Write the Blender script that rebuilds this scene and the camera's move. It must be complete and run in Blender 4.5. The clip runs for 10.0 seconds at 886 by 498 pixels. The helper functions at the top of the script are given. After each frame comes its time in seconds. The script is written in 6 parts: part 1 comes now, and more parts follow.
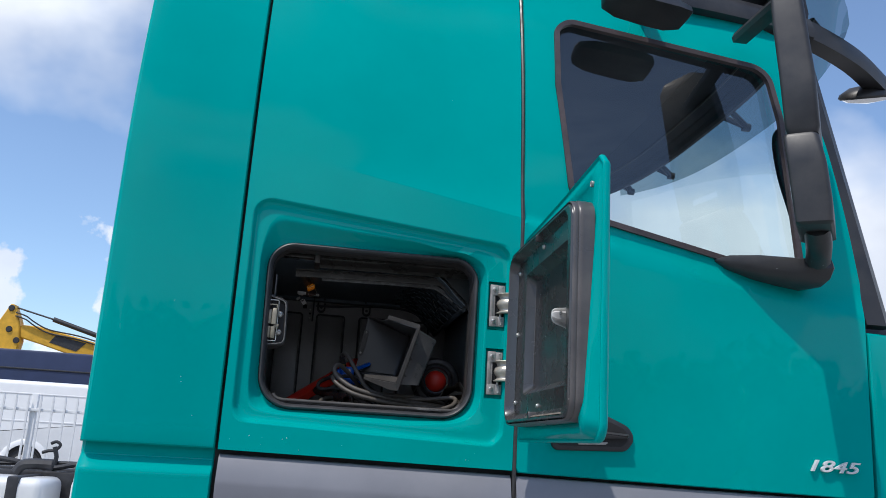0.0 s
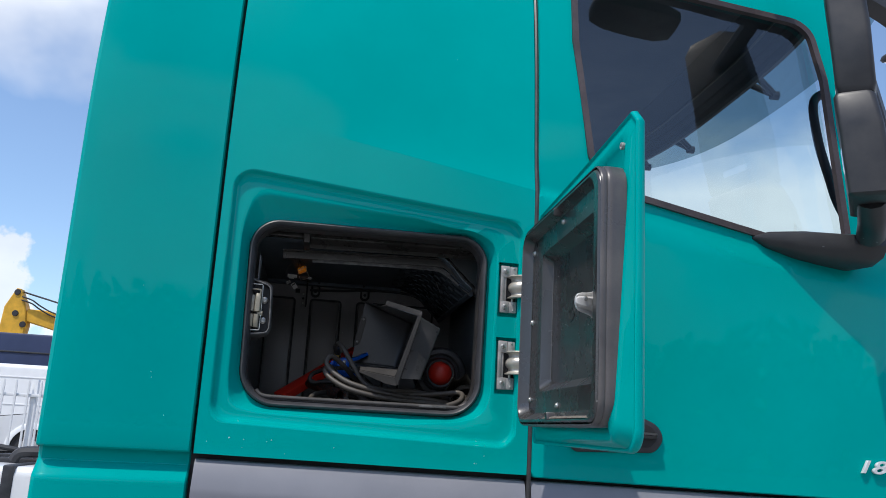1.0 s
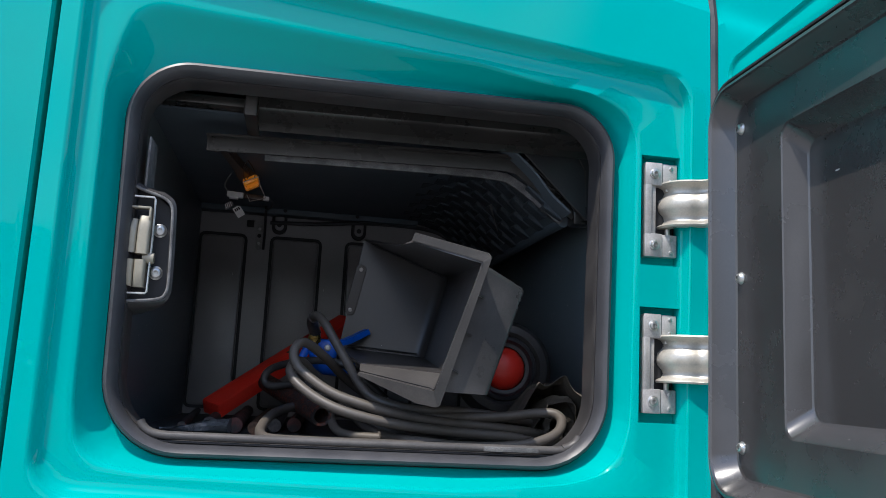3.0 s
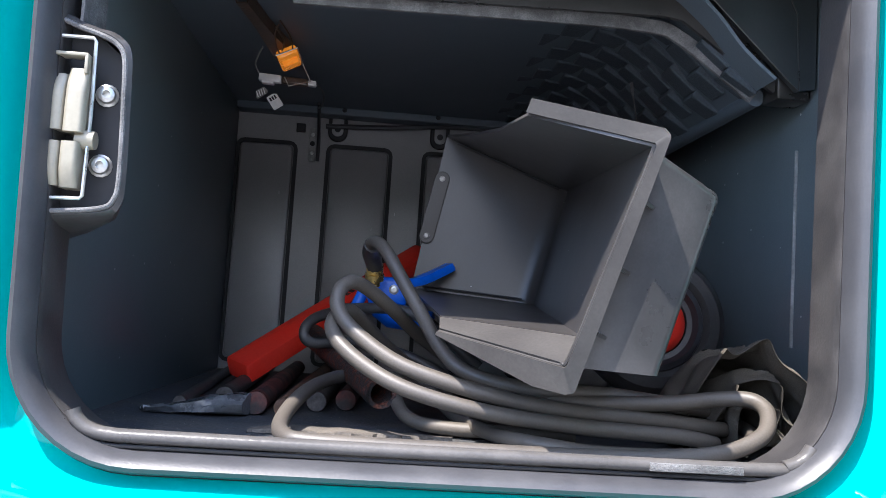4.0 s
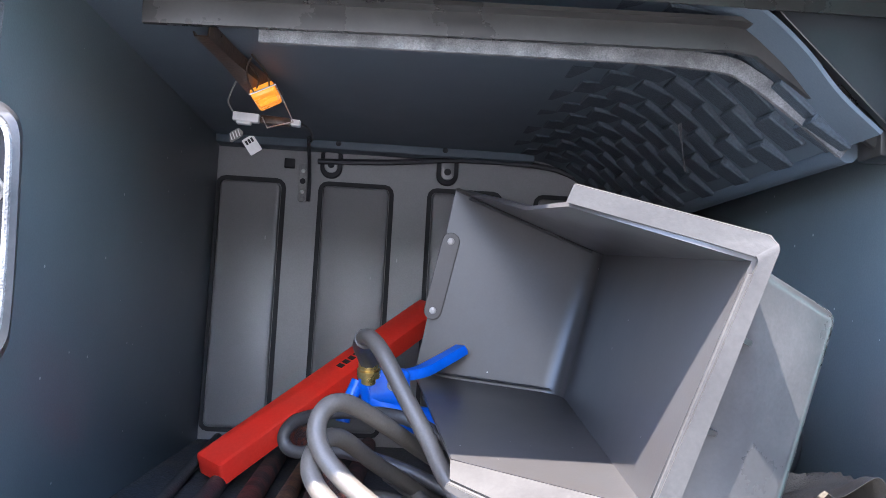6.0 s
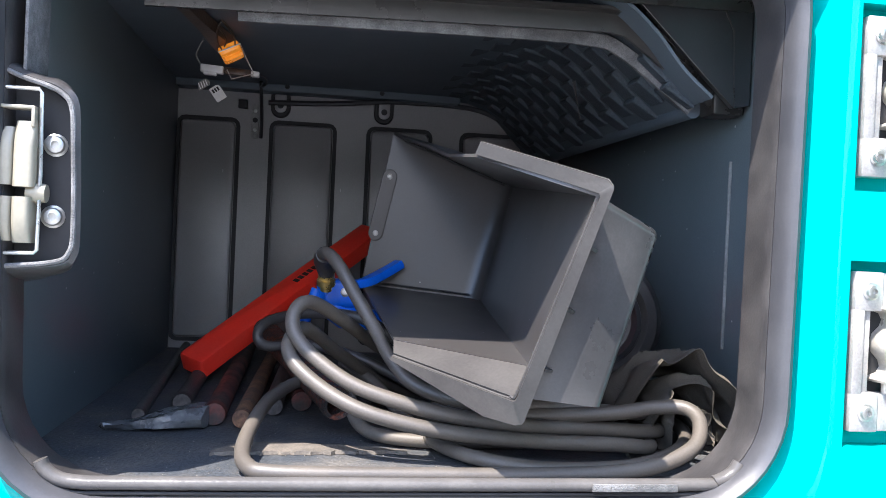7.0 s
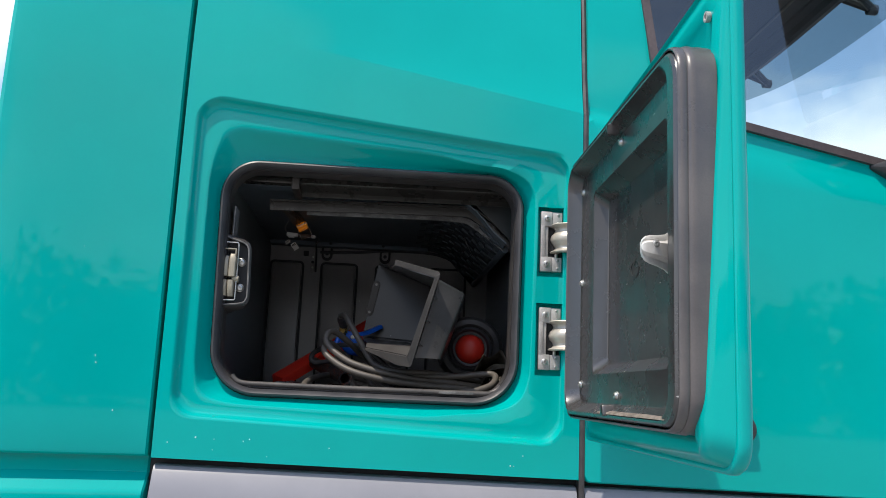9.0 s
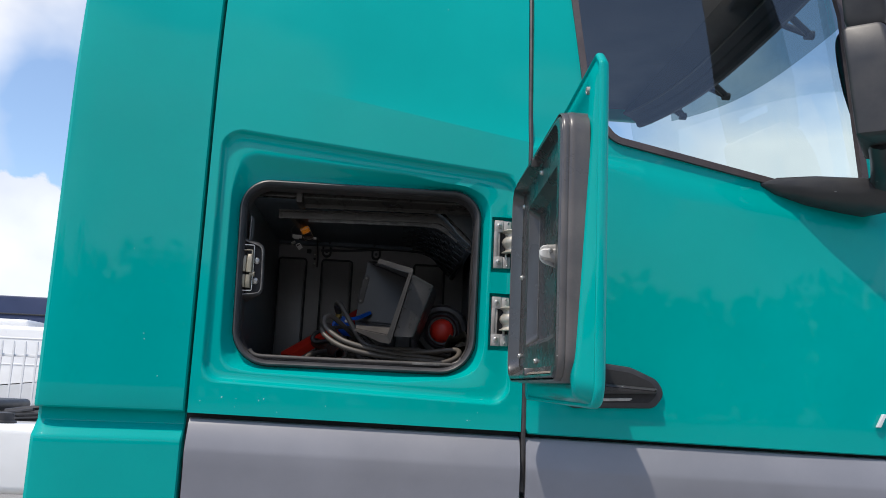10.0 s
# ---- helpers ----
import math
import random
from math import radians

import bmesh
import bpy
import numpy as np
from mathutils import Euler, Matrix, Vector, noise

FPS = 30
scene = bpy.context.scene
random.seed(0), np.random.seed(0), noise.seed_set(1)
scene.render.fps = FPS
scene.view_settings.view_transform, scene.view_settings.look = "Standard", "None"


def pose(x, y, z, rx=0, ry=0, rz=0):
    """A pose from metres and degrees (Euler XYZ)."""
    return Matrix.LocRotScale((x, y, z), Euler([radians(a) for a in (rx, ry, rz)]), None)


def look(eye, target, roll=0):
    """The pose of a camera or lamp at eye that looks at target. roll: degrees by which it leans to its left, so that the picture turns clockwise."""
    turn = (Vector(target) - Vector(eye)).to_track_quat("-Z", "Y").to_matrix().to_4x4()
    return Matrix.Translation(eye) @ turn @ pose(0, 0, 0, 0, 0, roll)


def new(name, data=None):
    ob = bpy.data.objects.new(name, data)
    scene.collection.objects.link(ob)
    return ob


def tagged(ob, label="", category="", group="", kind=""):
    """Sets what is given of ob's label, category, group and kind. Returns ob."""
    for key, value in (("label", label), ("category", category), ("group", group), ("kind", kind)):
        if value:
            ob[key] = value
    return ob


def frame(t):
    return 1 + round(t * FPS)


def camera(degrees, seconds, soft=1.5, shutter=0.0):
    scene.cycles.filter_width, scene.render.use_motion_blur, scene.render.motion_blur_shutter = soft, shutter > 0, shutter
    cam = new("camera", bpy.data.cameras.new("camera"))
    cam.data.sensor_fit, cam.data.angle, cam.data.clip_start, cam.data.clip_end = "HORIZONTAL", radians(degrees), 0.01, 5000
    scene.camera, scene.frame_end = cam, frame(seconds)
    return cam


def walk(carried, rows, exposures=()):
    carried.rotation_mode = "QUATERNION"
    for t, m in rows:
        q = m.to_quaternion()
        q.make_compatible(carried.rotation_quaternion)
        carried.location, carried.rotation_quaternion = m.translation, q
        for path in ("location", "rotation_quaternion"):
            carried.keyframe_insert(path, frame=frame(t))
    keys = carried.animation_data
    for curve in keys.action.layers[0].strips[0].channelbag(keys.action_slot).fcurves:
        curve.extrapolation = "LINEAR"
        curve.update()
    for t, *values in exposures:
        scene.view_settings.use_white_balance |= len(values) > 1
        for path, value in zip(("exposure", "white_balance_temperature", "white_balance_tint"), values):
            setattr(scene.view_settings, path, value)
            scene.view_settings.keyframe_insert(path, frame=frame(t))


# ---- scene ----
cam = camera(55.7, 10.0, soft=0.9)
PATH = [
    (0, (0.059, -0.135, 1.457), (0.338, 1.786, 1.937), 3.4),
    (0.5, (0.063, -0.057, 1.471), (0.34, 1.866, 1.945), 3.3),
    (1, (0.1, 0.111, 1.506), (0.368, 2.044, 1.944), 3.2),
    (1.5, (0.115, 0.337, 1.531), (0.384, 2.274, 1.949), 3.1),
    (2, (0.075, 0.602, 1.569), (0.368, 2.536, 1.986), 3.1),
    (2.5, (0.09, 0.853, 1.598), (0.401, 2.788, 1.996), 2.9),
    (2.7, (0.107, 0.975, 1.623), (0.431, 2.913, 1.998), 2.8),
    (3.8, (0.138, 1.473, 1.658), (0.402, 3.448, 1.835), 3.4),
    (4, (0.154, 1.539, 1.664), (0.292, 3.528, 1.827), 3.7),
    (4.5, (0.212, 1.673, 1.677), (0.152, 3.667, 1.816), 4.0),
    (5, (0.232, 1.722, 1.672), (0.151, 3.715, 1.822), 4.0),
    (5.5, (0.215, 1.728, 1.709), (0.143, 3.719, 1.889), 3.8),
    (5.7, (0.19, 1.715, 1.738), (0.184, 3.707, 1.923), 3.6),
    (6.8, (0.134, 1.577, 1.757), (0.422, 3.556, 1.745), 2.4),
    (7, (0.139, 1.516, 1.745), (0.427, 3.495, 1.73), 2.6),
    (7.5, (0.167, 1.316, 1.704), (0.396, 3.301, 1.78), 2.7),
    (8, (0.202, 1.104, 1.657), (0.387, 3.086, 1.848), 2.5),
    (8.5, (0.197, 0.822, 1.614), (0.349, 2.796, 1.901), 2.4),
    (9, (0.223, 0.536, 1.56), (0.364, 2.499, 1.916), 2.5),
    (9.5, (0.252, 0.244, 1.512), (0.394, 2.21, 1.856), 2.4),
    (10, (0.271, 0.126, 1.512), (0.398, 2.094, 1.849), 2.6),
]
EXPOSURE = [(0, 0.21, 5900, 9), (1.5, 0.43, 5950, 9), (2.5, 0.93, 5950, 10), (3.8, 1.92, 5900, 12), (4.5, 3.65, 5800, 14), (5.5, 4.00, 5800, 15), (6.8, 3.05, 5900, 13), (7.5, 1.90, 6100, 12), (8.5, 1.22, 6350, 10), (9.0, 0.85, 6400, 10), (10, 0.43, 6300, 10)]
walk(cam, [(t, look(eye, target, roll)) for t, eye, target, roll in PATH], EXPOSURE)
SUN, SKY = 2.6, 0.15


# ---- world, sun ----
SUN_FROM = Vector((-0.40, -0.385, 1.0)).normalized()


def make_world():
    w = bpy.data.worlds.new("sky")
    scene.world = w
    w.use_nodes = True
    nt = w.node_tree
    nt.nodes.clear()
    out = nt.nodes.new("ShaderNodeOutputWorld")
    sky = nt.nodes.new("ShaderNodeTexSky")
    sky.sky_type, sky.sun_disc = "NISHITA", False
    sky.sun_elevation = math.asin(SUN_FROM.z)
    sky.sun_rotation = math.atan2(SUN_FROM.x, SUN_FROM.y)
    sky.air_density, sky.dust_density, sky.ozone_density = 0.95, 0.75, 1.4
    co = nt.nodes.new("ShaderNodeTexCoord")
    mp = nt.nodes.new("ShaderNodeMapping")
    mp.inputs["Scale"].default_value = (1.0, 1.0, 1.3)
    mp.inputs["Location"].default_value = (8.61, -8.62, -6.94)
    n1 = nt.nodes.new("ShaderNodeTexNoise")
    n1.inputs["Scale"].default_value, n1.inputs["Detail"].default_value, n1.inputs["Roughness"].default_value = 1.7, 6, 0.47
    r1 = nt.nodes.new("ShaderNodeValToRGB")
    r1.color_ramp.elements[0].position, r1.color_ramp.elements[1].position = 0.48, 0.58
    r1.color_ramp.elements[0].color = (0.03, 0.03, 0.03, 1)
    n2 = nt.nodes.new("ShaderNodeTexNoise")
    n2.inputs["Scale"].default_value, n2.inputs["Detail"].default_value = 5.0, 6
    r2 = nt.nodes.new("ShaderNodeValToRGB")
    r2.color_ramp.elements[0].position, r2.color_ramp.elements[1].position = 0.3, 0.7
    r2.color_ramp.elements[0].color, r2.color_ramp.elements[1].color = (3.8, 3.9, 4.3, 1), (6.1, 6.05, 6.1, 1)
    mix = nt.nodes.new("ShaderNodeMix")
    mix.data_type = "RGBA"
    bg = nt.nodes.new("ShaderNodeBackground")
    bg.inputs["Strength"].default_value = SKY
    link = nt.links.new
    link(co.outputs["Generated"], mp.inputs["Vector"])
    link(mp.outputs["Vector"], n1.inputs["Vector"])
    link(mp.outputs["Vector"], n2.inputs["Vector"])
    sep = nt.nodes.new("ShaderNodeSeparateXYZ")
    low = nt.nodes.new("ShaderNodeMapRange")
    low.inputs["From Min"].default_value, low.inputs["From Max"].default_value = 0.0, 0.45
    low.inputs["To Min"].default_value, low.inputs["To Max"].default_value = 0.05, -0.03
    add = nt.nodes.new("ShaderNodeMath")
    link(co.outputs["Generated"], sep.inputs["Vector"])
    link(sep.outputs["Z"], low.inputs["Value"])
    link(n1.outputs["Fac"], add.inputs[0])
    link(low.outputs["Result"], add.inputs[1])
    link(add.outputs["Value"], r1.inputs["Fac"])
    link(n2.outputs["Fac"], r2.inputs["Fac"])
    # a low bank of cumulus with a ragged top
    n3 = nt.nodes.new("ShaderNodeTexNoise")
    n3.inputs["Scale"].default_value, n3.inputs["Detail"].default_value, n3.inputs["Roughness"].default_value = 4.2, 7, 0.55
    link(co.outputs["Generated"], n3.inputs["Vector"])
    top = nt.nodes.new("ShaderNodeMapRange")
    top.inputs["From Min"].default_value, top.inputs["From Max"].default_value = 0.42, 0.64
    top.inputs["To Min"].default_value, top.inputs["To Max"].default_value = -0.02, 0.30
    # thicker beyond the truck
    far = nt.nodes.new("ShaderNodeMapRange")
    far.inputs["From Min"].default_value, far.inputs["From Max"].default_value = 0.0, 1.0
    far.inputs["To Min"].default_value, far.inputs["To Max"].default_value = 0.0, 0.045
    link(sep.outputs["Y"], far.inputs["Value"])
    heap = nt.nodes.new("ShaderNodeMath")
    link(n3.outputs["Fac"], heap.inputs[0])
    link(far.outputs["Result"], heap.inputs[1])
    link(heap.outputs["Value"], top.inputs["Value"])
    sub = nt.nodes.new("ShaderNodeMath")
    sub.operation = "SUBTRACT"
    link(top.outputs["Result"], sub.inputs[0])
    link(sep.outputs["Z"], sub.inputs[1])
    bank = nt.nodes.new("ShaderNodeMapRange")
    bank.inputs["From Min"].default_value, bank.inputs["From Max"].default_value = -0.006, 0.022
    bank.inputs["To Max"].default_value = 0.86
    link(sub.outputs["Value"], bank.inputs["Value"])
    most = nt.nodes.new("ShaderNodeMath")
    most.operation = "MAXIMUM"
    link(r1.outputs["Color"], most.inputs[0])
    link(bank.outputs["Result"], most.inputs[1])
    link(most.outputs["Value"], mix.inputs["Factor"])
    link(sky.outputs["Color"], mix.inputs["A"])
    link(r2.outputs["Color"], mix.inputs["B"])
    link(mix.outputs["Result"], bg.inputs["Color"])
    link(bg.outputs["Background"], out.inputs["Surface"])


make_world()
sun_data = bpy.data.lights.new("sun", "SUN")
sun_data.energy, sun_data.angle, sun_data.color = SUN, radians(0.53), (1.0, 0.90, 0.77)
sun = new("sun", sun_data)
sun.matrix_world = look(SUN_FROM * 50, (0, 0, 0))


# ---- materials ----
def material(name, color, rough=0.5, metal=0.0, vary=0.12, scale=9.0, fine=160.0, bump=0.15, depth=0.001, coat=0.0, rough_vary=0.1, tone=None, ramp=(0.4, 0.65), specks=None):
    """A principled surface whose colour and roughness wander at two scales, with a fine relief."""
    m = bpy.data.materials.new(name)
    m.use_nodes = True
    nt = m.node_tree
    p = nt.nodes["Principled BSDF"]
    link = nt.links.new
    co = nt.nodes.new("ShaderNodeTexCoord")
    big = nt.nodes.new("ShaderNodeTexNoise")
    big.inputs["Scale"].default_value, big.inputs["Detail"].default_value, big.inputs["Roughness"].default_value = scale, 6, 0.62
    small = nt.nodes.new("ShaderNodeTexNoise")
    small.inputs["Scale"].default_value, small.inputs["Detail"].default_value = fine, 3
    link(co.outputs["Object"], big.inputs["Vector"])
    link(co.outputs["Object"], small.inputs["Vector"])
    tone = tone or tuple(min(1.0, c * (1 + 2.2 * vary) + 0.02 * vary) for c in color)
    r = nt.nodes.new("ShaderNodeValToRGB")
    r.color_ramp.elements[0].position, r.color_ramp.elements[1].position = ramp
    r.color_ramp.elements[0].color, r.color_ramp.elements[1].color = (*color, 1), (*tone, 1)
    link(big.outputs["Fac"], r.inputs["Fac"])
    g = nt.nodes.new("ShaderNodeMix")
    g.data_type, g.blend_type = "RGBA", "OVERLAY"
    g.inputs["Factor"].default_value = min(0.9, vary * 1.5)
    link(r.outputs["Color"], g.inputs["A"])
    link(small.outputs["Fac"], g.inputs["B"])
    shade = g.outputs["Result"]
    if specks:
        # sparse bright flecks: lint, chips
        vo = nt.nodes.new("ShaderNodeTexVoronoi")
        vo.inputs["Scale"].default_value = specks[0]
        mp = nt.nodes.new("ShaderNodeMapping")
        mp.inputs["Scale"].default_value = specks[3] if len(specks) > 3 else (1, 1, 1)
        mp.inputs["Rotation"].default_value = (0.35, 0.2, 0.3) if len(specks) > 3 else (0, 0, 0)
        link(co.outputs["Object"], mp.inputs["Vector"])
        link(mp.outputs["Vector"], vo.inputs["Vector"])
        lt = nt.nodes.new("ShaderNodeMath")
        lt.operation = "LESS_THAN"
        lt.inputs[1].default_value = specks[1]
        link(vo.outputs["Distance"], lt.inputs[0])
        sm = nt.nodes.new("ShaderNodeMix")
        sm.data_type = "RGBA"
        sm.inputs["B"].default_value = (*specks[2], 1)
        link(lt.outputs["Value"], sm.inputs["Factor"])
        link(shade, sm.inputs["A"])
        shade = sm.outputs["Result"]
    link(shade, p.inputs["Base Color"])
    mr = nt.nodes.new("ShaderNodeMapRange")
    mr.inputs["From Min"].default_value, mr.inputs["From Max"].default_value = 0.3, 0.7
    mr.inputs["To Min"].default_value, mr.inputs["To Max"].default_value = max(0.02, rough - rough_vary), min(1.0, rough + rough_vary)
    link(big.outputs["Fac"], mr.inputs["Value"])
    link(mr.outputs["Result"], p.inputs["Roughness"])
    p.inputs["Metallic"].default_value = metal
    p.inputs["Coat Weight"].default_value, p.inputs["Coat Roughness"].default_value = coat, 0.03
    if bump:
        b = nt.nodes.new("ShaderNodeBump")
        b.inputs["Strength"].default_value, b.inputs["Distance"].default_value = bump, depth
        link(small.outputs["Fac"], b.inputs["Height"])
        link(b.outputs["Normal"], p.inputs["Normal"])
    return m


def principled(m):
    return m.node_tree.nodes["Principled BSDF"]


TEAL = material("teal_paint", (0.0, 0.338, 0.312), 0.40, vary=0.03, scale=2.5, fine=900, bump=0.02, depth=0.0004, coat=0.42, rough_vary=0.04, specks=(7.0, 0.010, (0.55, 0.6, 0.58)))
principled(TEAL).inputs["Coat Roughness"].default_value = 0.035
principled(TEAL).inputs["Specular IOR Level"].default_value = 0.03
GREY = material("grey_panel_paint", (0.20, 0.203, 0.228), 0.45, vary=0.06, scale=4, fine=700, bump=0.05, depth=0.0004)
BLACK = material("black_grained_plastic", (0.022, 0.022, 0.025), 0.48, vary=0.25, scale=12, fine=900, bump=0.25, depth=0.0006, tone=(0.04, 0.04, 0.043))
MIRROR_SHELL = material("weathered_dark_plastic", (0.024, 0.0235, 0.026), 0.45, vary=0.2, scale=9, fine=800, bump=0.25, depth=0.0006, tone=(0.042, 0.040, 0.041), specks=(16.0, 0.03, (0.25, 0.25, 0.25), (0.5, 1.0, 2.5)))
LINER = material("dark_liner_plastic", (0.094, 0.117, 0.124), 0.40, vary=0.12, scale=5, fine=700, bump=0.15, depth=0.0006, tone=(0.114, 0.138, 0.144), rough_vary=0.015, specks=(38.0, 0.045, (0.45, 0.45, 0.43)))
# paler copy of LINER: the back wall's reflected sheen is put into the colour
BACK_LINER = material("liner_plastic_painted_sheen", (0.185, 0.178, 0.176), 0.42, vary=0.12, scale=5, fine=700, bump=0.10, depth=0.0004, tone=(0.225, 0.214, 0.207), rough_vary=0.10, specks=(13.0, 0.02, (0.42, 0.42, 0.40), (2.5, 1.0, 0.5)))
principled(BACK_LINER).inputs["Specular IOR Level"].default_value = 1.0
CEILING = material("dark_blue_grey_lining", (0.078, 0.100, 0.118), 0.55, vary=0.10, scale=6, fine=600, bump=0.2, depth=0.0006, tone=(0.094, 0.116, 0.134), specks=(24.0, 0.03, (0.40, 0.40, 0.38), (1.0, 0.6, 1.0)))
FOAM = material("dark_foam", (0.042, 0.054, 0.065), 0.7, vary=0.4, scale=14, fine=500, bump=0.5, depth=0.002, tone=(0.050, 0.063, 0.074))
principled(LINER).inputs["Specular IOR Level"].default_value = 0.7
FLAP_LINER = material("scuffed_black_plastic", (0.037, 0.035, 0.035), 0.27, vary=0.10, scale=9, fine=600, bump=0.08, depth=0.0004, tone=(0.054, 0.050, 0.048), ramp=(0.48, 0.8), specks=(26.0, 0.035, (0.40, 0.39, 0.37), (1.0, 0.35, 1.6)))
principled(FLAP_LINER).inputs["Specular IOR Level"].default_value = 0.9
RUBBER = material("dusty_rubber", (0.036, 0.034, 0.034), 0.40, vary=0.2, scale=30, fine=500, bump=0.2, depth=0.0005, tone=(0.058, 0.054, 0.052))
CASTING = material("cast_aluminium", (0.34, 0.325, 0.31), 0.45, metal=0.3, vary=0.18, scale=40, fine=600, bump=0.2, depth=0.0005)
ALLOY = material("pale_alloy", (0.44, 0.41, 0.35), 0.36, metal=0.4, vary=0.12, scale=30, fine=500, bump=0.1, depth=0.0004)
ZINC = material("zinc_plate", (0.42, 0.415, 0.39), 0.34, metal=0.8, vary=0.15, scale=60, fine=400, bump=0.1, depth=0.0003)
STRIKER_ALLOY = material("dull_alloy", (0.66, 0.65, 0.62), 0.40, metal=0.25, vary=0.08, scale=60, fine=400, bump=0.2, depth=0.0005)
BADGE_SILVER = material("satin_silver", (0.78, 0.78, 0.77), 0.28, metal=0.35, vary=0.05, bump=0)
STEEL_RAIL = material("dark_steel_rail", (0.046, 0.043, 0.039), 0.30, metal=0.5, vary=0.08, scale=18, fine=500, bump=0.08, depth=0.0003)
SEAL_RUBBER = material("weathered_grey_rubber", (0.040, 0.040, 0.044), 0.42, vary=0.08, scale=12, fine=500, bump=0.2, depth=0.0005, tone=(0.058, 0.057, 0.060))
FLAP_SEAL = material("bleached_grey_rubber", (0.078, 0.073, 0.074), 0.34, vary=0.08, scale=12, fine=500, bump=0.2, depth=0.0005, tone=(0.112, 0.102, 0.098))
# near-black: paints the shade in gaps, slots and hollows; also small black parts
SEAM = material("black_trim_and_gap_shade", (0.012, 0.012, 0.013), 0.7, vary=0.2, bump=0.1)
WINDOW_RUBBER = material("weathered_window_rubber", (0.052, 0.040, 0.041), 0.5, vary=0.2, bump=0.1)
TRAY_DUST = material("pale_brown_dust", (0.12, 0.100, 0.082), 0.9, vary=0.4, scale=90, fine=900, bump=0.6, depth=0.001)
MIRROR_GLASS = material("mirror_glass", (0.9, 0.9, 0.9), 0.03, metal=1.0, vary=0.0, bump=0, rough_vary=0.0)
ASPHALT = material("pale_yard_paving", (0.26, 0.252, 0.240), 0.9, vary=0.3, scale=0.8, fine=60, bump=0.5, depth=0.004, tone=(0.32, 0.31, 0.295))
WHITE = material("white_vehicle_paint", (0.80, 0.80, 0.79), 0.35, vary=0.03, scale=1.5, fine=200, bump=0, coat=0.4)
FENCE_WHITE = material("white_powder_coat", (0.78, 0.78, 0.77), 0.5, vary=0.05, scale=6, fine=300, bump=0.05)
NAVY = material("navy_trailer_paint", (0.012, 0.024, 0.075), 0.4, vary=0.1, scale=1.0, fine=100, bump=0)
YELLOW = material("yellow_plant_paint", (0.62, 0.34, 0.02), 0.5, vary=0.15, scale=2, fine=80, bump=0)
TYRE = material("tyre_rubber", (0.02, 0.02, 0.021), 0.75, vary=0.2, bump=0.2)
LEAF = material("leaf", (0.045, 0.075, 0.02), 0.7, vary=0.5, scale=1.0, fine=20, bump=0, tone=(0.10, 0.12, 0.04))
CAB_TRIM = material("dark_cab_trim", (0.013, 0.018, 0.031), 0.7, vary=0.03, scale=6, fine=300, bump=0)
CONCRETE = material("grey_cladding", (0.32, 0.33, 0.34), 0.7, vary=0.1, scale=0.6, fine=20, bump=0)


def glass(name, tint, rough=0.0, least=0.08):
    m = bpy.data.materials.new(name)
    m.use_nodes = True
    nt = m.node_tree
    nt.nodes.clear()
    out = nt.nodes.new("ShaderNodeOutputMaterial")
    tr = nt.nodes.new("ShaderNodeBsdfTransparent")
    tr.inputs["Color"].default_value = (*tint, 1)
    gl = nt.nodes.new("ShaderNodeBsdfGlossy")
    gl.inputs["Roughness"].default_value = rough
    lw = nt.nodes.new("ShaderNodeLayerWeight")
    lw.inputs["Blend"].default_value = 0.5
    pw = nt.nodes.new("ShaderNodeMath")
    pw.operation = "POWER"
    pw.inputs[1].default_value = 5.0
    fr = nt.nodes.new("ShaderNodeMapRange")
    fr.inputs["To Min"].default_value, fr.inputs["To Max"].default_value = least, 0.9
    mx = nt.nodes.new("ShaderNodeMixShader")
    link = nt.links.new
    link(lw.outputs["Facing"], pw.inputs[0])
    link(pw.outputs["Value"], fr.inputs["Value"])
    link(fr.outputs["Result"], mx.inputs["Fac"])
    link(tr.outputs["BSDF"], mx.inputs[1])
    link(gl.outputs["BSDF"], mx.inputs[2])
    link(mx.outputs["Shader"], out.inputs["Surface"])
    return m


SIDE_GLASS = glass("tinted_side_glass", (0.84, 0.92, 0.91), 0.0, 0.12)
SCREEN_GLASS = glass("windscreen_glass", (0.86, 0.92, 0.91))
VISOR_GLASS = glass("smoked_visor_plastic", (0.44, 0.51, 0.51))
AMBER = material("amber_lens", (0.95, 0.36, 0.02), 0.25, vary=0.1, scale=60, fine=300, bump=0.1)
principled(AMBER).inputs["Subsurface Weight"].default_value = 0.15
# the locker lamp is lit
principled(AMBER).inputs["Emission Color"].default_value = (1.0, 0.30, 0.03, 1)
principled(AMBER).inputs["Emission Strength"].default_value = 0.06

# ---- mesh helpers ----
PLACE = {}


def thing(name, origin, label, category, group="", kind=""):
    """An empty at a thing's base, to hold its parts."""
    e = new(name)
    e.empty_display_size = 0.05
    e.location = origin
    PLACE[e] = Vector(origin)
    return tagged(e, label, category, group, kind)


def finish(name, bm, mat, origin, smooth=True, angle=40):
    bmesh.ops.recalc_face_normals(bm, faces=bm.faces)
    bm.transform(Matrix.Translation(-Vector(origin)))
    me = bpy.data.meshes.new(name)
    bm.to_mesh(me)
    bm.free()
    for m in (mat if isinstance(mat, (list, tuple)) else [mat]):
        me.materials.append(m)
    if smooth:
        me.polygons.foreach_set("use_smooth", [True] * len(me.polygons))
        me.set_sharp_from_angle(angle=radians(angle))
    return new(name, me)


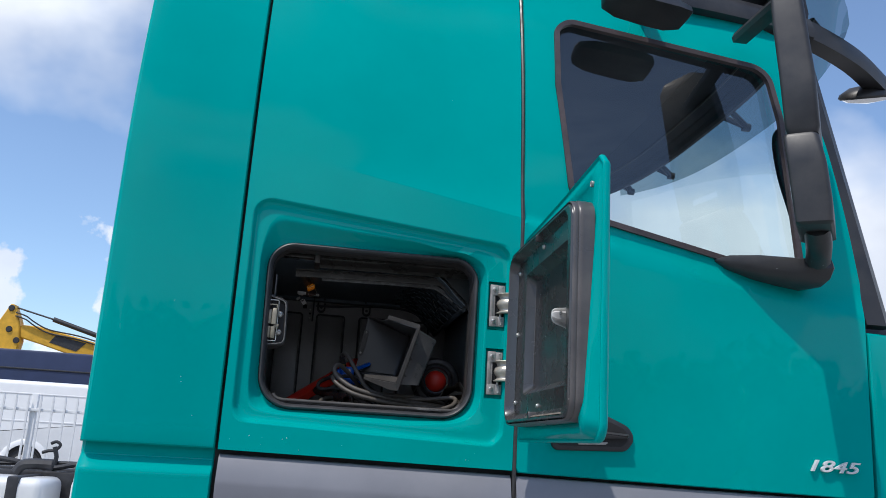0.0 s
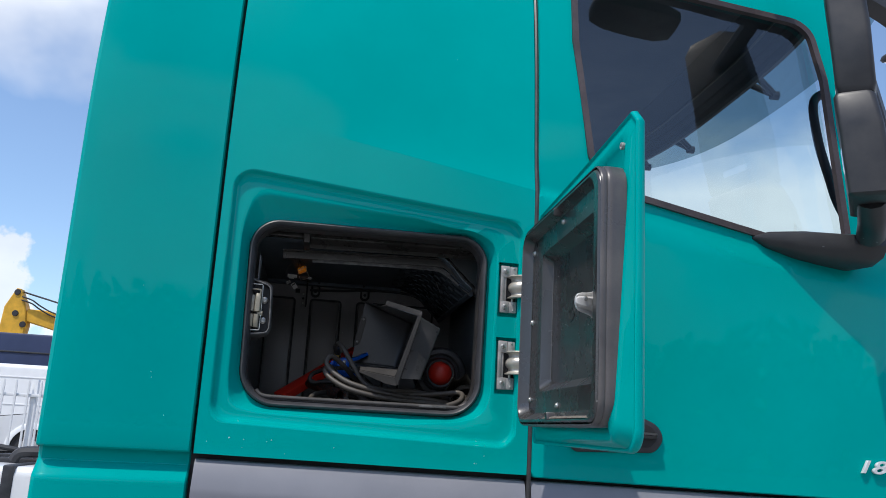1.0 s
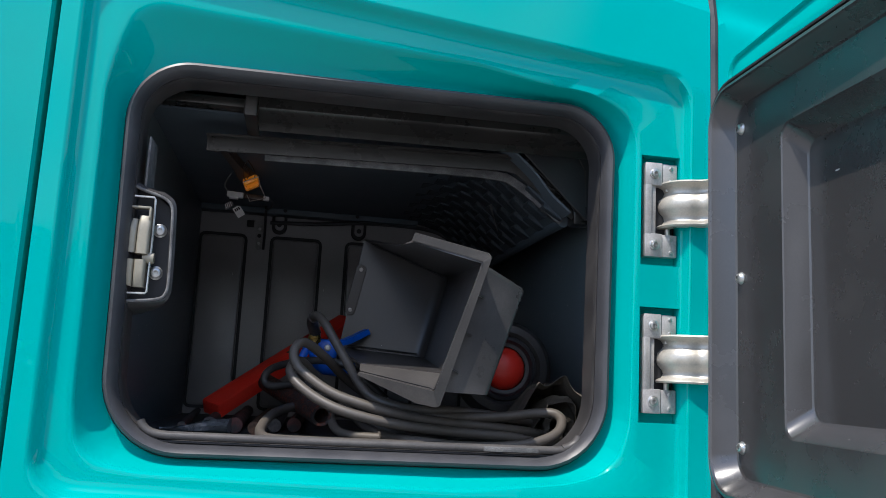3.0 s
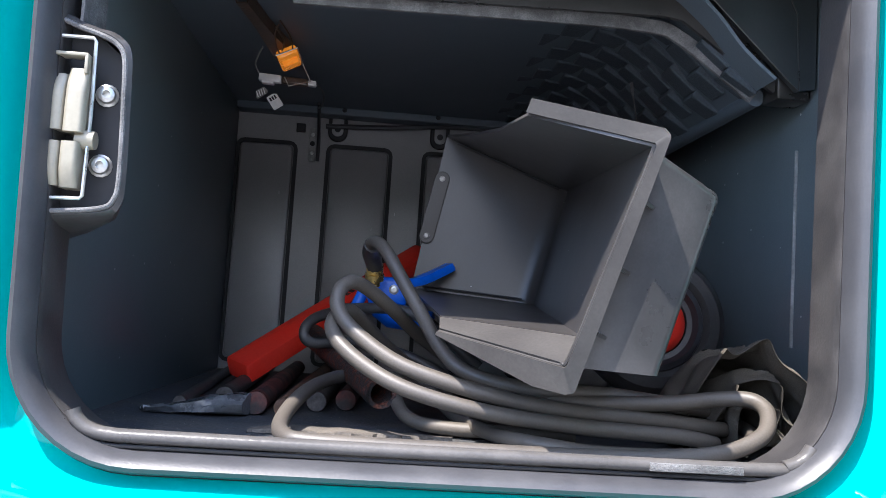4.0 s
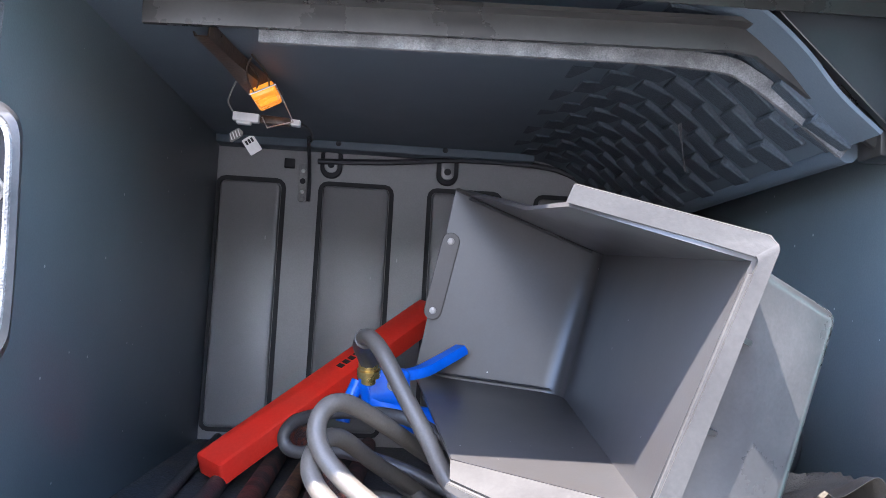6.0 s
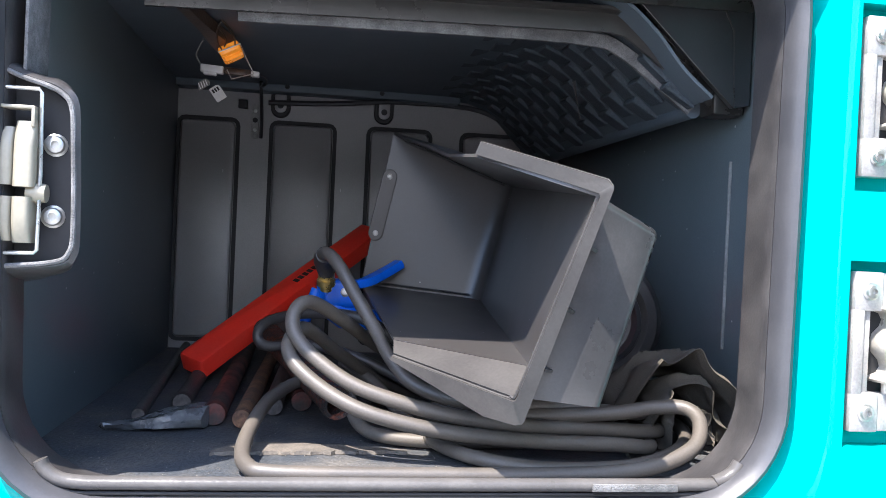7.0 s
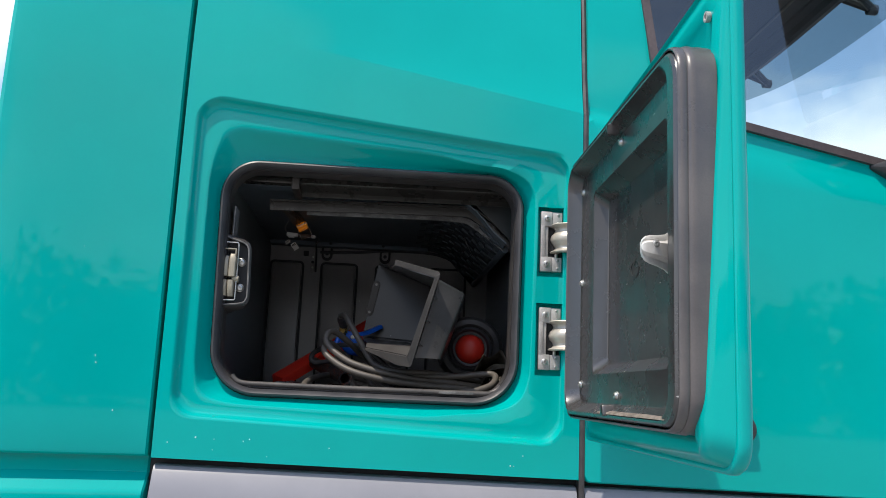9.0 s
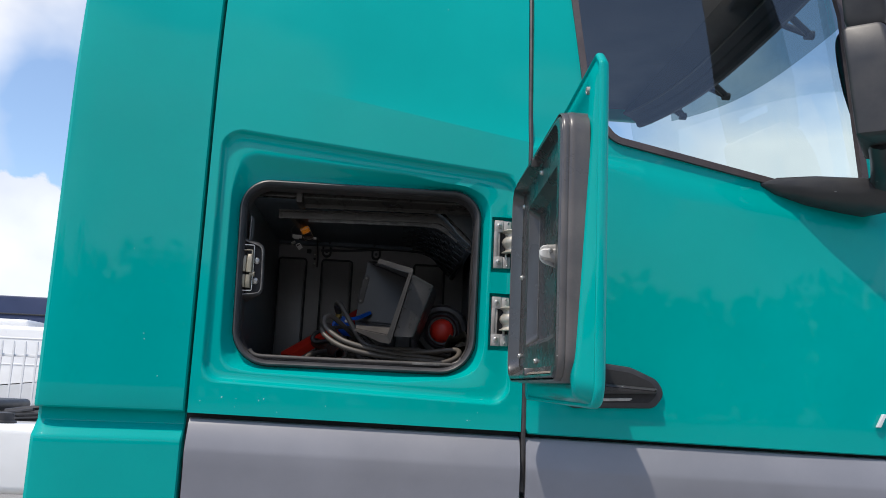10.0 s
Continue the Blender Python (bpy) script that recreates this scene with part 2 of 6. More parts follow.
def part(name, bm, mat, parent, label="", smooth=True, angle=40):
    """One mesh, in world metres, as a part of a thing or of a part."""
    o = finish(name, bm, mat, PLACE[parent], smooth, angle)
    o.parent = parent
    PLACE[o] = PLACE[parent]
    return tagged(o, label)


def solo(name, bm, mat, origin, label, category, group="", kind="", smooth=True, angle=40):
    """One mesh that is a thing by itself."""
    o = finish(name, bm, mat, origin, smooth, angle)
    o.location = origin
    PLACE[o] = Vector(origin)
    return tagged(o, label, category, group, kind)


def box(bm, a, b, bevel=0.0, seg=2, m=None):
    """A block between two corners, with rounded edges."""
    a, b = Vector(a), Vector(b)
    c, s = (a + b) / 2, b - a
    r = bmesh.ops.create_cube(bm, size=1.0, matrix=Matrix.Translation(c) @ Matrix.Diagonal((*s, 1)))
    vs = r["verts"]
    if bevel:
        es = list({e for v in vs for e in v.link_edges})
        r = bmesh.ops.bevel(bm, geom=es, offset=bevel, segments=seg, profile=0.5, affect="EDGES")
        vs = list({v for f in r["faces"] for v in f.verts} | {v for v in vs if v.is_valid})
    if m is not None:
        bmesh.ops.transform(bm, matrix=m, verts=vs)
    return vs


def ring_faces(bm, rings, closed=True, caps=False):
    """Skin between rings of points, all of one length."""
    vr = [[bm.verts.new(p) for p in r] for r in rings]
    n = len(vr[0])
    for a, b in zip(vr, vr[1:]):
        for i in range(n if closed else n - 1):
            j = (i + 1) % n
            bm.faces.new((a[i], a[j], b[j], b[i]))
    if caps:
        bm.faces.new(vr[0][::-1])
        bm.faces.new(vr[-1])
    return vr


def thicken(bm, depth):
    """Give an open sheet a thickness."""
    bmesh.ops.recalc_face_normals(bm, faces=bm.faces)
    bm.normal_update()
    bmesh.ops.solidify(bm, geom=bm.faces[:], thickness=depth)


def spline(pts, k=8, closed=False):
    """A smooth run of points through the given ones."""
    p = [Vector(q) for q in pts]
    n = len(p)
    out = []
    for i in range(n if closed else n - 1):
        p0 = p[(i - 1) % n] if closed or i else p[0]
        p1, p2 = p[i], p[(i + 1) % n]
        p3 = p[(i + 2) % n] if closed or i + 2 < n else p[-1]
        for j in range(k):
            t = j / k
            out.append(0.5 * ((2 * p1) + (p2 - p0) * t + (2 * p0 - 5 * p1 + 4 * p2 - p3) * t * t + (3 * p1 - p0 - 3 * p2 + p3) * t ** 3))
    if not closed:
        out.append(p[-1])
    return out


def sweep(bm, pts, profile, closed=False, up=(0, 0, 1), caps=True):
    """Carry a flat outline (across, up) along a run of points."""
    pts = [Vector(p) for p in pts]
    n = len(pts)
    rings = []
    side = None
    for i, p in enumerate(pts):
        a = pts[(i - 1) % n] if closed or i else p
        b = pts[(i + 1) % n] if closed or i < n - 1 else p
        t = (b - a).normalized()
        if up is not None:
            s = t.cross(Vector(up)).normalized()
        else:
            s = t.orthogonal().normalized() if side is None else (side - t * side.dot(t)).normalized()
        side = s
        u = s.cross(t)
        rings.append([p + s * x + u * y for x, y in profile])
    if closed:
        rings.append(rings[0])
        ring_faces(bm, rings)
        bmesh.ops.remove_doubles(bm, verts=bm.verts, dist=1e-6)
    else:
        ring_faces(bm, rings, caps=caps)


def circle(r, n=12, squash=1.0):
    return [(r * math.cos(2 * math.pi * i / n), squash * r * math.sin(2 * math.pi * i / n)) for i in range(n)]


def tube(bm, pts, r, n=12, closed=False, caps=True):
    sweep(bm, pts, circle(r, n), closed, None, caps)


def lathe(bm, profile, m, n=28):
    """Turn (radius, height) about the z of the pose m."""
    rings = [[m @ Vector((max(r, 1e-5) * math.cos(2 * math.pi * i / n), max(r, 1e-5) * math.sin(2 * math.pi * i / n), h)) for i in range(n)] for r, h in profile]
    ring_faces(bm, rings)
    bmesh.ops.remove_doubles(bm, verts=bm.verts, dist=2e-5)


def rounded(corners, radii, seg=6):
    """The outline of a polygon (u, v), run anticlockwise, with rounded corners."""
    n, out = len(corners), []
    for i, c in enumerate(corners):
        c = Vector(c)
        a, b = Vector(corners[i - 1]) - c, Vector(corners[(i + 1) % n]) - c
        r = radii[i] if isinstance(radii, (list, tuple)) else radii
        if r <= 0:
            out.append(c)
            continue
        half = a.angle(b) / 2
        d = min(r / math.tan(half), 0.49 * a.length, 0.49 * b.length)
        r = d * math.tan(half)
        mid = c + (a.normalized() + b.normalized()).normalized() * (r / math.sin(half))
        s, e = c + a.normalized() * d - mid, c + b.normalized() * d - mid
        turn = s.angle_signed(e)
        for k in range(seg + 1):
            q = s.copy()
            q.rotate(Matrix.Rotation(-turn * k / seg, 2))
            out.append(mid + q)
    return out


def slab(bm, outline, to3, h0, h1, bevel=0.0, seg=2):
    """A plate with that outline; to3(u, v, h) lays it into the world. The h1 side has rounded edges."""
    c = sum((Vector(p) for p in outline), Vector((0, 0))) / len(outline)

    def shrunk(d):
        res = []
        n = len(outline)
        for i in range(n):
            p, a, b = Vector(outline[i]), Vector(outline[i - 1]), Vector(outline[(i + 1) % n])
            t = (b - a).normalized()
            nn = Vector((-t.y, t.x))
            if nn.dot(c - p) < 0:
                nn = -nn
            res.append(p + nn * d)
        return res
    sg = 1 if h1 > h0 else -1
    rings = [[to3(p[0], p[1], h0) for p in outline]]
    for k in range(seg + 1) if bevel else [0]:
        a = math.pi / 2 * k / seg if bevel else 0
        rings.append([to3(p[0], p[1], h1 - sg * bevel * (1 - math.sin(a))) for p in (shrunk(bevel * (1 - math.cos(a))) if bevel else outline)])
    ring_faces(bm, rings, caps=True)


def on_side(u, v, h):
    return Vector((u, h, v))


def on_flap(u, v, h):
    return Vector((h, u, v))


def bolt(bm, at, out, r=0.006, h=0.004):
    """A domed screw head with a socket."""
    m = Vector(out).to_track_quat("Z", "Y").to_matrix().to_4x4()
    m.translation = at
    lathe(bm, [(r * 1.25, 0), (r * 1.25, h * 0.25), (r, h * 0.4), (r * 0.86, h * 0.85), (r * 0.5, h), (r * 0.42, h), (r * 0.42, h * 0.35), (0, h * 0.35)], m, 14)


# ---- ground and distance ----
def build_ground():
    bm = bmesh.new()
    bmesh.ops.create_grid(bm, x_segments=2, y_segments=2, size=600)
    solo("ground", bm, ASPHALT, (0, 0, 0), "grey asphalt yard", "ground", kind="structure")


build_ground()

# ---- truck cab ----
SIDE = 2.045
truck = thing("truck", (0.3, 3.2, 0.0), "teal tractor unit with grey lower panels and an open side locker", "truck")


def smooth(a, b, x):
    t = min(1.0, max(0.0, (x - a) / (b - a)))
    return t * t * (3 - 2 * t)


def side_y(x, z):
    """How far in the cab's side lies: a tumblehome above, and a pressed crease that fades to the rear."""
    y = SIDE + 0.20 * max(0.0, z - 2.13) ** 2
    d = z - (2.2115 - (x - 0.03) * 0.178)
    if d > 0 and x < 0.62:
        y += 0.024 * smooth(-0.06, 0.45, x) * (1 - math.exp(-d / 0.080))
    return y


def reach(poly, c, th):
    """How far from c a ray at that angle meets the outline."""
    d = Vector((math.cos(th), math.sin(th)))
    best = 0.0
    for a, b in zip(poly, poly[1:] + poly[:1]):
        a, e = Vector(a) - c, Vector(b) - Vector(a)
        den = d.x * e.y - d.y * e.x
        if abs(den) < 1e-12:
            continue
        t = (a.x * e.y - a.y * e.x) / den
        s = (a.x * d.y - a.y * d.x) / den
        if t > 0 and -1e-6 <= s <= 1 + 1e-6:
            best = max(best, t)
    return best


SEAL = ((-0.077, 1.553), (0.483, 1.553), (0.487, 1.991), (-0.087, 1.991))
SEAL_R = [0.085, 0.085, 0.068, 0.070]


POCKETS = ((0.5095, 0.5580, 1.795, 1.9275), (0.5095, 0.5580, 1.613, 1.7455))


def build_side_panel():
    c = Vector((0.207, 1.775))
    outer = [(-0.154, 1.443), (0.590, 1.432), (0.590, 3.25), (-0.154, 3.25)]
    rec = [(-0.134, 1.512), (0.562, 1.486), (0.568, 2.030), (-0.136, 2.104)]
    seal = rounded(SEAL, SEAL_R, 8)
    rec_o = rounded(rec, [0.035, 0.04, 0.03, 0.05], 8)

    def inset(d, r):
        return rounded([(rec[0][0] + d, rec[0][1] + d), (rec[1][0] - d * 0.5, rec[1][1] + d), (rec[2][0] - d * 0.5, rec[2][1] - d), (rec[3][0] + d, rec[3][1] - d)], r, 8)
    angles = {i * 2 * math.pi / 256 - math.pi for i in range(256)}
    for q in outer:
        v = Vector(q) - c
        angles.add(math.atan2(v.y, v.x))
    for poly in (rec_o, seal):
        for q in poly:
            v = Vector(q) - c
            angles.add(math.atan2(v.y, v.x))
    angles = sorted(angles)
    keep = [angles[0]]
    corner = {math.atan2(q[1] - c.y, q[0] - c.x) for q in outer}
    for a in angles[1:]:
        if a - keep[-1] > 0.004:
            keep.append(a)
        elif a in corner:
            keep[-1] = a
    angles = keep
    rings = []

    def ring(fn):
        rings.append([fn(th) for th in angles])

    def at(poly, th):
        r = reach(poly, c, th)
        return c.x + r * math.cos(th), c.y + r * math.sin(th)
    # turned-in outer edge
    for back in (0.03, 0.004):
        def edge(th, back=back):
            x, z = at(outer, th)
            return Vector((x, side_y(x, z) + back, z))
        ring(edge)
    for k in range(75):
        f = 1 - (1 - k / 74) ** 2
        f = f if k else 0.006

        def mid(th, f=f):
            x0, z0 = at(outer, th)
            x1, z1 = at(rec_o, th)
            x, z = x0 + (x1 - x0) * f, z0 + (z1 - z0) * f
            return Vector((x, side_y(x, z), z))
        ring(mid)
    for d, y, r in ((0.003, 0.0010, 0.045), (0.006, 0.0045, 0.042), (0.009, 0.0095, 0.04), (0.013, 0.0135, 0.037), (0.020, 0.0152, 0.034)):
        poly = inset(d, r)
        ring(lambda th, poly=poly, y=y: (lambda q: Vector((q[0], SIDE + y, q[1])))(at(poly, th)))
    floor_poly = inset(0.020, 0.034)
    for f, y in ((0.2, 0.0153), (0.36, 0.0155), (0.41, 0.0165), (0.46, 0.0195), (0.52, 0.0245), (0.66, 0.0355), (0.80, 0.0450), (0.90, 0.0490), (0.96, 0.0502), (1.0, 0.051), (1.0, 0.072)):
        def roll(th, f=f, y=y):
            a, b = at(floor_poly, th), at(seal, th)
            w = smooth(0.35, 0.75, math.cos(th))
            f = f + (1 - (1 - f) * 0.42 - f) * w if f > 0.25 else f
            return Vector((a[0] + (b[0] - a[0]) * f, SIDE + y, a[1] + (b[1] - a[1]) * f))
        ring(roll)
    bm = bmesh.new()
    ring_faces(bm, rings)
    # the shoulder line is a sharp crease
    bm.normal_update()
    fs = [f for f in bm.faces if f.calc_center_median().z > 2.08 and f.calc_center_median().z < 2.30 and abs(f.normal.y) > 0.6]
    es, vs = {e for f in fs for e in f.edges}, {v for f in fs for v in f.verts}
    cut = bmesh.ops.bisect_plane(bm, geom=list(vs) + list(es) + fs, dist=1e-6, plane_co=(0.03, 0, 2.2115), plane_no=(0.178, 0, 1.0))["geom_cut"]
    for v in cut:
        if isinstance(v, bmesh.types.BMVert):
            v.co.y = side_y(v.co.x, v.co.z)
    bmesh.ops.split_edges(bm, edges=[e for e in cut if isinstance(e, bmesh.types.BMEdge) and min(v.co.x for v in e.verts) > 0.02])
    # sunken pockets for the two hinges
    for px0, px1, pz0, pz1 in POCKETS:
        for co, no in (((px0, 0, 0), (1, 0, 0)), ((px1, 0, 0), (1, 0, 0)), ((0, 0, pz0), (0, 0, 1)), ((0, 0, pz1), (0, 0, 1))):
            fs = [f for f in bm.faces if px0 - 0.03 < f.calc_center_median().x < px1 + 0.02 and pz0 - 0.04 < f.calc_center_median().z < pz1 + 0.04]
            es = {e for f in fs for e in f.edges}
            vs = {v for f in fs for v in f.verts}
            bmesh.ops.bisect_plane(bm, geom=list(vs) + list(es) + fs, dist=1e-6, plane_co=co, plane_no=no)
        inside = [f for f in bm.faces if px0 < f.calc_center_median().x < px1 and pz0 < f.calc_center_median().z < pz1]
        bmesh.ops.delete(bm, geom=inside, context="FACES")
        rim = [e for e in bm.edges if e.is_boundary and all(px0 - 1e-4 < v.co.x < px1 + 1e-4 and pz0 - 1e-4 < v.co.z < pz1 + 1e-4 for v in e.verts)]
        grown = bmesh.ops.extrude_edge_only(bm, edges=rim)["geom"]
        for v in grown:
            if isinstance(v, bmesh.types.BMVert):
                v.co.y = SIDE + 0.032
        bm.faces.new([bm.verts.new((x, SIDE + 0.0315, z)) for x, z in ((px0 - 0.001, pz0 - 0.001), (px1 + 0.001, pz0 - 0.001), (px1 + 0.001, pz1 + 0.001), (px0 - 0.001, pz1 + 0.001))])
    part("side_panel", bm, TEAL, truck, "glossy teal side panel pressed in round the locker", angle=48)


build_side_panel()


def plate(name, outline, mat, parent, y0=None, depth=0.03, bevel=0.006, label="", nx=14, nz=30, dy=0.0):
    """A body plate that follows the cab's side, gridded so that it can bend, with a turned-in rim."""
    xs = [p[0] for p in outline]
    zs = [p[1] for p in outline]
    x0, x1 = min(xs), max(xs)
    z0, z1 = min(zs), max(zs)
    bm = bmesh.new()
    grid = []
    for j in range(nz + 1):
        row = []
        for i in range(nx + 1):
            x, z = x0 + (x1 - x0) * i / nx, z0 + (z1 - z0) * j / nz
            row.append(bm.verts.new((x, side_y(x, z) + dy, z)))
        grid.append(row)
    for j in range(nz):
        for i in range(nx):
            bm.faces.new((grid[j][i], grid[j][i + 1], grid[j + 1][i + 1], grid[j + 1][i]))
    rim = [e for e in bm.edges if e.is_boundary]
    r = bmesh.ops.extrude_edge_only(bm, edges=rim)
    vs = [v for v in r["geom"] if isinstance(v, bmesh.types.BMVert)]
    bmesh.ops.translate(bm, vec=(0, depth, 0), verts=vs)
    if bevel:
        edge = [e for e in bm.edges if len(e.link_faces) == 2 and e.calc_face_angle(0) > 1.0 and abs((e.verts[0].co - e.verts[1].co).y) < 0.02]
        bmesh.ops.bevel(bm, geom=edge, offset=bevel, segments=3, profile=0.5, affect="EDGES")
    return part(name, bm, mat, parent, label, angle=30)


# rear side fairing, in an upper and a stepped lower piece
def build_fairing():
    def column(name, levels, y_of, label):
        bm = bmesh.new()
        rings = []
        for z in levels:
            row = []
            yb = y_of(z)
            flare = 0.052
            for x, d in ((-0.163, 0.05), (-0.163, 0.006), (-0.166, 0.001), (-0.175, 0.0), (-0.25, 0.0), (-0.33, 0.0), (-0.40, 0.0), (-0.440, 0.001), (-0.460, 0.004), (-0.468, 0.010), (-0.472, 0.022), (-0.472, 0.06), (-0.455, 0.12)):
                row.append(Vector((x, yb + d - flare * max(0.0, (-0.175 - x) / 0.29), z)))
            rings.append(row)
        vr = ring_faces(bm, rings, closed=False)
        bm.faces.new(vr[0])
        bm.faces.new(vr[-1][::-1])
        part(name, bm, TEAL, truck, label, angle=30)
    column("side_fairing", [1.4445, 1.448, 1.456] + [1.5 + 0.07 * i for i in range(26)], lambda z: SIDE + 0.006 + 0.20 * max(0.0, z - 2.13) ** 2 + (0.006 if z < 1.446 else 0.0015 if z < 1.45 else 0), "teal rear side fairing")

    def low(z):
        return SIDE + 0.006 + 0.028 * min(1.0, max(0.0, (z - 1.383) / 0.034))
    column("lower_fairing", [0.55, 0.9, 1.2, 1.37, 1.380, 1.3845, 1.39, 1.412, 1.4165, 1.42, 1.455], low, "teal lower fairing with a step under its upper edge")


build_fairing()


def build_grey_lower():
    for name, x0, x1, zt in (("lower_side_panel", -0.150, 0.588, (1.436, 1.424)), ("door_lower_panel", 0.602, 1.621, (1.424, 1.405))):
        bm = bmesh.new()
        rings = []
        for i in range(13):
            x = x0 + (x1 - x0) * i / 12
            zz = zt[0] + (zt[1] - zt[0]) * i / 12
            prof = ((0.055, 0.0), (0.020, 0.0), (0.012, 0.002), (0.004, 0.012), (-0.012, 0.060), (-0.014, 0.072), (-0.010, 0.10), (0.004, 0.40), (0.03, 0.75), (0.08, 0.76))
            rings.append([Vector((x, SIDE + y, zz - 0.004 - d)) for y, d in prof])
        vr = ring_faces(bm, rings, closed=False)
        bm.faces.new(vr[0])
        bm.faces.new(vr[-1][::-1])
        part(name, bm, GREY, truck, "satin grey lower body panel", angle=25)


build_grey_lower()

# ---- passenger door ----
WIN = [(0.735, 2.215), (0.80, 2.135), (1.20, 2.052), (1.43, 2.052), (1.405, 2.52), (1.383, 2.70), (0.74, 2.787), (0.70, 2.752), (0.697, 2.55)]
DOOR_EDGE = [(0.600, 1.428), (1.621, 1.408), (1.626, 2.02), (1.553, 2.45), (1.47, 2.84), (1.35, 2.90), (0.600, 2.93)]


def door_y(x, z):
    """The door's skin, with a waist ledge under the window."""
    y = SIDE + 0.20 * max(0.0, z - 2.13) ** 2 + 0.05 * max(0.0, x - 1.15) ** 2
    waist = 2.105 - (x - 0.6) * 0.185
    y += 0.014 * smooth(-0.006, 0.02, z - waist) * smooth(1.9, 2.0, z)
    return y


def build_door():
    c = Vector((1.05, 2.35))
    win = rounded(WIN, [0.05, 0.06, 0.05, 0.03, 0.05, 0.07, 0.05, 0.05, 0.05], 5)
    out = rounded(DOOR_EDGE, [0.01, 0.01, 0.01, 0.05, 0.05, 0.03, 0.01], 3)
    angles = {i * 2 * math.pi / 220 - math.pi for i in range(220)}
    for q in out + win:
        v = Vector(q) - c
        angles.add(math.atan2(v.y, v.x))
    angles = sorted(angles)
    angles = [a for i, a in enumerate(angles) if i == 0 or a - angles[i - 1] > 0.002]

    def at(poly, th):
        r = reach([tuple(p) for p in poly], c, th)
        return c.x + r * math.cos(th), c.y + r * math.sin(th)
    rings = []
    for back in (0.04, 0.004):
        row = []
        for th in angles:
            x, z = at(out, th)
            row.append(Vector((x, door_y(x, z) + back, z)))
        rings.append(row)
    n = 26
    for k in range(n + 1):
        f = max(0.004, k / n)
        row = []
        for th in angles:
            x0, z0 = at(out, th)
            x1, z1 = at(win, th)
            x, z = x0 + (x1 - x0) * f, z0 + (z1 - z0) * f
            row.append(Vector((x, door_y(x, z), z)))
        rings.append(row)
    row = []
    for th in angles:
        x, z = at(win, th)
        row.append(Vector((x, door_y(x, z) + 0.016, z)))
    rings.append(row)
    bm = bmesh.new()
    ring_faces(bm, rings)
    door = part("door", bm, TEAL, truck, "closed teal passenger door", angle=28)

    # rubber frame round the glass
    bm = bmesh.new()
    loop = [Vector((p[0], door_y(*p) + 0.002, p[1])) for p in rounded(WIN, [0.05, 0.06, 0.05, 0.03, 0.05, 0.07, 0.05, 0.05, 0.05], 6)]
    sweep(bm, loop, [(-0.008, -0.012), (0.008, -0.012), (0.0085, 0.004), (0.002, 0.007), (-0.008, 0.003)], closed=True, up=(0, 1, 0))
    frame_part = part("window_frame", bm, WINDOW_RUBBER, door, "weathered dark rubber window frame")
    bm = bmesh.new()
    bm.faces.new([bm.verts.new((p[0], 2.072 + 0.118 * (p[1] - 2.06), p[1])) for p in win])
    g = part("window_pane", bm, SIDE_GLASS, door, "tinted side window glass", smooth=False)
    g.visible_shadow = False

    # recessed pull handle
    bm = bmesh.new()
    slab(bm, rounded([(0.690, 1.490), (0.895, 1.497), (0.920, 1.530), (0.902, 1.562), (0.84, 1.588), (0.69, 1.604)], [0.02, 0.028, 0.03, 0.04, 0.07, 0.02], 6), on_side, SIDE + 0.03, SIDE - 0.012, 0.007, 3)
    cup = part("handle_cup", bm, BLACK, door, "black plastic handle surround")
    # no hollow is cut; a flat black sheet paints its shade
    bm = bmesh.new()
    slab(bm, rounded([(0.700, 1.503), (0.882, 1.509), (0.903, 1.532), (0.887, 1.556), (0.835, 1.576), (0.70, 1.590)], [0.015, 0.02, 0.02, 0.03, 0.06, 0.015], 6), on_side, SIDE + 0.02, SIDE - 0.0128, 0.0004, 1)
    part("hollow_shade", bm, SEAM, cup, "flat black sheet painting the shade behind the grip")
    bm = bmesh.new()
    slab(bm, rounded([(0.700, 1.522), (0.893, 1.530), (0.899, 1.542), (0.70, 1.552)], 0.006, 4), on_side, SIDE - 0.012, SIDE - 0.030, 0.007, 3)
    part("grip", bm, MIRROR_SHELL, cup, "black pull grip")
    bm = bmesh.new()
    slab(bm, rounded([(0.760, 1.508), (0.835, 1.512), (0.845, 1.519), (0.760, 1.515)], 0.002, 3), on_side, SIDE - 0.012, SIDE - 0.016, 0.001, 1)
    part("lock_plate", bm, CASTING, cup, "small grey lock plate")
    return door


door = build_door()


def build_badge():
    """Chrome model figures on the door."""
    txt = bpy.data.curves.new("badge", "FONT")
    txt.body, txt.size, txt.extrude, txt.bevel_depth, txt.shear = "1845", 0.062, 0.003, 0.0010, 0.30
    txt.space_character = 1.02
    ob = bpy.data.objects.new("badge_text", txt)
    scene.collection.objects.link(ob)
    bpy.context.view_layer.update()
    me = bpy.data.meshes.new_from_object(ob)
    bpy.data.objects.remove(ob)
    w = max(v.co.x for v in me.vertices) - min(v.co.x for v in me.vertices)
    k = 0.150 / w
    bm = bmesh.new()
    bm.from_mesh(me)
    bpy.data.meshes.remove(me)
    bmesh.ops.transform(bm, matrix=Matrix(((k, 0, 0, 1.410), (0, 0, -1, SIDE - 0.002), (-0.02, 0.70, 0, 1.478), (0, 0, 0, 1))), verts=bm.verts)
    part("badge", bm, BADGE_SILVER, door, "raised chrome figures 1845")


build_badge()

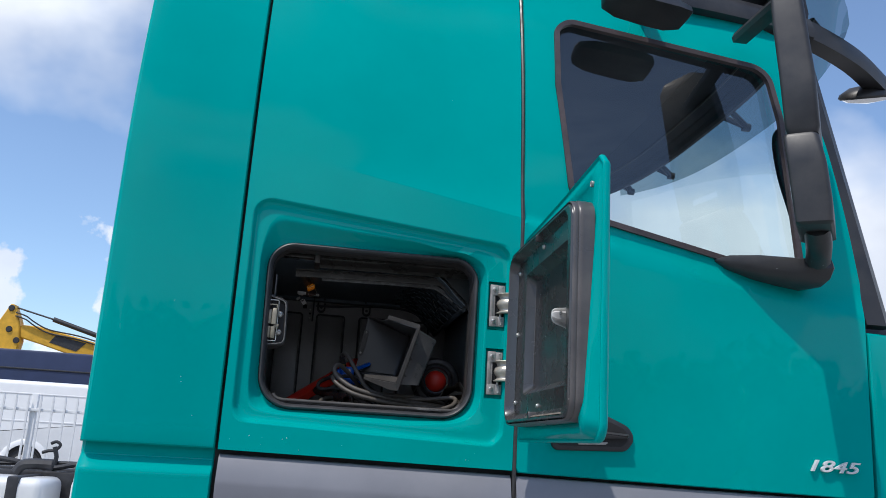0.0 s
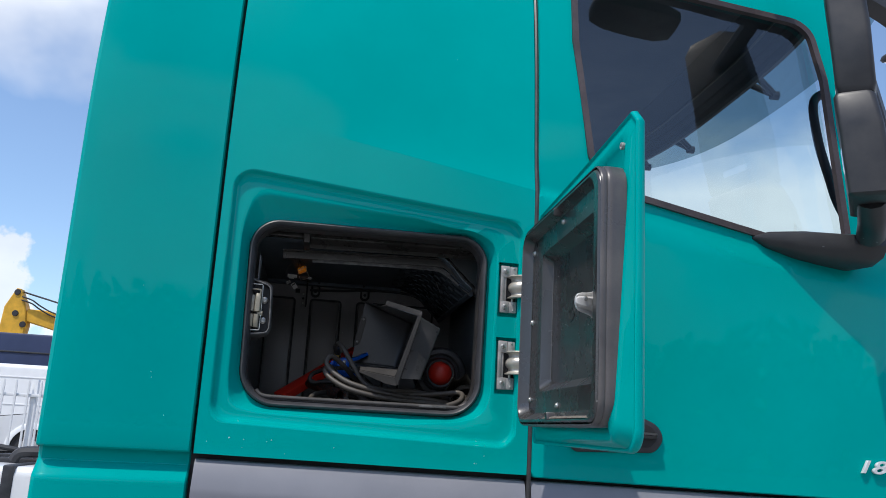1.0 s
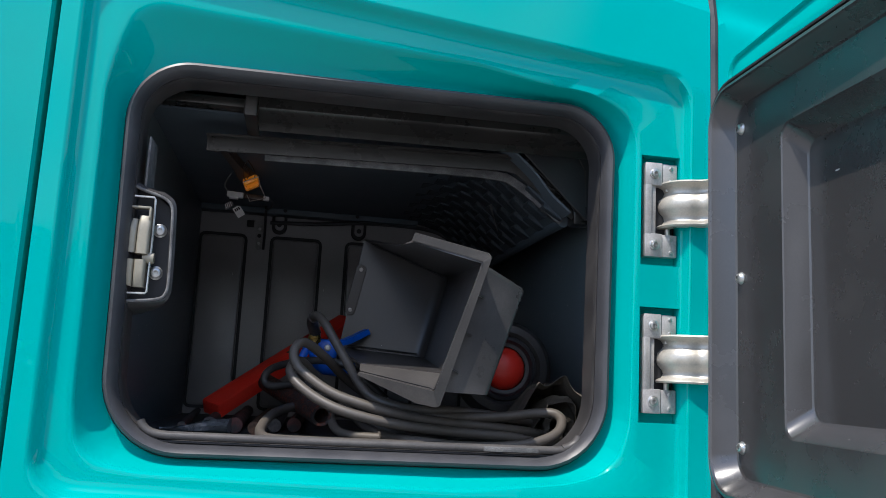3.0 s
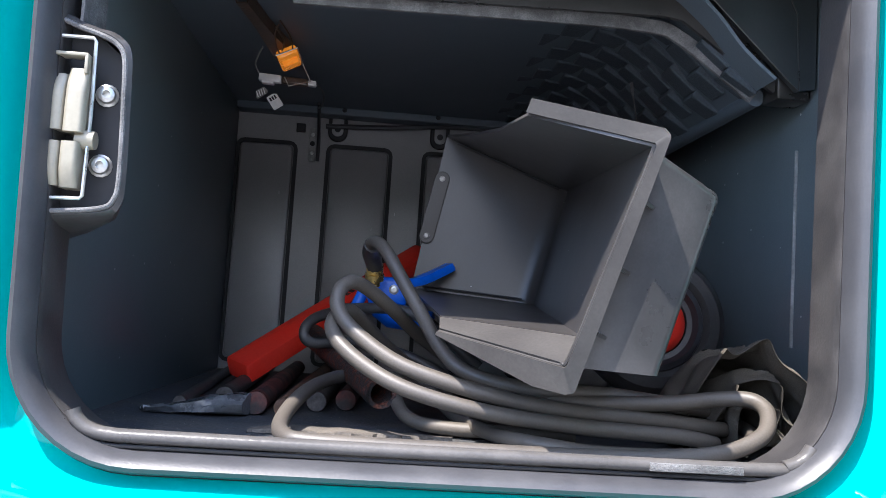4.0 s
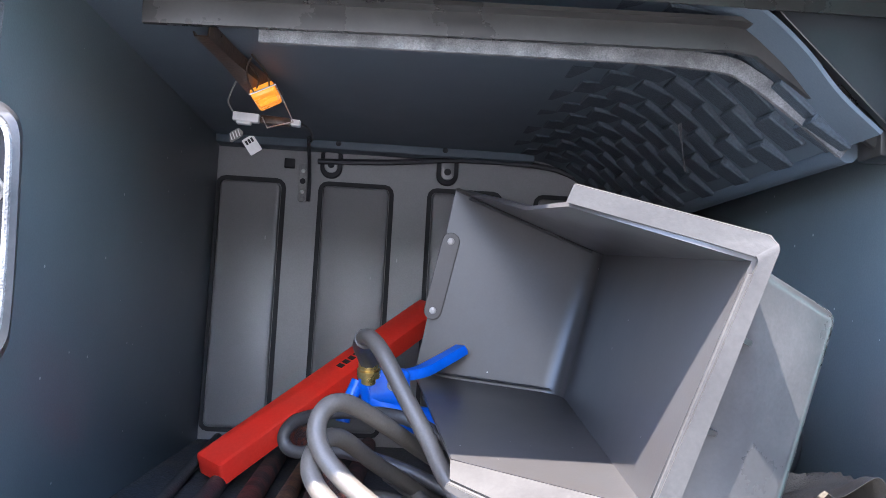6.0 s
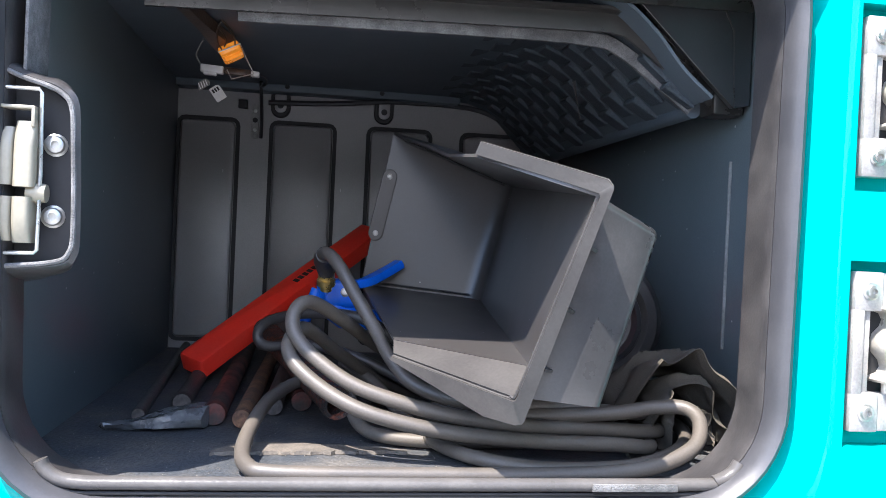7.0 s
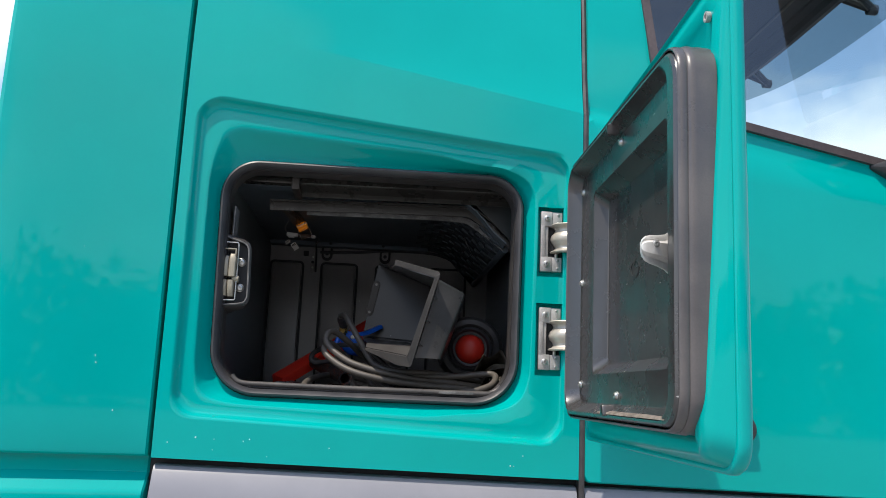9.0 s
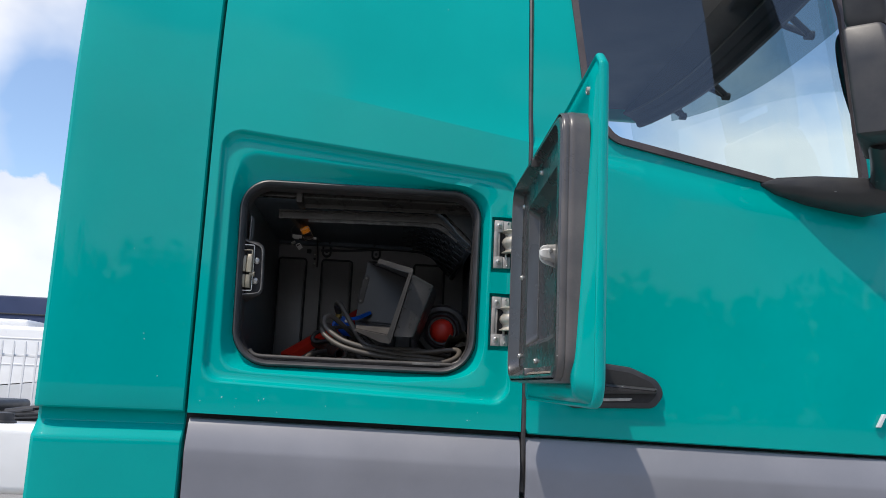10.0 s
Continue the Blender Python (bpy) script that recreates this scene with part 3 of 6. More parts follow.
# near-black backing that paints the shade behind the seams
bm = bmesh.new()
rings = []
for z in [0.62, 1.0, 1.40, 2.1] + [2.2 + 0.1 * k for k in range(11)]:
    y = SIDE + 0.040 + 0.20 * max(0.0, z - 2.13) ** 2
    rings.append([Vector((-0.172, y, z)), Vector((-0.146, y, z)), Vector((-0.146, y + 0.16, z)), Vector((-0.172, y + 0.16, z))])
ring_faces(bm, rings, caps=True)
part("rear_seam", bm, SEAM, truck, "black backing painting the shade between panel and fairing", smooth=False)
bm = bmesh.new()
pts = [(0.5955, side_y(0.595, z) + 0.003, z) for z in [1.30 + 0.05 * i for i in range(33)]]
sweep(bm, pts, [(-0.0048, -0.02), (0.0048, -0.02), (0.0048, 0.002), (0, 0.004), (-0.0048, 0.002)], up=(0, -1, 0))
part("door_gap_seal", bm, RUBBER, truck, "grey rubber seal in the door gap")
bm = bmesh.new()
box(bm, (-0.15, SIDE + 0.036, 1.38), (1.62, SIDE + 0.07, 1.46))
part("lower_seam", bm, SEAM, truck, "black backing painting the shade over the lower panels", smooth=False)

# ---- front corner of the cab ----
def build_front():
    bm = bmesh.new()
    rings = []
    for z in [0.9 + 0.1 * i for i in range(10)] + [1.85, 1.87, 1.875]:
        rings.append([Vector((1.631 + a, SIDE + b + (0.012 if z > 1.872 else 0.003 if z > 1.86 else 0.0), z)) for a, b in ((0.0, 0.06), (0.0, 0.012), (0.004, 0.008), (0.05, 0.012), (0.12, 0.03), (0.20, 0.08), (0.26, 0.16), (0.29, 0.30), (0.30, 0.8))])
    ring_faces(bm, rings, closed=False)
    part("front_corner", bm, TEAL, truck, "teal front corner panel")
    # slanted windscreen pillar
    bm = bmesh.new()
    a, b = Vector((1.645, SIDE + 0.035, 1.90)), Vector((1.475, SIDE + 0.17, 3.02))
    prof = [(-0.012, -0.02), (0.05, -0.02), (0.085, 0.01), (0.085, 0.05), (-0.012, 0.05)]
    rings = []
    for i in range(9):
        p = a.lerp(b, i / 8)
        rings.append([p + Vector((x, y, 0)) for x, y in prof])
    ring_faces(bm, rings, caps=True)
    part("windscreen_pillar", bm, MIRROR_SHELL, truck, "dark grey windscreen pillar trim")
    # roof edge trim over the door
    bm = bmesh.new()
    rings = []
    for i in range(15):
        x = 0.95 + 0.62 * i / 14
        z = 2.905 - 0.055 * (i / 14) ** 2
        y = SIDE + 0.085
        rings.append([Vector((x, y + d, z + h)) for d, h in ((0.10, 0.0), (0.03, -0.004), (0.012, 0.0), (0.008, 0.03), (0.03, 0.075), (0.10, 0.12))])
    ring_faces(bm, rings, caps=True)
    part("roof_edge_trim", bm, BLACK, truck, "black trim along the roof edge")


build_front()


def build_shell():
    """Roof, back, far side and front of the cab, which close it."""
    y1 = 4.43
    bm = bmesh.new()
    box(bm, (-0.16, SIDE + 0.13, 3.14), (1.70, y1, 3.30), 0.02)
    part("roof", bm, TEAL, truck, "teal cab roof")
    bm = bmesh.new()
    box(bm, (-0.10, SIDE + 0.09, 3.05), (1.50, y1 - 0.06, 3.12), 0.01)
    part("headliner", bm, CAB_TRIM, truck, "dark cab headliner")
    bm = bmesh.new()
    box(bm, (-0.15, SIDE + 0.10, 0.95), (-0.11, y1, 3.14), 0.01)
    part("rear_wall", bm, TEAL, truck, "teal rear cab wall")
    bm = bmesh.new()
    box(bm, (-0.10, y1 - 0.04, 0.95), (0.55, y1, 3.14), 0.01)
    box(bm, (0.55, y1 - 0.04, 0.95), (1.66, y1, 2.02), 0.01)
    box(bm, (0.55, y1 - 0.04, 3.00), (1.66, y1, 3.14), 0.01)
    part("far_side_wall", bm, TEAL, truck, "teal driver side of the cab")
    bm = bmesh.new()
    box(bm, (1.60, SIDE + 0.25, 0.95), (1.92, y1 - 0.1, 1.86), 0.04)
    part("front_wall", bm, TEAL, truck, "teal cab front")
    bm = bmesh.new()
    box(bm, (1.20, SIDE + 0.18, 1.80), (1.86, y1 - 0.15, 1.97), 0.05, 3)
    part("dashboard", bm, CAB_TRIM, truck, "dark dashboard")
    bm = bmesh.new()
    box(bm, (0.0, SIDE + 0.10, 1.20), (1.60, y1 - 0.1, 1.24))
    part("cab_floor", bm, CAB_TRIM, truck, "dark cab floor", smooth=False)
    bm = bmesh.new()
    v = [(1.66, SIDE + 0.16, 2.0), (1.90, SIDE + 0.45, 2.0), (1.95, 3.24, 2.0), (1.90, y1 - 0.4, 2.0), (1.66, y1 - 0.1, 2.0)]
    lo = [Vector(p) for p in v]
    hi = [Vector((p[0] - 0.17, p[1], 3.10)) for p in v]
    ring_faces(bm, [lo, hi], closed=False)
    ws = part("windscreen", bm, SCREEN_GLASS, truck, "clear windscreen glass")
    ws.visible_shadow = False
    # smoked sun visor ahead of the windscreen, on brackets
    def bow(y, x, drop):
        return x - drop * abs((y - 3.24) / 1.1) ** 3
    ys = [SIDE + 0.16 + (y1 - 0.12 - SIDE - 0.16) * i / 30 for i in range(31)]
    bm = bmesh.new()
    rings = []
    for dx, dz in ((0.0, 0.0), (-0.004, 0.06), (-0.03, 0.15), (-0.08, 0.24), (-0.12, 0.29)):
        rings.append([Vector((bow(y, 1.91, 0.20) + dx, y, 2.925 + 0.05 * ((y - 3.1) / 1.1) ** 2 + dz)) for y in ys])
    ring_faces(bm, rings, closed=False)
    vis = part("sun_visor", bm, VISOR_GLASS, truck, "smoked sun visor over the windscreen")
    vis.visible_shadow = False
    # header: trim panel sloping down to the bowed screen frame
    bm = bmesh.new()
    rings = []
    for y in ys:
        x = bow(y, 1.70, 0.16)
        rings.append([Vector(p) for p in ((1.48, y, 3.13), (1.50, y, 3.062), (x - 0.09, y, 3.012), (x - 0.085, y, 3.004), (x - 0.045, y, 2.988), (x - 0.042, y, 2.980), (x - 0.02, y, 2.966), (x - 0.014, y, 2.945), (x, y, 2.938), (x + 0.022, y, 2.945), (x + 0.028, y, 2.975), (x + 0.0, y, 3.13))])
    ring_faces(bm, rings, caps=True)
    hd = part("windscreen_header", bm, CAB_TRIM, truck, "dark header over the windscreen", angle=30)
    # slim wiring channel along the header
    bm = bmesh.new()
    tube(bm, [(bow(y, 1.70, 0.16) - 0.088, y, 3.002) for y in ys[1:-1]], 0.005, 6)
    part("channel", bm, BLACK, hd, "thin black strip on the header")
    for y in (2.42, 3.18, 3.90, 4.22):
        bm = bmesh.new()
        x = bow(y, 1.70, 0.16)
        tip = Vector((bow(y, 1.90, 0.20), y, 2.985))
        tube(bm, [(x + 0.07, y - 0.06, 3.05), (x + 0.12, y - 0.035, 3.025), tip], 0.014, 8)
        tube(bm, [(x + 0.07, y + 0.05, 3.06), (x + 0.12, y + 0.03, 3.03), tip], 0.014, 8)
        tube(bm, [tip + Vector((-0.02, 0, 0)), tip + Vector((0.012, 0, 0))], 0.019, 10)
        part("visor_bracket", bm, BLACK, vis, "black visor bracket")
    bm = bmesh.new()
    tube(bm, spline([(1.735, 2.50, 2.675), (1.69, 2.50, 2.687), (1.648, 2.50, 2.668), (1.633, 2.50, 2.622), (1.648, 2.50, 2.504), (1.677, 2.50, 2.398), (1.70, 2.50, 2.32), (1.73, 2.50, 2.26)], 5), 0.015, 10)
    part("grab_handle", bm, CAB_TRIM, truck, "dark grab handle on the windscreen pillar")


build_shell()


# ---- mirrors ----
def build_mirrors():
    # foot of the main mirror on the door
    bm = bmesh.new()
    rings = []
    for x, z, h, d in ((1.165, 2.048, 0.006, 0.008), (1.20, 2.046, 0.030, 0.030), (1.28, 2.038, 0.050, 0.07), (1.36, 2.030, 0.056, 0.105), (1.42, 2.026, 0.060, 0.13), (1.450, 2.028, 0.054, 0.13), (1.466, 2.032, 0.032, 0.11)):
        y = SIDE + 0.015
        rings.append([Vector((x, y - d * a, z + h * b)) for a, b in ((0, -0.75), (0.5, -0.85), (0.85, -0.6), (1.0, -0.1), (0.95, 0.35), (0.7, 0.5), (0.0, 0.5))])
    ring_faces(bm, rings, caps=True)
    foot = part("mirror_foot", bm, MIRROR_SHELL, door, "black plastic mirror foot")
    # housing: a tall shell in two pieces, its glass facing the rear
    def shell(name, stations, label):
        bm = bmesh.new()
        rings = []
        for z, x, y, w, d in stations:
            x, y, d = x - 0.012 + 0.195 * d, y + 0.278 * d, 1.68 * d
            prof = rounded([(-w / 2, -d / 2), (w / 2, -d / 2), (w / 2, d / 2), (-w / 2, d / 2)], [0.010, 0.014, 0.014, 0.010], 4)
            rings.append([Vector((x + p[0] * 0.819 + p[1] * 0.574, y - p[0] * 0.574 + p[1] * 0.819, z)) for p in prof])
        ring_faces(bm, rings, caps=True)
        return part(name, bm, MIRROR_SHELL, door, label)
    up = shell("main_mirror", [(2.335, 1.308, 1.80, 0.075, 0.10), (2.35, 1.308, 1.80, 0.085, 0.115), (2.50, 1.300, 1.80, 0.088, 0.125), (2.66, 1.290, 1.81, 0.085, 0.12), (2.86, 1.276, 1.81, 0.075, 0.11), (2.90, 1.273, 1.81, 0.05, 0.07)], "scratched black upper mirror housing")
    lo = shell("wide_angle_mirror", [(2.086, 1.330, 1.80, 0.075, 0.112), (2.093, 1.329, 1.80, 0.090, 0.128), (2.15, 1.326, 1.80, 0.095, 0.134), (2.25, 1.316, 1.80, 0.094, 0.132), (2.322, 1.303, 1.80, 0.088, 0.122), (2.332, 1.301, 1.80, 0.078, 0.108)], "scuffed black lower mirror housing")
    turned = Euler((0, 0, radians(-35)))
    bm = bmesh.new()
    box(bm, (-0.0465, -0.045, -0.16), (-0.0435, 0.045, 0.16), 0.001, 1, Matrix.LocRotScale((1.322, 1.835, 2.54), turned, None))
    part("mirror_glass", bm, MIRROR_GLASS, up, "mirror glass")
    bm = bmesh.new()
    lathe(bm, [(0.0, 0.012), (0.035, 0.008), (0.060, 0.0), (0.060, -0.012)], Matrix.LocRotScale((1.318, 1.80, 2.21), turned, None) @ Matrix.LocRotScale((-0.046, 0, 0), Euler((0, radians(-90), 0)), (1.3, 0.9, 1)), 24)
    part("wide_mirror_glass", bm, MIRROR_GLASS, lo, "bulged mirror glass")
    bm = bmesh.new()
    tube(bm, spline([(1.405, 1.93, 2.045), (1.37, 1.87, 2.065), (1.335, 1.82, 2.10)], 4), 0.034, 10)
    part("mirror_neck", bm, MIRROR_SHELL, foot, "black mirror neck")
    # upper arm from the roof edge, with the front mirror beyond
    bm = bmesh.new()
    pts = spline([(1.285, 2.10, 2.785), (1.280, 1.95, 2.775), (1.275, 1.80, 2.765)], 5)
    sweep(bm, pts, [(-0.022, -0.016), (0.022, -0.016), (0.026, 0.0), (0.018, 0.016), (-0.018, 0.016), (-0.026, 0.0)])
    part("mirror_arm", bm, MIRROR_SHELL, door, "black upper mirror arm")
    bm = bmesh.new()
    pts = spline([(1.46, 2.22, 2.95), (1.66, 2.27, 2.925), (1.86, 2.36, 2.91), (2.04, 2.47, 2.885)], 6)
    sweep(bm, pts, [(-0.03, -0.035), (0.03, -0.035), (0.035, 0.0), (0.025, 0.035), (-0.025, 0.035), (-0.035, 0.0)])
    arm = part("front_mirror_arm", bm, MIRROR_SHELL, truck, "black arm of the front mirror")
    bm = bmesh.new()
    lathe(bm, [(0.0, 0.05), (0.06, 0.04), (0.095, 0.015), (0.10, 0.0), (0.092, -0.008)], Matrix.LocRotScale((2.01, 2.50, 2.855), Euler((radians(20), radians(-12), 0)), (1.1, 0.8, 0.9)), 24)
    fm = part("front_mirror", bm, MIRROR_SHELL, arm, "black front mirror shell")
    bm = bmesh.new()
    lathe(bm, [(0.09, -0.006), (0.07, -0.02), (0.0, -0.03)], Matrix.LocRotScale((2.01, 2.50, 2.855), Euler((radians(20), radians(-12), 0)), (1.1, 0.8, 0.9)), 24)
    part("front_mirror_glass", bm, MIRROR_GLASS, arm, "bulged mirror glass")
    # kerb mirror above the window
    bm = bmesh.new()
    rings = []
    for x, h, d, z in ((0.808, 0.014, 0.05, 2.815), (0.816, 0.034, 0.09, 2.813), (0.862, 0.05, 0.12, 2.807), (0.947, 0.056, 0.13, 2.798), (1.02, 0.053, 0.13, 2.788), (1.064, 0.037, 0.10, 2.782), (1.074, 0.013, 0.06, 2.782)):
        y = 2.01
        rings.append([Vector((x, y + d * a, z + h * b)) for a, b in ((-0.5, -0.35), (-0.42, 0.2), (-0.2, 0.5), (0.3, 0.5), (0.5, 0.2), (0.5, -0.5), (-0.2, -0.5))])
    ring_faces(bm, rings, caps=True)
    km = part("kerb_mirror", bm, MIRROR_SHELL, door, "black kerb mirror housing over the window")
    bm = bmesh.new()
    tube(bm, [(0.98, 2.04, 2.82), (0.985, 2.10, 2.85), (0.985, 2.18, 2.88)], 0.025, 10)
    part("kerb_mirror_stay", bm, MIRROR_SHELL, km, "black stay")


build_mirrors()


# ---- locker flap, swung open ----
def build_flap():
    def lean(y):
        return (y - 1.96) * 0.040

    X = 0.600
    out = rounded([(2.006, 1.504), (2.006, 2.034), (1.62, 2.049), (1.386, 2.063), (1.361, 2.040), (1.361, 1.497)], [0.02, 0.02, 0.1, 0.006, 0.012, 0.035], 6)
    bm = bmesh.new()
    rings = []

    def ring(d, h, k=0.2):
        cy, cz = 1.688, 1.775
        sy, sz = (0.318 - d) / 0.318, (0.2775 - d) / 0.2775
        ring_now = []
        for p in out:
            y, z = cy + (p[0] - cy) * sy, cz + (p[1] - cz) * sz
            # along the free edge the skin sweeps in towards the tray
            swell = 0.026 * smooth(1.47, 1.39, y) * smooth(2.01, 1.965, z) * smooth(0.004, 0.017, d) * smooth(0.052, 0.036, d) if h < 0.597 else 0.0
            ring_now.append(Vector((h - swell + k * lean(y), y, z)))
        rings.append(ring_now)
    for d, h in ((0.0, 0.594), (0.0, 0.600), (0.003, 0.605), (0.012, 0.608), (0.05, 0.612), (0.14, 0.615)):
        ring(d, h)
    vr = ring_faces(bm, rings)
    bm.faces.new(vr[-1])
    rings = []
    for d, h, k in ((0.0, 0.594, 0.2), (0.0012, 0.5905, 0.2), (0.003, 0.5893, 0.2), (0.0052, 0.5900, 0.2), (0.0068, 0.5925, 0.2), (0.010, 0.5925, 0.2), (0.0135, 0.5915, 0.2), (0.018, 0.5905, 0.25), (0.024, 0.5900, 0.30), (0.034, 0.5890, 0.4), (0.045, 0.5940, 0.4), (0.07, 0.6000, 0.4)):
        ring(d, h, k)
    vr = ring_faces(bm, rings)
    bm.faces.new(vr[-1][::-1])
    bmesh.ops.remove_doubles(bm, verts=bm.verts, dist=1e-5)
    flap = part("locker_flap", bm, TEAL, truck, "open teal locker flap, hinged at the door side", angle=45)

    def inset_rim(d, free=None, e=None):
        e = d if e is None else e
        free = d if free is None else free
        return rounded([(1.962 - d, 1.545 + e), (1.962 - d, 1.972 - e), (1.388 + free, 1.966 - e), (1.388 + free, 1.540 + e)], max(0.014, 0.042 - 0.75 * d), 7)
    rim_o = inset_rim(0.0)
    bm = bmesh.new()
    rings = [[Vector((0.597, p[0], p[1])) for p in rim_o]]
    # the lip is broad on the free edge and stands nearly square; the shelf behind it leans
    for d, free, h, k, *e in ((0.0, 0.0, 0.580, 0.9), (0.0, 0.0, 0.556, 0.6), (0.0008, 0.001, 0.5495, 0.5), (0.0025, 0.003, 0.5450, 0.48), (0.005, 0.007, 0.5420, 0.46), (0.008, 0.0275, 0.5412, 0.42), (0.0098, 0.0310, 0.5430, 0.45), (0.012, 0.0330, 0.549, 0.6), (0.0195, 0.0360, 0.562, 1), (0.021, 0.0370, 0.5645, 1), (0.023, 0.0385, 0.5658, 1), (0.110, 0.064, 0.566, 1, 0.0655), (0.1115, 0.0655, 0.567, 1, 0.067), (0.119, 0.073, 0.588, 1, 0.0815), (0.1205, 0.0745, 0.5895, 1, 0.083), (0.123, 0.077, 0.590, 1, 0.085)):
        rings.append([Vector((h + k * lean(y), y, z)) for y, z in inset_rim(d, free, *e)])
    vr = ring_faces(bm, rings)
    bm.faces.new(vr[-1][::-1])
    liner = part("flap_liner", bm, FLAP_LINER, flap, "scuffed black plastic inner tray of the flap", angle=24)
    # faint moulded ring and gate marks on the tray floor
    bm = bmesh.new()
    sweep(bm, [Vector((0.5895 + lean(1.68), 1.681 + 0.019 * math.cos(a), 1.755 + 0.011 * math.sin(a))) for a in [k * math.pi / 12 for k in range(24)]], [(-0.0006, -0.001), (0.0006, -0.001), (0.0003, 0.0003), (-0.0003, 0.0003)], closed=True, up=(1, 0, 0))
    part("moulded_ring", bm, FLAP_LINER, liner)
    for y, z, dz in ((1.686, 1.556, 1), (1.668, 1.953, -1)):
        bm = bmesh.new()
        o = rounded([(y - 0.009, z - 0.007 * dz), (y + 0.009, z - 0.007 * dz), (y + 0.004, z + 0.008 * dz), (y - 0.004, z + 0.008 * dz)][::dz], 0.002, 3)
        slab(bm, o, on_flap, 0.560 + lean(y), 0.543 + lean(y), 0.003, 2)
        part("moulded_notch", bm, FLAP_LINER, liner, "moulded notch at the screw")

    # dust lying along the lower lip of the tray
    rnd = random.Random(31)
    rows = [[], [], []]
    for i in range(49):
        y = 1.428 + 0.30 * i / 48
        drop = 0.005 * (1.962 - y) / 0.574
        for row, x, z in zip(rows, (0.5416, 0.5432, 0.5490), (1.5541, 1.5561 + rnd.uniform(0, 0.0006), 1.5586)):
            row.append(Vector((x + 0.48 * lean(y), y, z - drop)))
    bm = bmesh.new()
    ring_faces(bm, rows, closed=False)
    part("dust", bm, TRAY_DUST, liner, "pale dust on the lower lip")
    bm = bmesh.new()
    rings = []
    for g, h in ((0.0005, 0.5465), (0.002, 0.545), (0.0035, 0.547), (0.0042, 0.552), (0.0042, 0.5595), (0.0034, 0.5605), (0.0034, 0.5615), (0.0044, 0.5625), (0.0056, 0.569), (0.0058, 0.576), (0.0052, 0.581), (0.0056, 0.588), (0.0050, 0.600)):
        rings.append([Vector((h + min(1.0, 0.5 + (h - 0.545) / 0.07) * lean(y), y, z)) for y, z in inset_rim(-g)])
    ring_faces(bm, rings)
    part("flap_seal", bm, FLAP_SEAL, flap, "weathered black rubber seal round the tray", angle=50)

    for y, z in ((1.668, 1.935), (1.928, 1.925), (1.931, 1.767), (1.931, 1.597), (1.686, 1.577)):
        bm = bmesh.new()
        bolt(bm, (0.5665 + lean(y), y, z), (-1, 0, 0), 0.0052, 0.006)
        part("screw", bm, ZINC, liner, "zinc plated screw")
    # striker: a pressed tongue that stands out of the tray, with a flared foot on the lip
    bm = bmesh.new()
    rings = []
    for x, hh, up in ((0.5665, 0.0400, 0.0), (0.565, 0.0395, 0.001), (0.561, 0.0330, 0.003), (0.555, 0.0255, 0.0055), (0.547, 0.0205, 0.0075), (0.537, 0.0180, 0.0080), (0.527, 0.0165, 0.0072), (0.5195, 0.0142, 0.0055), (0.5150, 0.0100, 0.003), (0.5130, 0.0048, 0.001)):
        rings.append([Vector((x, 1.450 + (x - 0.516) * 0.56 + d - up * k, 1.7405 + hh * q)) for q, d, k in ((-1, 0.005, 0), (-1, 0.0012, 0), (-0.90, 0, 0), (-0.62, 0.001, 0.1), (-0.40, 0, 1), (0.40, 0, 1), (0.62, 0.001, 0.1), (0.90, 0, 0), (1, 0.0012, 0), (1, 0.005, 0))])
    ring_faces(bm, rings, caps=True)
    st = part("striker", bm, STRIKER_ALLOY, flap, "dull pressed alloy striker tongue", angle=50)
    bm = bmesh.new()
    bolt(bm, (0.531, 1.4508, 1.746), (0, -1, 0), 0.0036, 0.0022)
    part("rivet", bm, ZINC, st)
    # push-button socket in the upper corner
    bm = bmesh.new()
    lathe(bm, [(0.0066, -0.003), (0.0064, 0.002), (0.0040, 0.0022), (0.0034, -0.002), (0, -0.002)], Matrix.LocRotScale((0.5792, 1.414, 2.008), Euler((0, radians(-90), 0)), None), 18)
    part("grommet", bm, CASTING, flap, "small grey threaded insert")
    # hinge arms: ribbed goosenecks out of the slots
    for zc in (1.8685, 1.6865):
        bm = bmesh.new()
        path = spline([(0.545, 2.079), (0.5465, 2.064), (0.552, 2.053), (0.563, 2.046), (0.578, 2.040), (0.588, 2.026), (0.592, 2.000)], 4)
        rings = []
        for k, p in enumerate(path):
            t = (path[min(k + 1, len(path) - 1)] - path[max(k - 1, 0)]).normalized()
            n = Vector((-t.y, t.x))
            if n.y > 0 or (abs(n.y) < 0.2 and n.x > 0):
                n = -n
            hh = 0.0275
            prof = ((-1, -0.004), (-1.0, 0.009), (-0.93, 0.0105), (-0.86, 0.009), (-0.78, 0.003), (-0.62, 0.0005), (-0.45, 0.002), (-0.25, 0.0075), (0.0, 0.0095), (0.25, 0.0075), (0.45, 0.002), (0.62, 0.0005), (0.78, 0.003), (0.86, 0.009), (0.93, 0.0105), (1.0, 0.009), (1, -0.004))
            rings.append([Vector((p.x + n.x * d, p.y + n.y * d, zc + hh * q)) for q, d in prof])
        ring_faces(bm, rings, caps=True)
        part("hinge_arm", bm, ALLOY, flap, "pale ribbed hinge arm", angle=50)


build_flap()


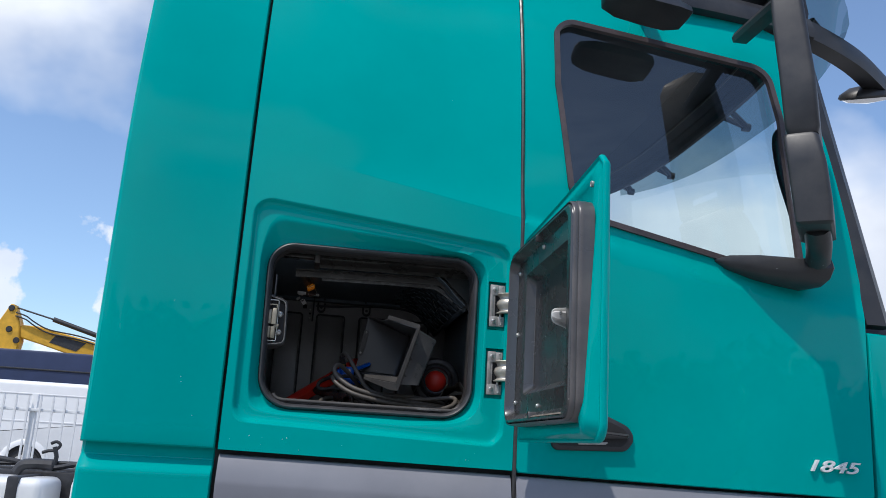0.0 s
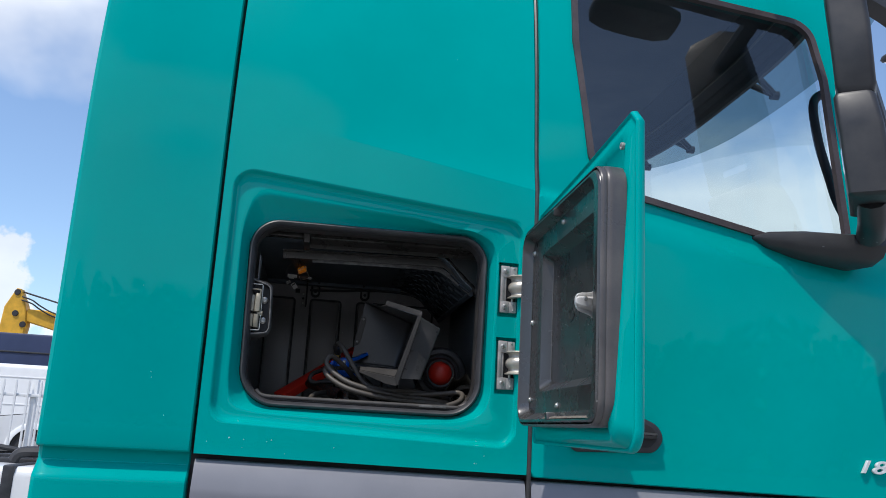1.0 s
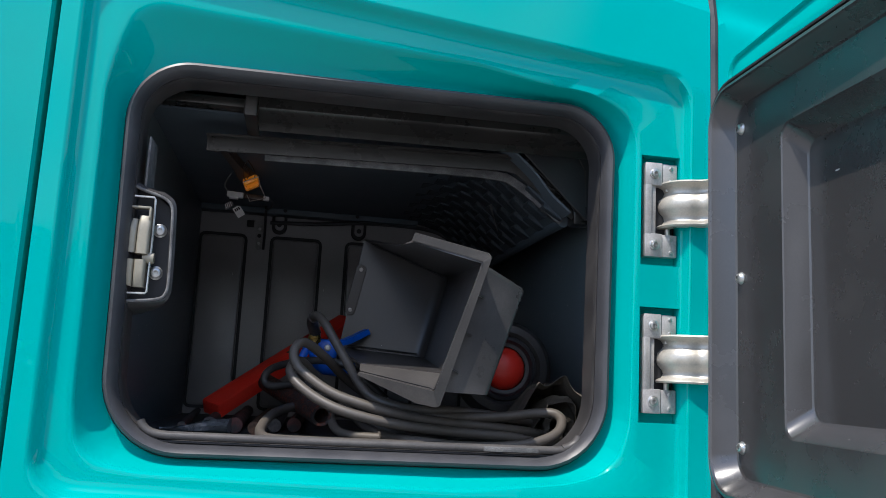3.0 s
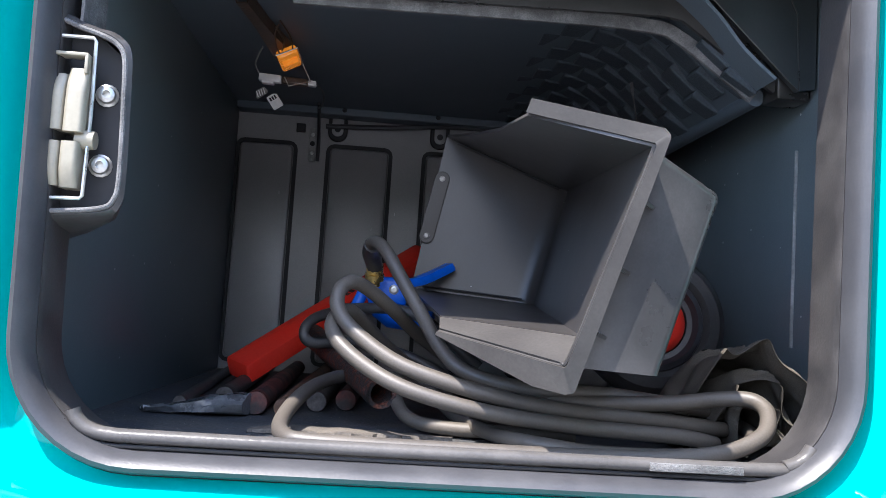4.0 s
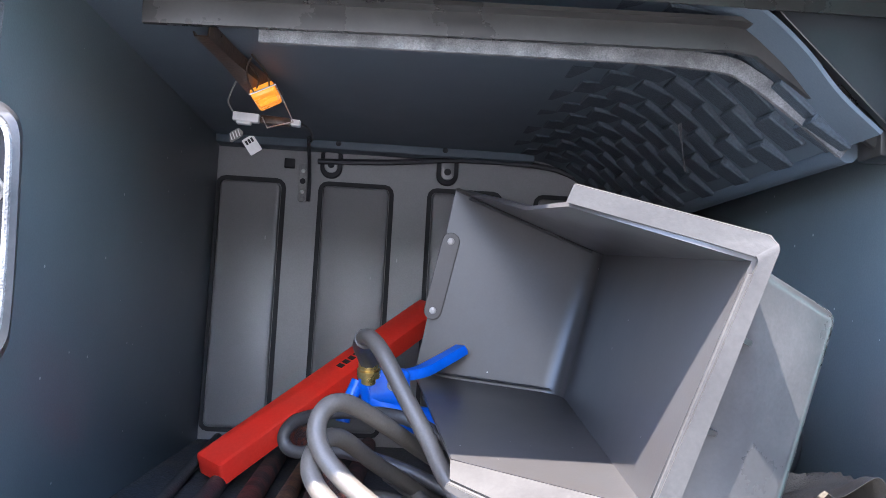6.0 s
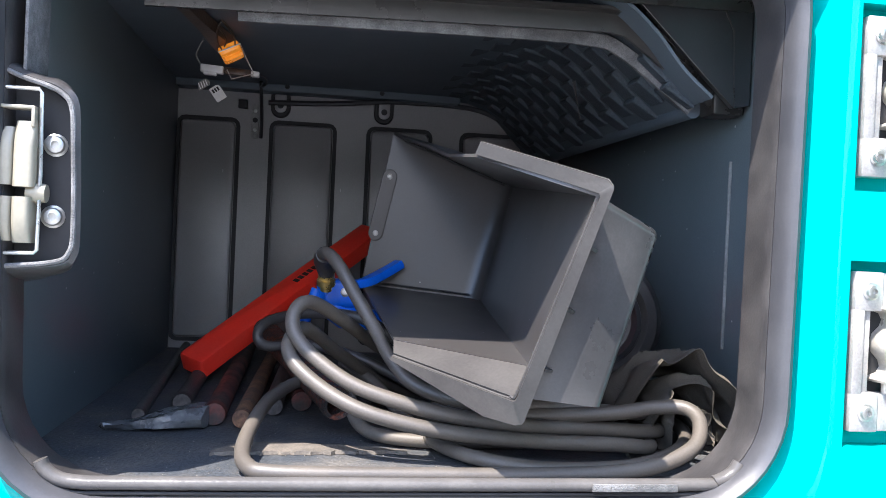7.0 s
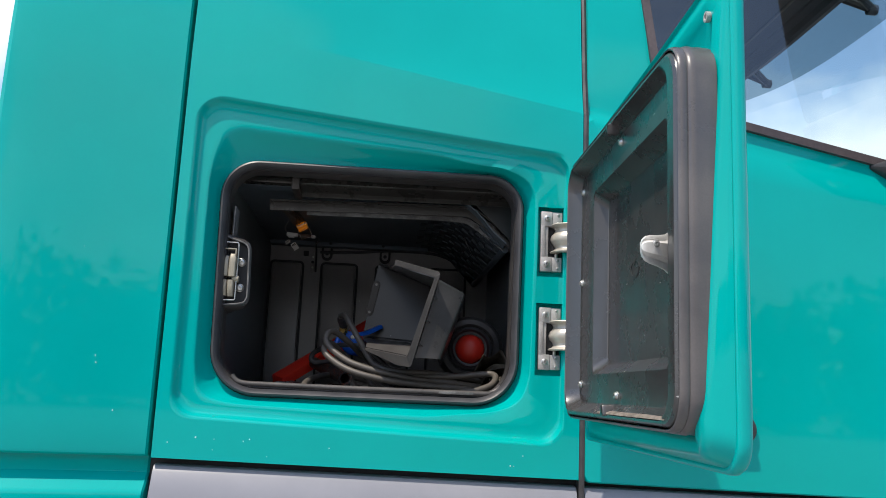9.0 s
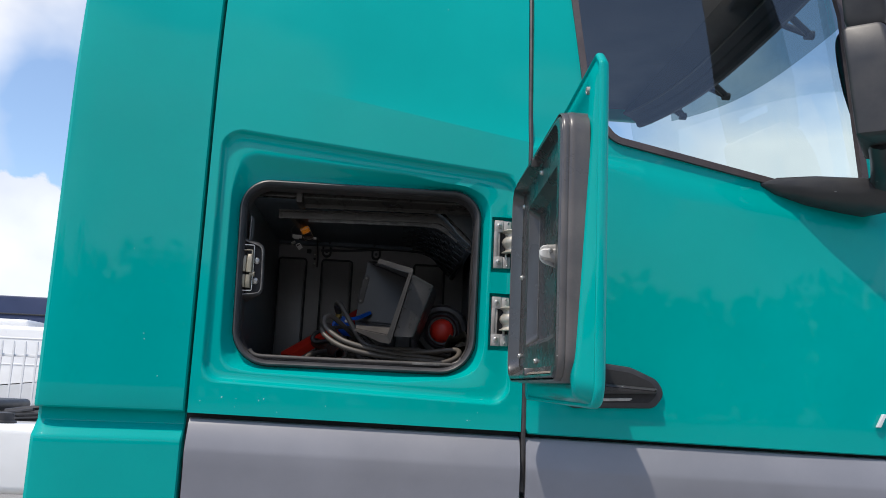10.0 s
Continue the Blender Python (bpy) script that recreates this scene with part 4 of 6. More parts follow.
# ---- hinge plates on the cab ----
def build_hinges():
    for px0, px1, pz0, pz1 in POCKETS:
        x0, x1, z0, z1 = px0 + 0.0065, px1 - 0.0015, pz0 + 0.0105, pz1 - 0.0075
        y = SIDE + 0.0175
        bm = bmesh.new()
        box(bm, (x0, y, z0 + 0.0265), (x0 + 0.008, y + 0.014, z1 - 0.0265), 0.0010)
        hinge = part("hinge", bm, CASTING, truck, "cast grey hinge plate")
        bm = bmesh.new()
        box(bm, (x0 + 0.0075, y + 0.003, z0 + 0.027), (x0 + 0.0145, y + 0.014, z1 - 0.027), 0.0010)
        part("hinge_web", bm, CASTING, hinge)
        for a, b in ((z1 - 0.028, z1), (z0, z0 + 0.028)):
            bm = bmesh.new()
            box(bm, (x0, y, a), (x0 + 0.0215, y + 0.014, b), 0.0012)
            part("hinge_block", bm, CASTING, hinge)
            bm = bmesh.new()
            box(bm, (x0 + 0.0222, y + 0.0015, a + 0.0006), (x1, y + 0.014, b - 0.0006), 0.0010)
            part("hinge_cheek", bm, CASTING, hinge)
        # black sheet paints the shade of the open slot
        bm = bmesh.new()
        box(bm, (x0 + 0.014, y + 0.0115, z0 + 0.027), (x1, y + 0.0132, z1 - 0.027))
        part("slot_shade", bm, SEAM, hinge, "thin black sheet painting the slot's shade behind the arm", smooth=False)
        for a in (z0 + 0.024, z1 - 0.034):
            bm = bmesh.new()
            tube(bm, [(x0 + 0.030, y + 0.005, a), (x0 + 0.030, y + 0.005, a + 0.011)], 0.003, 10)
            part("hinge_pin", bm, ALLOY, hinge)
        for zz in (z0 + 0.014, z1 - 0.014):
            bm = bmesh.new()
            bolt(bm, (x0 + 0.0115, y, zz), (0, -1, 0), 0.0052, 0.0045)
            part("hinge_bolt", bm, ZINC, hinge)
            for dz in (-0.008, 0.008):
                bm = bmesh.new()
                bolt(bm, (x0 + 0.0325, y + 0.0015, zz + dz), (0, -1, 0), 0.0021, 0.0018)
                part("rivet", bm, ZINC, hinge)


build_hinges()


# ---- locker: seal, liner, fittings ----
def build_locker():
    loop = [Vector((p[0], 2.089, p[1])) for p in rounded(SEAL, SEAL_R, 10)]
    bm = bmesh.new()
    sweep(bm, loop, [(0.001, -0.045), (0.001, -0.002), (-0.0005, -0.004), (-0.0010, 0.004), (-0.0030, 0.0090), (-0.0060, 0.0105), (-0.0090, 0.0080), (-0.0120, 0.0030), (-0.0140, -0.003), (-0.0150, -0.012), (-0.0150, -0.045)], closed=True, up=(0, -1, 0))
    locker = part("locker_seal", bm, SEAL_RUBBER, truck, "grey rubber seal round the locker opening")
    bm = bmesh.new()
    sweep(bm, loop, [(-0.0135, -0.045), (-0.0135, -0.012), (-0.0140, -0.008), (-0.0152, -0.007), (-0.0162, -0.010), (-0.0166, -0.016), (-0.0166, -0.045)], closed=True, up=(0, -1, 0))
    part("seal_flange", bm, RUBBER, locker, "dark inner flange of the seal")
    x0, x1, y0, y1, z0, z1 = -0.086, 0.516, 2.126, 2.845, 1.566, 2.06
    t = 0.015
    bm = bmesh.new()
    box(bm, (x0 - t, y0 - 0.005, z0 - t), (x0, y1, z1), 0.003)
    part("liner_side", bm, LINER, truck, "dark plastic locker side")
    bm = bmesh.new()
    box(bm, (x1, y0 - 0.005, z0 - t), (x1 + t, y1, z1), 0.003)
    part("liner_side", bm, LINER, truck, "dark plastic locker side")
    bm = bmesh.new()
    box(bm, (x1 - 0.003, 2.254, 1.657), (x1, 2.2556, 1.833), 0.0005)
    part("wall_rib", bm, LABEL_GREY, truck, "thin pale rib on the locker side")
    bm = bmesh.new()
    box(bm, (x0, y0 - 0.005, z0 - t), (x1, y1, z0))
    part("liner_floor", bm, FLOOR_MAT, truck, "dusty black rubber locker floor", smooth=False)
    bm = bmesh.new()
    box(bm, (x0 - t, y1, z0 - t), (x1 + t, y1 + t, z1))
    back = part("liner_back", bm, BACK_LINER, truck, "plastic back wall with pressed panels, painted paler for its sheen", smooth=False)
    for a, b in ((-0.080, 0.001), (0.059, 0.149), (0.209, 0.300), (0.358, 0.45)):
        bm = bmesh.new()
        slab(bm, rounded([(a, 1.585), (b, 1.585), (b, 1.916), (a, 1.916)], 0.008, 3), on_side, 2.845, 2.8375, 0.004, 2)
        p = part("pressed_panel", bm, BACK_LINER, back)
        # black strip round the panel paints the shade of a groove
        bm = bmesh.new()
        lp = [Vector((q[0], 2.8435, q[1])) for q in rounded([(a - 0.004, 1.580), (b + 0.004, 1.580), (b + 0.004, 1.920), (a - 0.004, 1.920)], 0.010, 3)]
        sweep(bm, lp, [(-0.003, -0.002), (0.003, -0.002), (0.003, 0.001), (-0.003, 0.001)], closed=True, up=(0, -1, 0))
        part("groove_shade", bm, SEAM, p)
    for x in (0.068, 0.228):
        bm = bmesh.new()
        slab(bm, rounded([(x - 0.015, 1.927), (x + 0.015, 1.927), (x + 0.015, 1.962), (x - 0.015, 1.962)], [0.0145, 0.0145, 0.003, 0.003], 6), on_side, 2.845, 2.836, 0.002, 2)
        eye = part("lashing_eye", bm, SEAM, back, "black lashing eye")
        bm = bmesh.new()
        slab(bm, rounded([(x - 0.009, 1.934), (x + 0.009, 1.934), (x + 0.009, 1.962), (x - 0.009, 1.962)], [0.0085, 0.0085, 0.002, 0.002], 6), on_side, 2.837, 2.8345, 0.001, 2)
        part("eye_centre", bm, BACK_LINER, eye)
        # black disc paints the shade inside the eye
        bm = bmesh.new()
        lathe(bm, [(0.0048, 0.0), (0.0048, 0.0012), (0.0, 0.0012)], Matrix.LocRotScale((x, 2.8345, 1.945), Euler((radians(90), 0, 0)), None), 14)
        part("eye_hole_shade", bm, SEAM, eye)
    bm = bmesh.new()
    box(bm, (x0, 2.812, 1.9625), (0.345, y1, 1.978), 0.003)
    ledge = part("back_ledge", bm, CEILING, truck, "dark ledge over the back wall")
    for x in (0.078, 0.222):
        bm = bmesh.new()
        bolt(bm, (x, 2.8115, 1.9705), (0, -1, 0), 0.0030, 0.002)
        part("ledge_clip", bm, SEAM, ledge)

    # moulded underside of the bunk: flat, then curved down at the door side, with shingled pads
    bm = bmesh.new()
    box(bm, (x0 - t, 2.10, 2.062), (x1 + t, y1 + t, 2.075))
    part("bunk_board", bm, LINER, truck, "dark board under the bunk", smooth=False)
    vault = spline([(x0 - 0.01, 1.9765), (0.10, 1.9765), (0.26, 1.9765), (0.345, 1.9745), (0.388, 1.963), (0.420, 1.938), (0.446, 1.908), (0.474, 1.884)], 6)
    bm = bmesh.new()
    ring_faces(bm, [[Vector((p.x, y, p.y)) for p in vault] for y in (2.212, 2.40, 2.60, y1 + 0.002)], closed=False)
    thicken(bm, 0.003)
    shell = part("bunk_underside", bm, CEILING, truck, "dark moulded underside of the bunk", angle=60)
    run = [0.0]
    for p, q in zip(vault, vault[1:]):
        run.append(run[-1] + (q - p).length)
    pad_rnd = random.Random(11)
    bm = bmesh.new()
    for j in range(14):
        y = 2.262 + j * 0.0405
        for i in range(13):
            d = run[-1] - 0.016 - i * 0.0335 - (0.016 if j % 2 else 0.0)
            k = max(n for n in range(len(run) - 1) if run[n] <= d)
            p = vault[k].lerp(vault[k + 1], (d - run[k]) / (run[k + 1] - run[k]))
            if p.x < 0.12:
                continue
            fade = smooth(0.27, 0.43, p.x)
            turn = math.atan2(vault[k].y - vault[k + 1].y, vault[k + 1].x - vault[k].x)
            m = Matrix.Translation((p.x, y, p.y)) @ Matrix.Rotation(turn - radians(0.6 + 8 * fade + pad_rnd.uniform(-0.6, 0.6) * (1 + fade)), 4, "Y") @ Matrix.Rotation(radians(3 * fade + pad_rnd.uniform(-0.4, 0.4)), 4, "X")
            w = 0.0200 - 0.0045 * smooth(0.35, 0.42, p.x)
            box(bm, (-0.0170, -w, -0.0014 * smooth(0.10, 0.26, p.x) - 0.0056 * fade), (0.0170, w, 0.006), 0.0012, 1, m)
    pads = part("pad", bm, FOAM, shell, "dark shingled foam pads", smooth=False)
    tagged(pads, kind="stuff")
    # a torn, twisted end of the lining
    bm = bmesh.new()
    rows = []
    for k in range(13):
        f = k / 12
        c = Vector((0.404, 2.402, 1.927)).lerp(Vector((0.431, 2.462, 1.897)), f)
        a = radians(20 + 150 * f)
        w = 0.0042 - 0.0028 * math.sin(math.pi * f) ** 2
        off = Vector((math.cos(a) * 0.5, math.cos(a) * 0.4, math.sin(a))) * w
        rows.append([c - off, c, c + off])
    ring_faces(bm, rows, closed=False)
    thicken(bm, 0.0008)
    part("torn_end", bm, HOOK_STRIP, shell, "twisted torn end of the lining", angle=70)
    # the frame under the bunk, its front bar and slanted end
    bm = bmesh.new()
    prof = [(-0.003, -0.012), (0.002, -0.012), (0.002, 0.005), (0.014, 0.005), (0.014, 0.008), (-0.003, 0.008)]
    pts = [(-0.015, 2.245, 1.943), (0.20, 2.245, 1.949), (0.385, 2.245, 1.953), (0.408, 2.245, 1.949), (0.49, 2.238, 1.888)]
    sweep(bm, pts, prof, up=(0, 0, 1))
    rail = part("bunk_rail", bm, STEEL_RAIL, truck, "dark steel rail under the bunk")
    bm = bmesh.new()
    sweep(bm, spline([(0.06, 2.256, 1.933), (0.25, 2.258, 1.937), (0.37, 2.262, 1.938), (0.41, 2.264, 1.928), (0.476, 2.262, 1.880)], 5), [(-0.002, -0.006), (0.002, -0.006), (0.002, 0.006), (-0.002, 0.006)])
    part("fabric_strip", bm, HOOK_STRIP, rail, "grey hook and loop strip")
    bm = bmesh.new()
    fold = [(2.126, 2.034), (2.146, 2.028), (2.1485, 2.026), (2.149, 2.004), (2.1515, 2.001), (2.176, 1.996), (2.1785, 1.994), (2.179, 1.976), (2.1815, 1.973), (2.206, 1.966), (2.2085, 1.964), (2.209, 1.954)]
    rows = []
    for xa, lift in ((0.052, 0.0), (0.28, 0.003), (0.505, 0.005)):
        rows.append([Vector((xa, y, z + lift)) for y, z in fold])
    ring_faces(bm, rows, closed=False)
    thicken(bm, 0.002)
    part("rail_fold", bm, STEEL_RAIL, rail, "stepped steel sheet of the bunk frame", angle=35)
    bm = bmesh.new()
    box(bm, (-0.075, 2.175, 1.972), (0.036, 2.20, 1.984), 0.002)
    part("rail_stub", bm, STEEL_RAIL, rail, "dark steel stub")
    bm = bmesh.new()
    box(bm, (0.036, 2.15, 1.955), (0.052, 2.24, 2.04), 0.003)
    part("rail_bracket", bm, STEEL_RAIL, rail)
    bm = bmesh.new()
    tube(bm, [(0.478, 2.262, 1.8805), (0.478, 2.45, 1.8815), (0.478, 2.842, 1.8830)], 0.0085, 10)
    part("edge_roll", bm, CEILING, rail, "dark padded roll")
    bm = bmesh.new()
    slab(bm, [(0.398, 1.972), (0.497, 1.877), (0.5135, 1.880), (0.5135, 2.06), (0.398, 2.06)], on_side, 2.228, 2.2225, 0.0006, 1)
    gusset = part("gusset_plate", bm, GUSSET, rail, "dark folded gusset plate at the bunk corner", angle=30)
    for pa, pb in (((0.400, 1.9705), (0.498, 1.8765)), ((0.4985, 1.8775), (0.4955, 1.945)), ((0.4955, 1.945), (0.468, 2.0))):
        bm = bmesh.new()
        tube(bm, [(pa[0], 2.2220, pa[1]), (pb[0], 2.2220, pb[1])], 0.0008, 6)
        part("fold_edge", bm, STEEL_RAIL, gusset, "bright worn fold line")
    bm = bmesh.new()
    box(bm, (0.484, 2.232, 1.872), (0.514, 2.262, 1.902), 0.003)
    part("strut_bracket", bm, STEEL_RAIL, rail)
    # rolled sill lip over the seal; a dark tube paints the gap's shade under it
    run = [(-0.037, 1.591), (-0.034, 1.585), (-0.026, 1.579), (-0.012, 1.5762), (0.02, 1.5757), (0.2, 1.5752), (0.41, 1.5757), (0.433, 1.578), (0.446, 1.584), (0.452, 1.592)]
    pts = spline([(x, 2.0965, z) for x, z in run], 6)
    bm = bmesh.new()
    sweep(bm, pts, [(0.0058 * math.cos(a), 0.0046 * math.sin(a)) for a in [k * math.pi / 7 for k in range(14)]], up=(0, 0, 1))
    part("sill_lip", bm, SILL, truck, "worn silver grey sill lip")
    bm = bmesh.new()
    tube(bm, [p + Vector((-0.0045 * max(0.0, min(1.0, (0.0 - p.x) / 0.03)), -0.0025, -0.0062)) for p in pts], 0.0013, 6)
    part("sill_gap_shade", bm, SEAM, truck, "thin black line painting the shade under the sill lip")
    # pale label on the sill
    bm = bmesh.new()
    box(bm, (0.338, 2.0892, 1.5722), (0.402, 2.0908, 1.5778), 0.0005)
    part("sill_label", bm, HOOK_STRIP, truck, "pale worn label on the seal")
    # latch in the jamb: a moulded housing with a raised rim, jaws and wire guard
    xl = -0.086
    rim = [(-0.072, 1.846), (-0.058, 1.8405), (-0.046, 1.837), (-0.035, 1.832), (-0.0285, 1.823), (-0.0265, 1.800), (-0.0245, 1.745), (-0.0265, 1.7275), (-0.036, 1.7205), (-0.070, 1.7165)]
    path = spline([(x, 0, z) for x, z in rim], 5)
    zc = 1.779
    bm = bmesh.new()
    rings = []
    for grow, y, f in ((0.0, 2.112, 0.0), (0.0, 2.1005, 0.0), (0.0025, 2.0995, 0.0), (0.005, 2.102, 0.0), (0.009, 2.115, 0.12), (0.014, 2.140, 0.45), (0.018, 2.162, 0.8), (0.020, 2.175, 1.0)):
        row = []
        for p in path:
            x = p.x + grow * (1 if p.x > -0.045 else 0.2)
            row.append(Vector((x + (xl - 0.002 - x) * f, y, p.z + (p.z - zc) / 0.065 * grow)))
        rings.append(row)
    ring_faces(bm, rings, closed=False)
    thicken(bm, 0.0012)
    latch = part("latch_housing", bm, RUBBER, truck, "black moulded latch housing with a dusty rim", angle=50)
    bm = bmesh.new()
    tube(bm, [Vector((p.x + 0.001, 2.0995, p.z)) for p in path], 0.0017, 8)
    part("housing_rib", bm, HOOK_STRIP, latch, "dusty raised rim")
    # the depth behind the jaws is a flat sheet coloured as shade
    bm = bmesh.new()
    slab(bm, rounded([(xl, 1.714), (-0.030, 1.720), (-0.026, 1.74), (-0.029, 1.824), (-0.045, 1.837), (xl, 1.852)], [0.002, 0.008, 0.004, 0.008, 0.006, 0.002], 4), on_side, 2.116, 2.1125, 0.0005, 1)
    part("recess_shade", bm, SEAM, latch, "flat black sheet painting the shade behind the jaws")
    bm = bmesh.new()
    box(bm, (-0.061, 2.106, 1.846), (-0.0585, 2.150, 1.905), 0.0008)
    part("housing_fin", bm, HOOK_STRIP, latch, "thin upright fin")
    for x0j, x1j, za, zb, dy in ((-0.0705, -0.0612, 1.770, 1.808, 0.0), (-0.0606, -0.0475, 1.769, 1.812, -0.001), (-0.0695, -0.0612, 1.7335, 1.7625, 0.0), (-0.0606, -0.0490, 1.7325, 1.7625, -0.001)):
        bm = bmesh.new()
        rings = []
        up = za > 1.76
        for k in range(9):
            f = k / 8
            taper = (1 - max(0.0, (f - 0.55) / 0.45) ** 2 * 0.55) if up else (1 - max(0.0, (0.6 - f) / 0.6) ** 2 * 0.45)
            z = za + (zb - za) * f
            cx, hw = (x0j + x1j) / 2, (x1j - x0j) / 2
            o = rounded([(cx - hw, -0.009 * taper), (cx + hw, -0.009 * taper), (cx + hw, 0.010), (cx - hw, 0.010)], [0.0032, 0.0032, 0.001, 0.001], 3)
            rings.append([Vector((p[0], 2.1015 + dy + p[1], z)) for p in o])
        ring_faces(bm, rings, caps=True)
        part("latch_jaw", bm, JAW, latch, "pale alloy latch jaw", angle=50)
    bm = bmesh.new()
    lathe(bm, [(0.0, -0.006), (0.006, -0.006), (0.007, 0.0), (0.006, 0.006), (0.0, 0.006)], Matrix.LocRotScale((-0.0475, 2.102, 1.7655), Euler((0, radians(90), 0)), None), 14)
    part("latch_pawl", bm, JAW, latch, "small alloy pawl")
    bm = bmesh.new()
    tube(bm, [(-0.070, 2.098, 1.8335), (-0.0475, 2.098, 1.8335), (-0.0458, 2.098, 1.831), (-0.0450, 2.099, 1.780), (-0.0452, 2.098, 1.728), (-0.047, 2.098, 1.7262), (-0.068, 2.098, 1.7255)], 0.0013, 7)
    part("latch_wire", bm, ZINC, latch, "bent zinc wire guard")
    bm = bmesh.new()
    box(bm, (-0.070, 2.093, 1.8195), (-0.0485, 2.104, 1.8220), 0.0008)
    box(bm, (-0.0505, 2.093, 1.8080), (-0.0480, 2.104, 1.8215), 0.0008)
    part("latch_stop", bm, JAW, latch, "bent alloy stop")
    for z in (1.7505, 1.7985):
        bm = bmesh.new()
        bolt(bm, (-0.0400, 2.1125, z), (0.15, -1, 0), 0.0062, 0.0065)
        part("latch_screw", bm, ZINC, latch)


GUSSET = material("dark_painted_steel", (0.030, 0.033, 0.034), 0.34, vary=0.1, scale=10, fine=500, bump=0.1, depth=0.0003)
JAW = material("yellowed_alloy", (0.27, 0.245, 0.185), 0.42, metal=0.2, vary=0.06, scale=70, fine=400, bump=0.2, depth=0.0004)
HOOK_STRIP = material("hook_strip", (0.095, 0.093, 0.090), 0.9, vary=0.4, scale=60, fine=900, bump=0.8, depth=0.001)
LABEL_GREY = material("pale_worn_label", (0.19, 0.186, 0.175), 0.6, vary=0.2, scale=60, fine=400, bump=0.1)
SILL = material("worn_sill", (0.078, 0.073, 0.069), 0.36, vary=0.05, scale=25, fine=400, bump=0.3, depth=0.0008, tone=(0.104, 0.097, 0.090))
principled(SILL).inputs["Specular IOR Level"].default_value = 0.25
FLOOR_MAT = material("dusty_floor_mat", (0.036, 0.042, 0.050), 0.7, vary=0.4, scale=18, fine=300, bump=0.7, depth=0.002, tone=(0.105, 0.096, 0.084), ramp=(0.44, 0.74))
build_locker()


# ---- under the cab ----
def build_running_gear():
    bm = bmesh.new()
    for y in (2.75, 3.60):
        box(bm, (-3.6, y, 0.78), (1.5, y + 0.10, 1.02), 0.01)
    part("chassis", bm, BLACK, truck, "black chassis rails")
    for x in (0.95, -2.7):
        for y, w in ((2.14, 0.31), (4.04, 0.31)):
            bm = bmesh.new()
            m = Matrix.LocRotScale((x, y, 0.50), Euler((radians(-90), 0, 0)), None)
            lathe(bm, [(0.28, 0.0), (0.42, 0.0), (0.48, 0.03), (0.50, 0.06), (0.50, w - 0.06), (0.48, w - 0.03), (0.42, w), (0.28, w)], m, 40)
            wheel = part("wheel", bm, TYRE, truck, "black road tyre")
            bm = bmesh.new()
            lathe(bm, [(0.285, 0.01), (0.27, 0.04), (0.16, 0.08), (0.13, 0.02), (0.0, 0.02)], m, 32)
            part("rim", bm, CASTING, wheel, "grey steel rim")


build_running_gear()

def build_chips():
    """Small chips in the paint near the lower edge of the side panel and on the fairing."""
    rnd = random.Random(23)
    verts, faces = [], []
    spots = [(-0.14 + 0.68 * rnd.random(), rnd.choice((1.452, 1.460, 1.470, 1.480))) for _ in range(9)] + [(-0.26, 1.60), (-0.262, 1.612), (-0.30, 1.80), (-0.225, 1.52), (-0.05, 1.478), (0.0, 1.476)]
    for x, z in spots:
        r, n = rnd.uniform(0.0007, 0.0019), 6
        y = (SIDE if x > -0.16 else SIDE + 0.006 - 0.052 * max(0.0, (-0.175 - x) / 0.29)) - 0.0004
        i = len(verts)
        for k in range(n):
            a = 2 * math.pi * k / n
            q = r * rnd.uniform(0.6, 1.2)
            verts.append((x + q * math.cos(a) * 0.7, y, z + q * math.sin(a)))
        verts.append((x, y - 0.0004, z))
        faces += [(i + k, i + (k + 1) % n, i + n) for k in range(n)]
    me = bpy.data.meshes.new("paint_chips")
    me.from_pydata(verts, [], faces)
    me.materials.append(CHIP)
    o = new("paint_chips", me)
    o.parent = truck
    o.matrix_parent_inverse = Matrix.Translation(-PLACE[truck])
    tagged(o, "pale chips in the teal paint", kind="stuff")


CHIP = material("bare_primer", (0.48, 0.60, 0.58), 0.5, vary=0.1, bump=0)
build_chips()

# ---- materials of the loose things ----
BIN = material("grey_moulded_plastic", (0.041, 0.037, 0.035), 0.33, vary=0.08, scale=18, fine=500, bump=0.05, depth=0.0004, rough_vary=0.02, tone=(0.044, 0.042, 0.042), specks=(45.0, 0.03, (0.4, 0.4, 0.38)))
principled(BIN).inputs["Specular IOR Level"].default_value = 0.45
BIN_OUTER = material("dull_grey_plastic", (0.031, 0.031, 0.031), 0.34, vary=0.15, scale=18, fine=500, bump=0.12, depth=0.0004, tone=(0.052, 0.050, 0.049), specks=(45.0, 0.04, (0.5, 0.5, 0.48)))
BIN_RIM = material("dusty_grey_rim", (0.042, 0.039, 0.037), 0.55, vary=0.13, scale=14, fine=400, bump=0.2, depth=0.0006, tone=(0.058, 0.054, 0.050), specks=(70.0, 0.03, (0.16, 0.15, 0.14), (0.3, 1.8, 1.0)))
principled(BIN_RIM).inputs["Specular IOR Level"].default_value = 0.2
HOSE = material("dusty_grey_hose", (0.072, 0.063, 0.054), 0.5, vary=0.14, scale=14, fine=600, bump=0.25, depth=0.0005, tone=(0.098, 0.084, 0.068))
BLUE = material("blue_plastic", (0.006, 0.10, 0.55), 0.38, vary=0.12, scale=30, fine=300, bump=0.1, depth=0.0004)
RED = material("red_plastic", (0.78, 0.03, 0.016), 0.42, vary=0.15, scale=25, fine=300, bump=0.15, depth=0.0004, tone=(0.76, 0.045, 0.025))
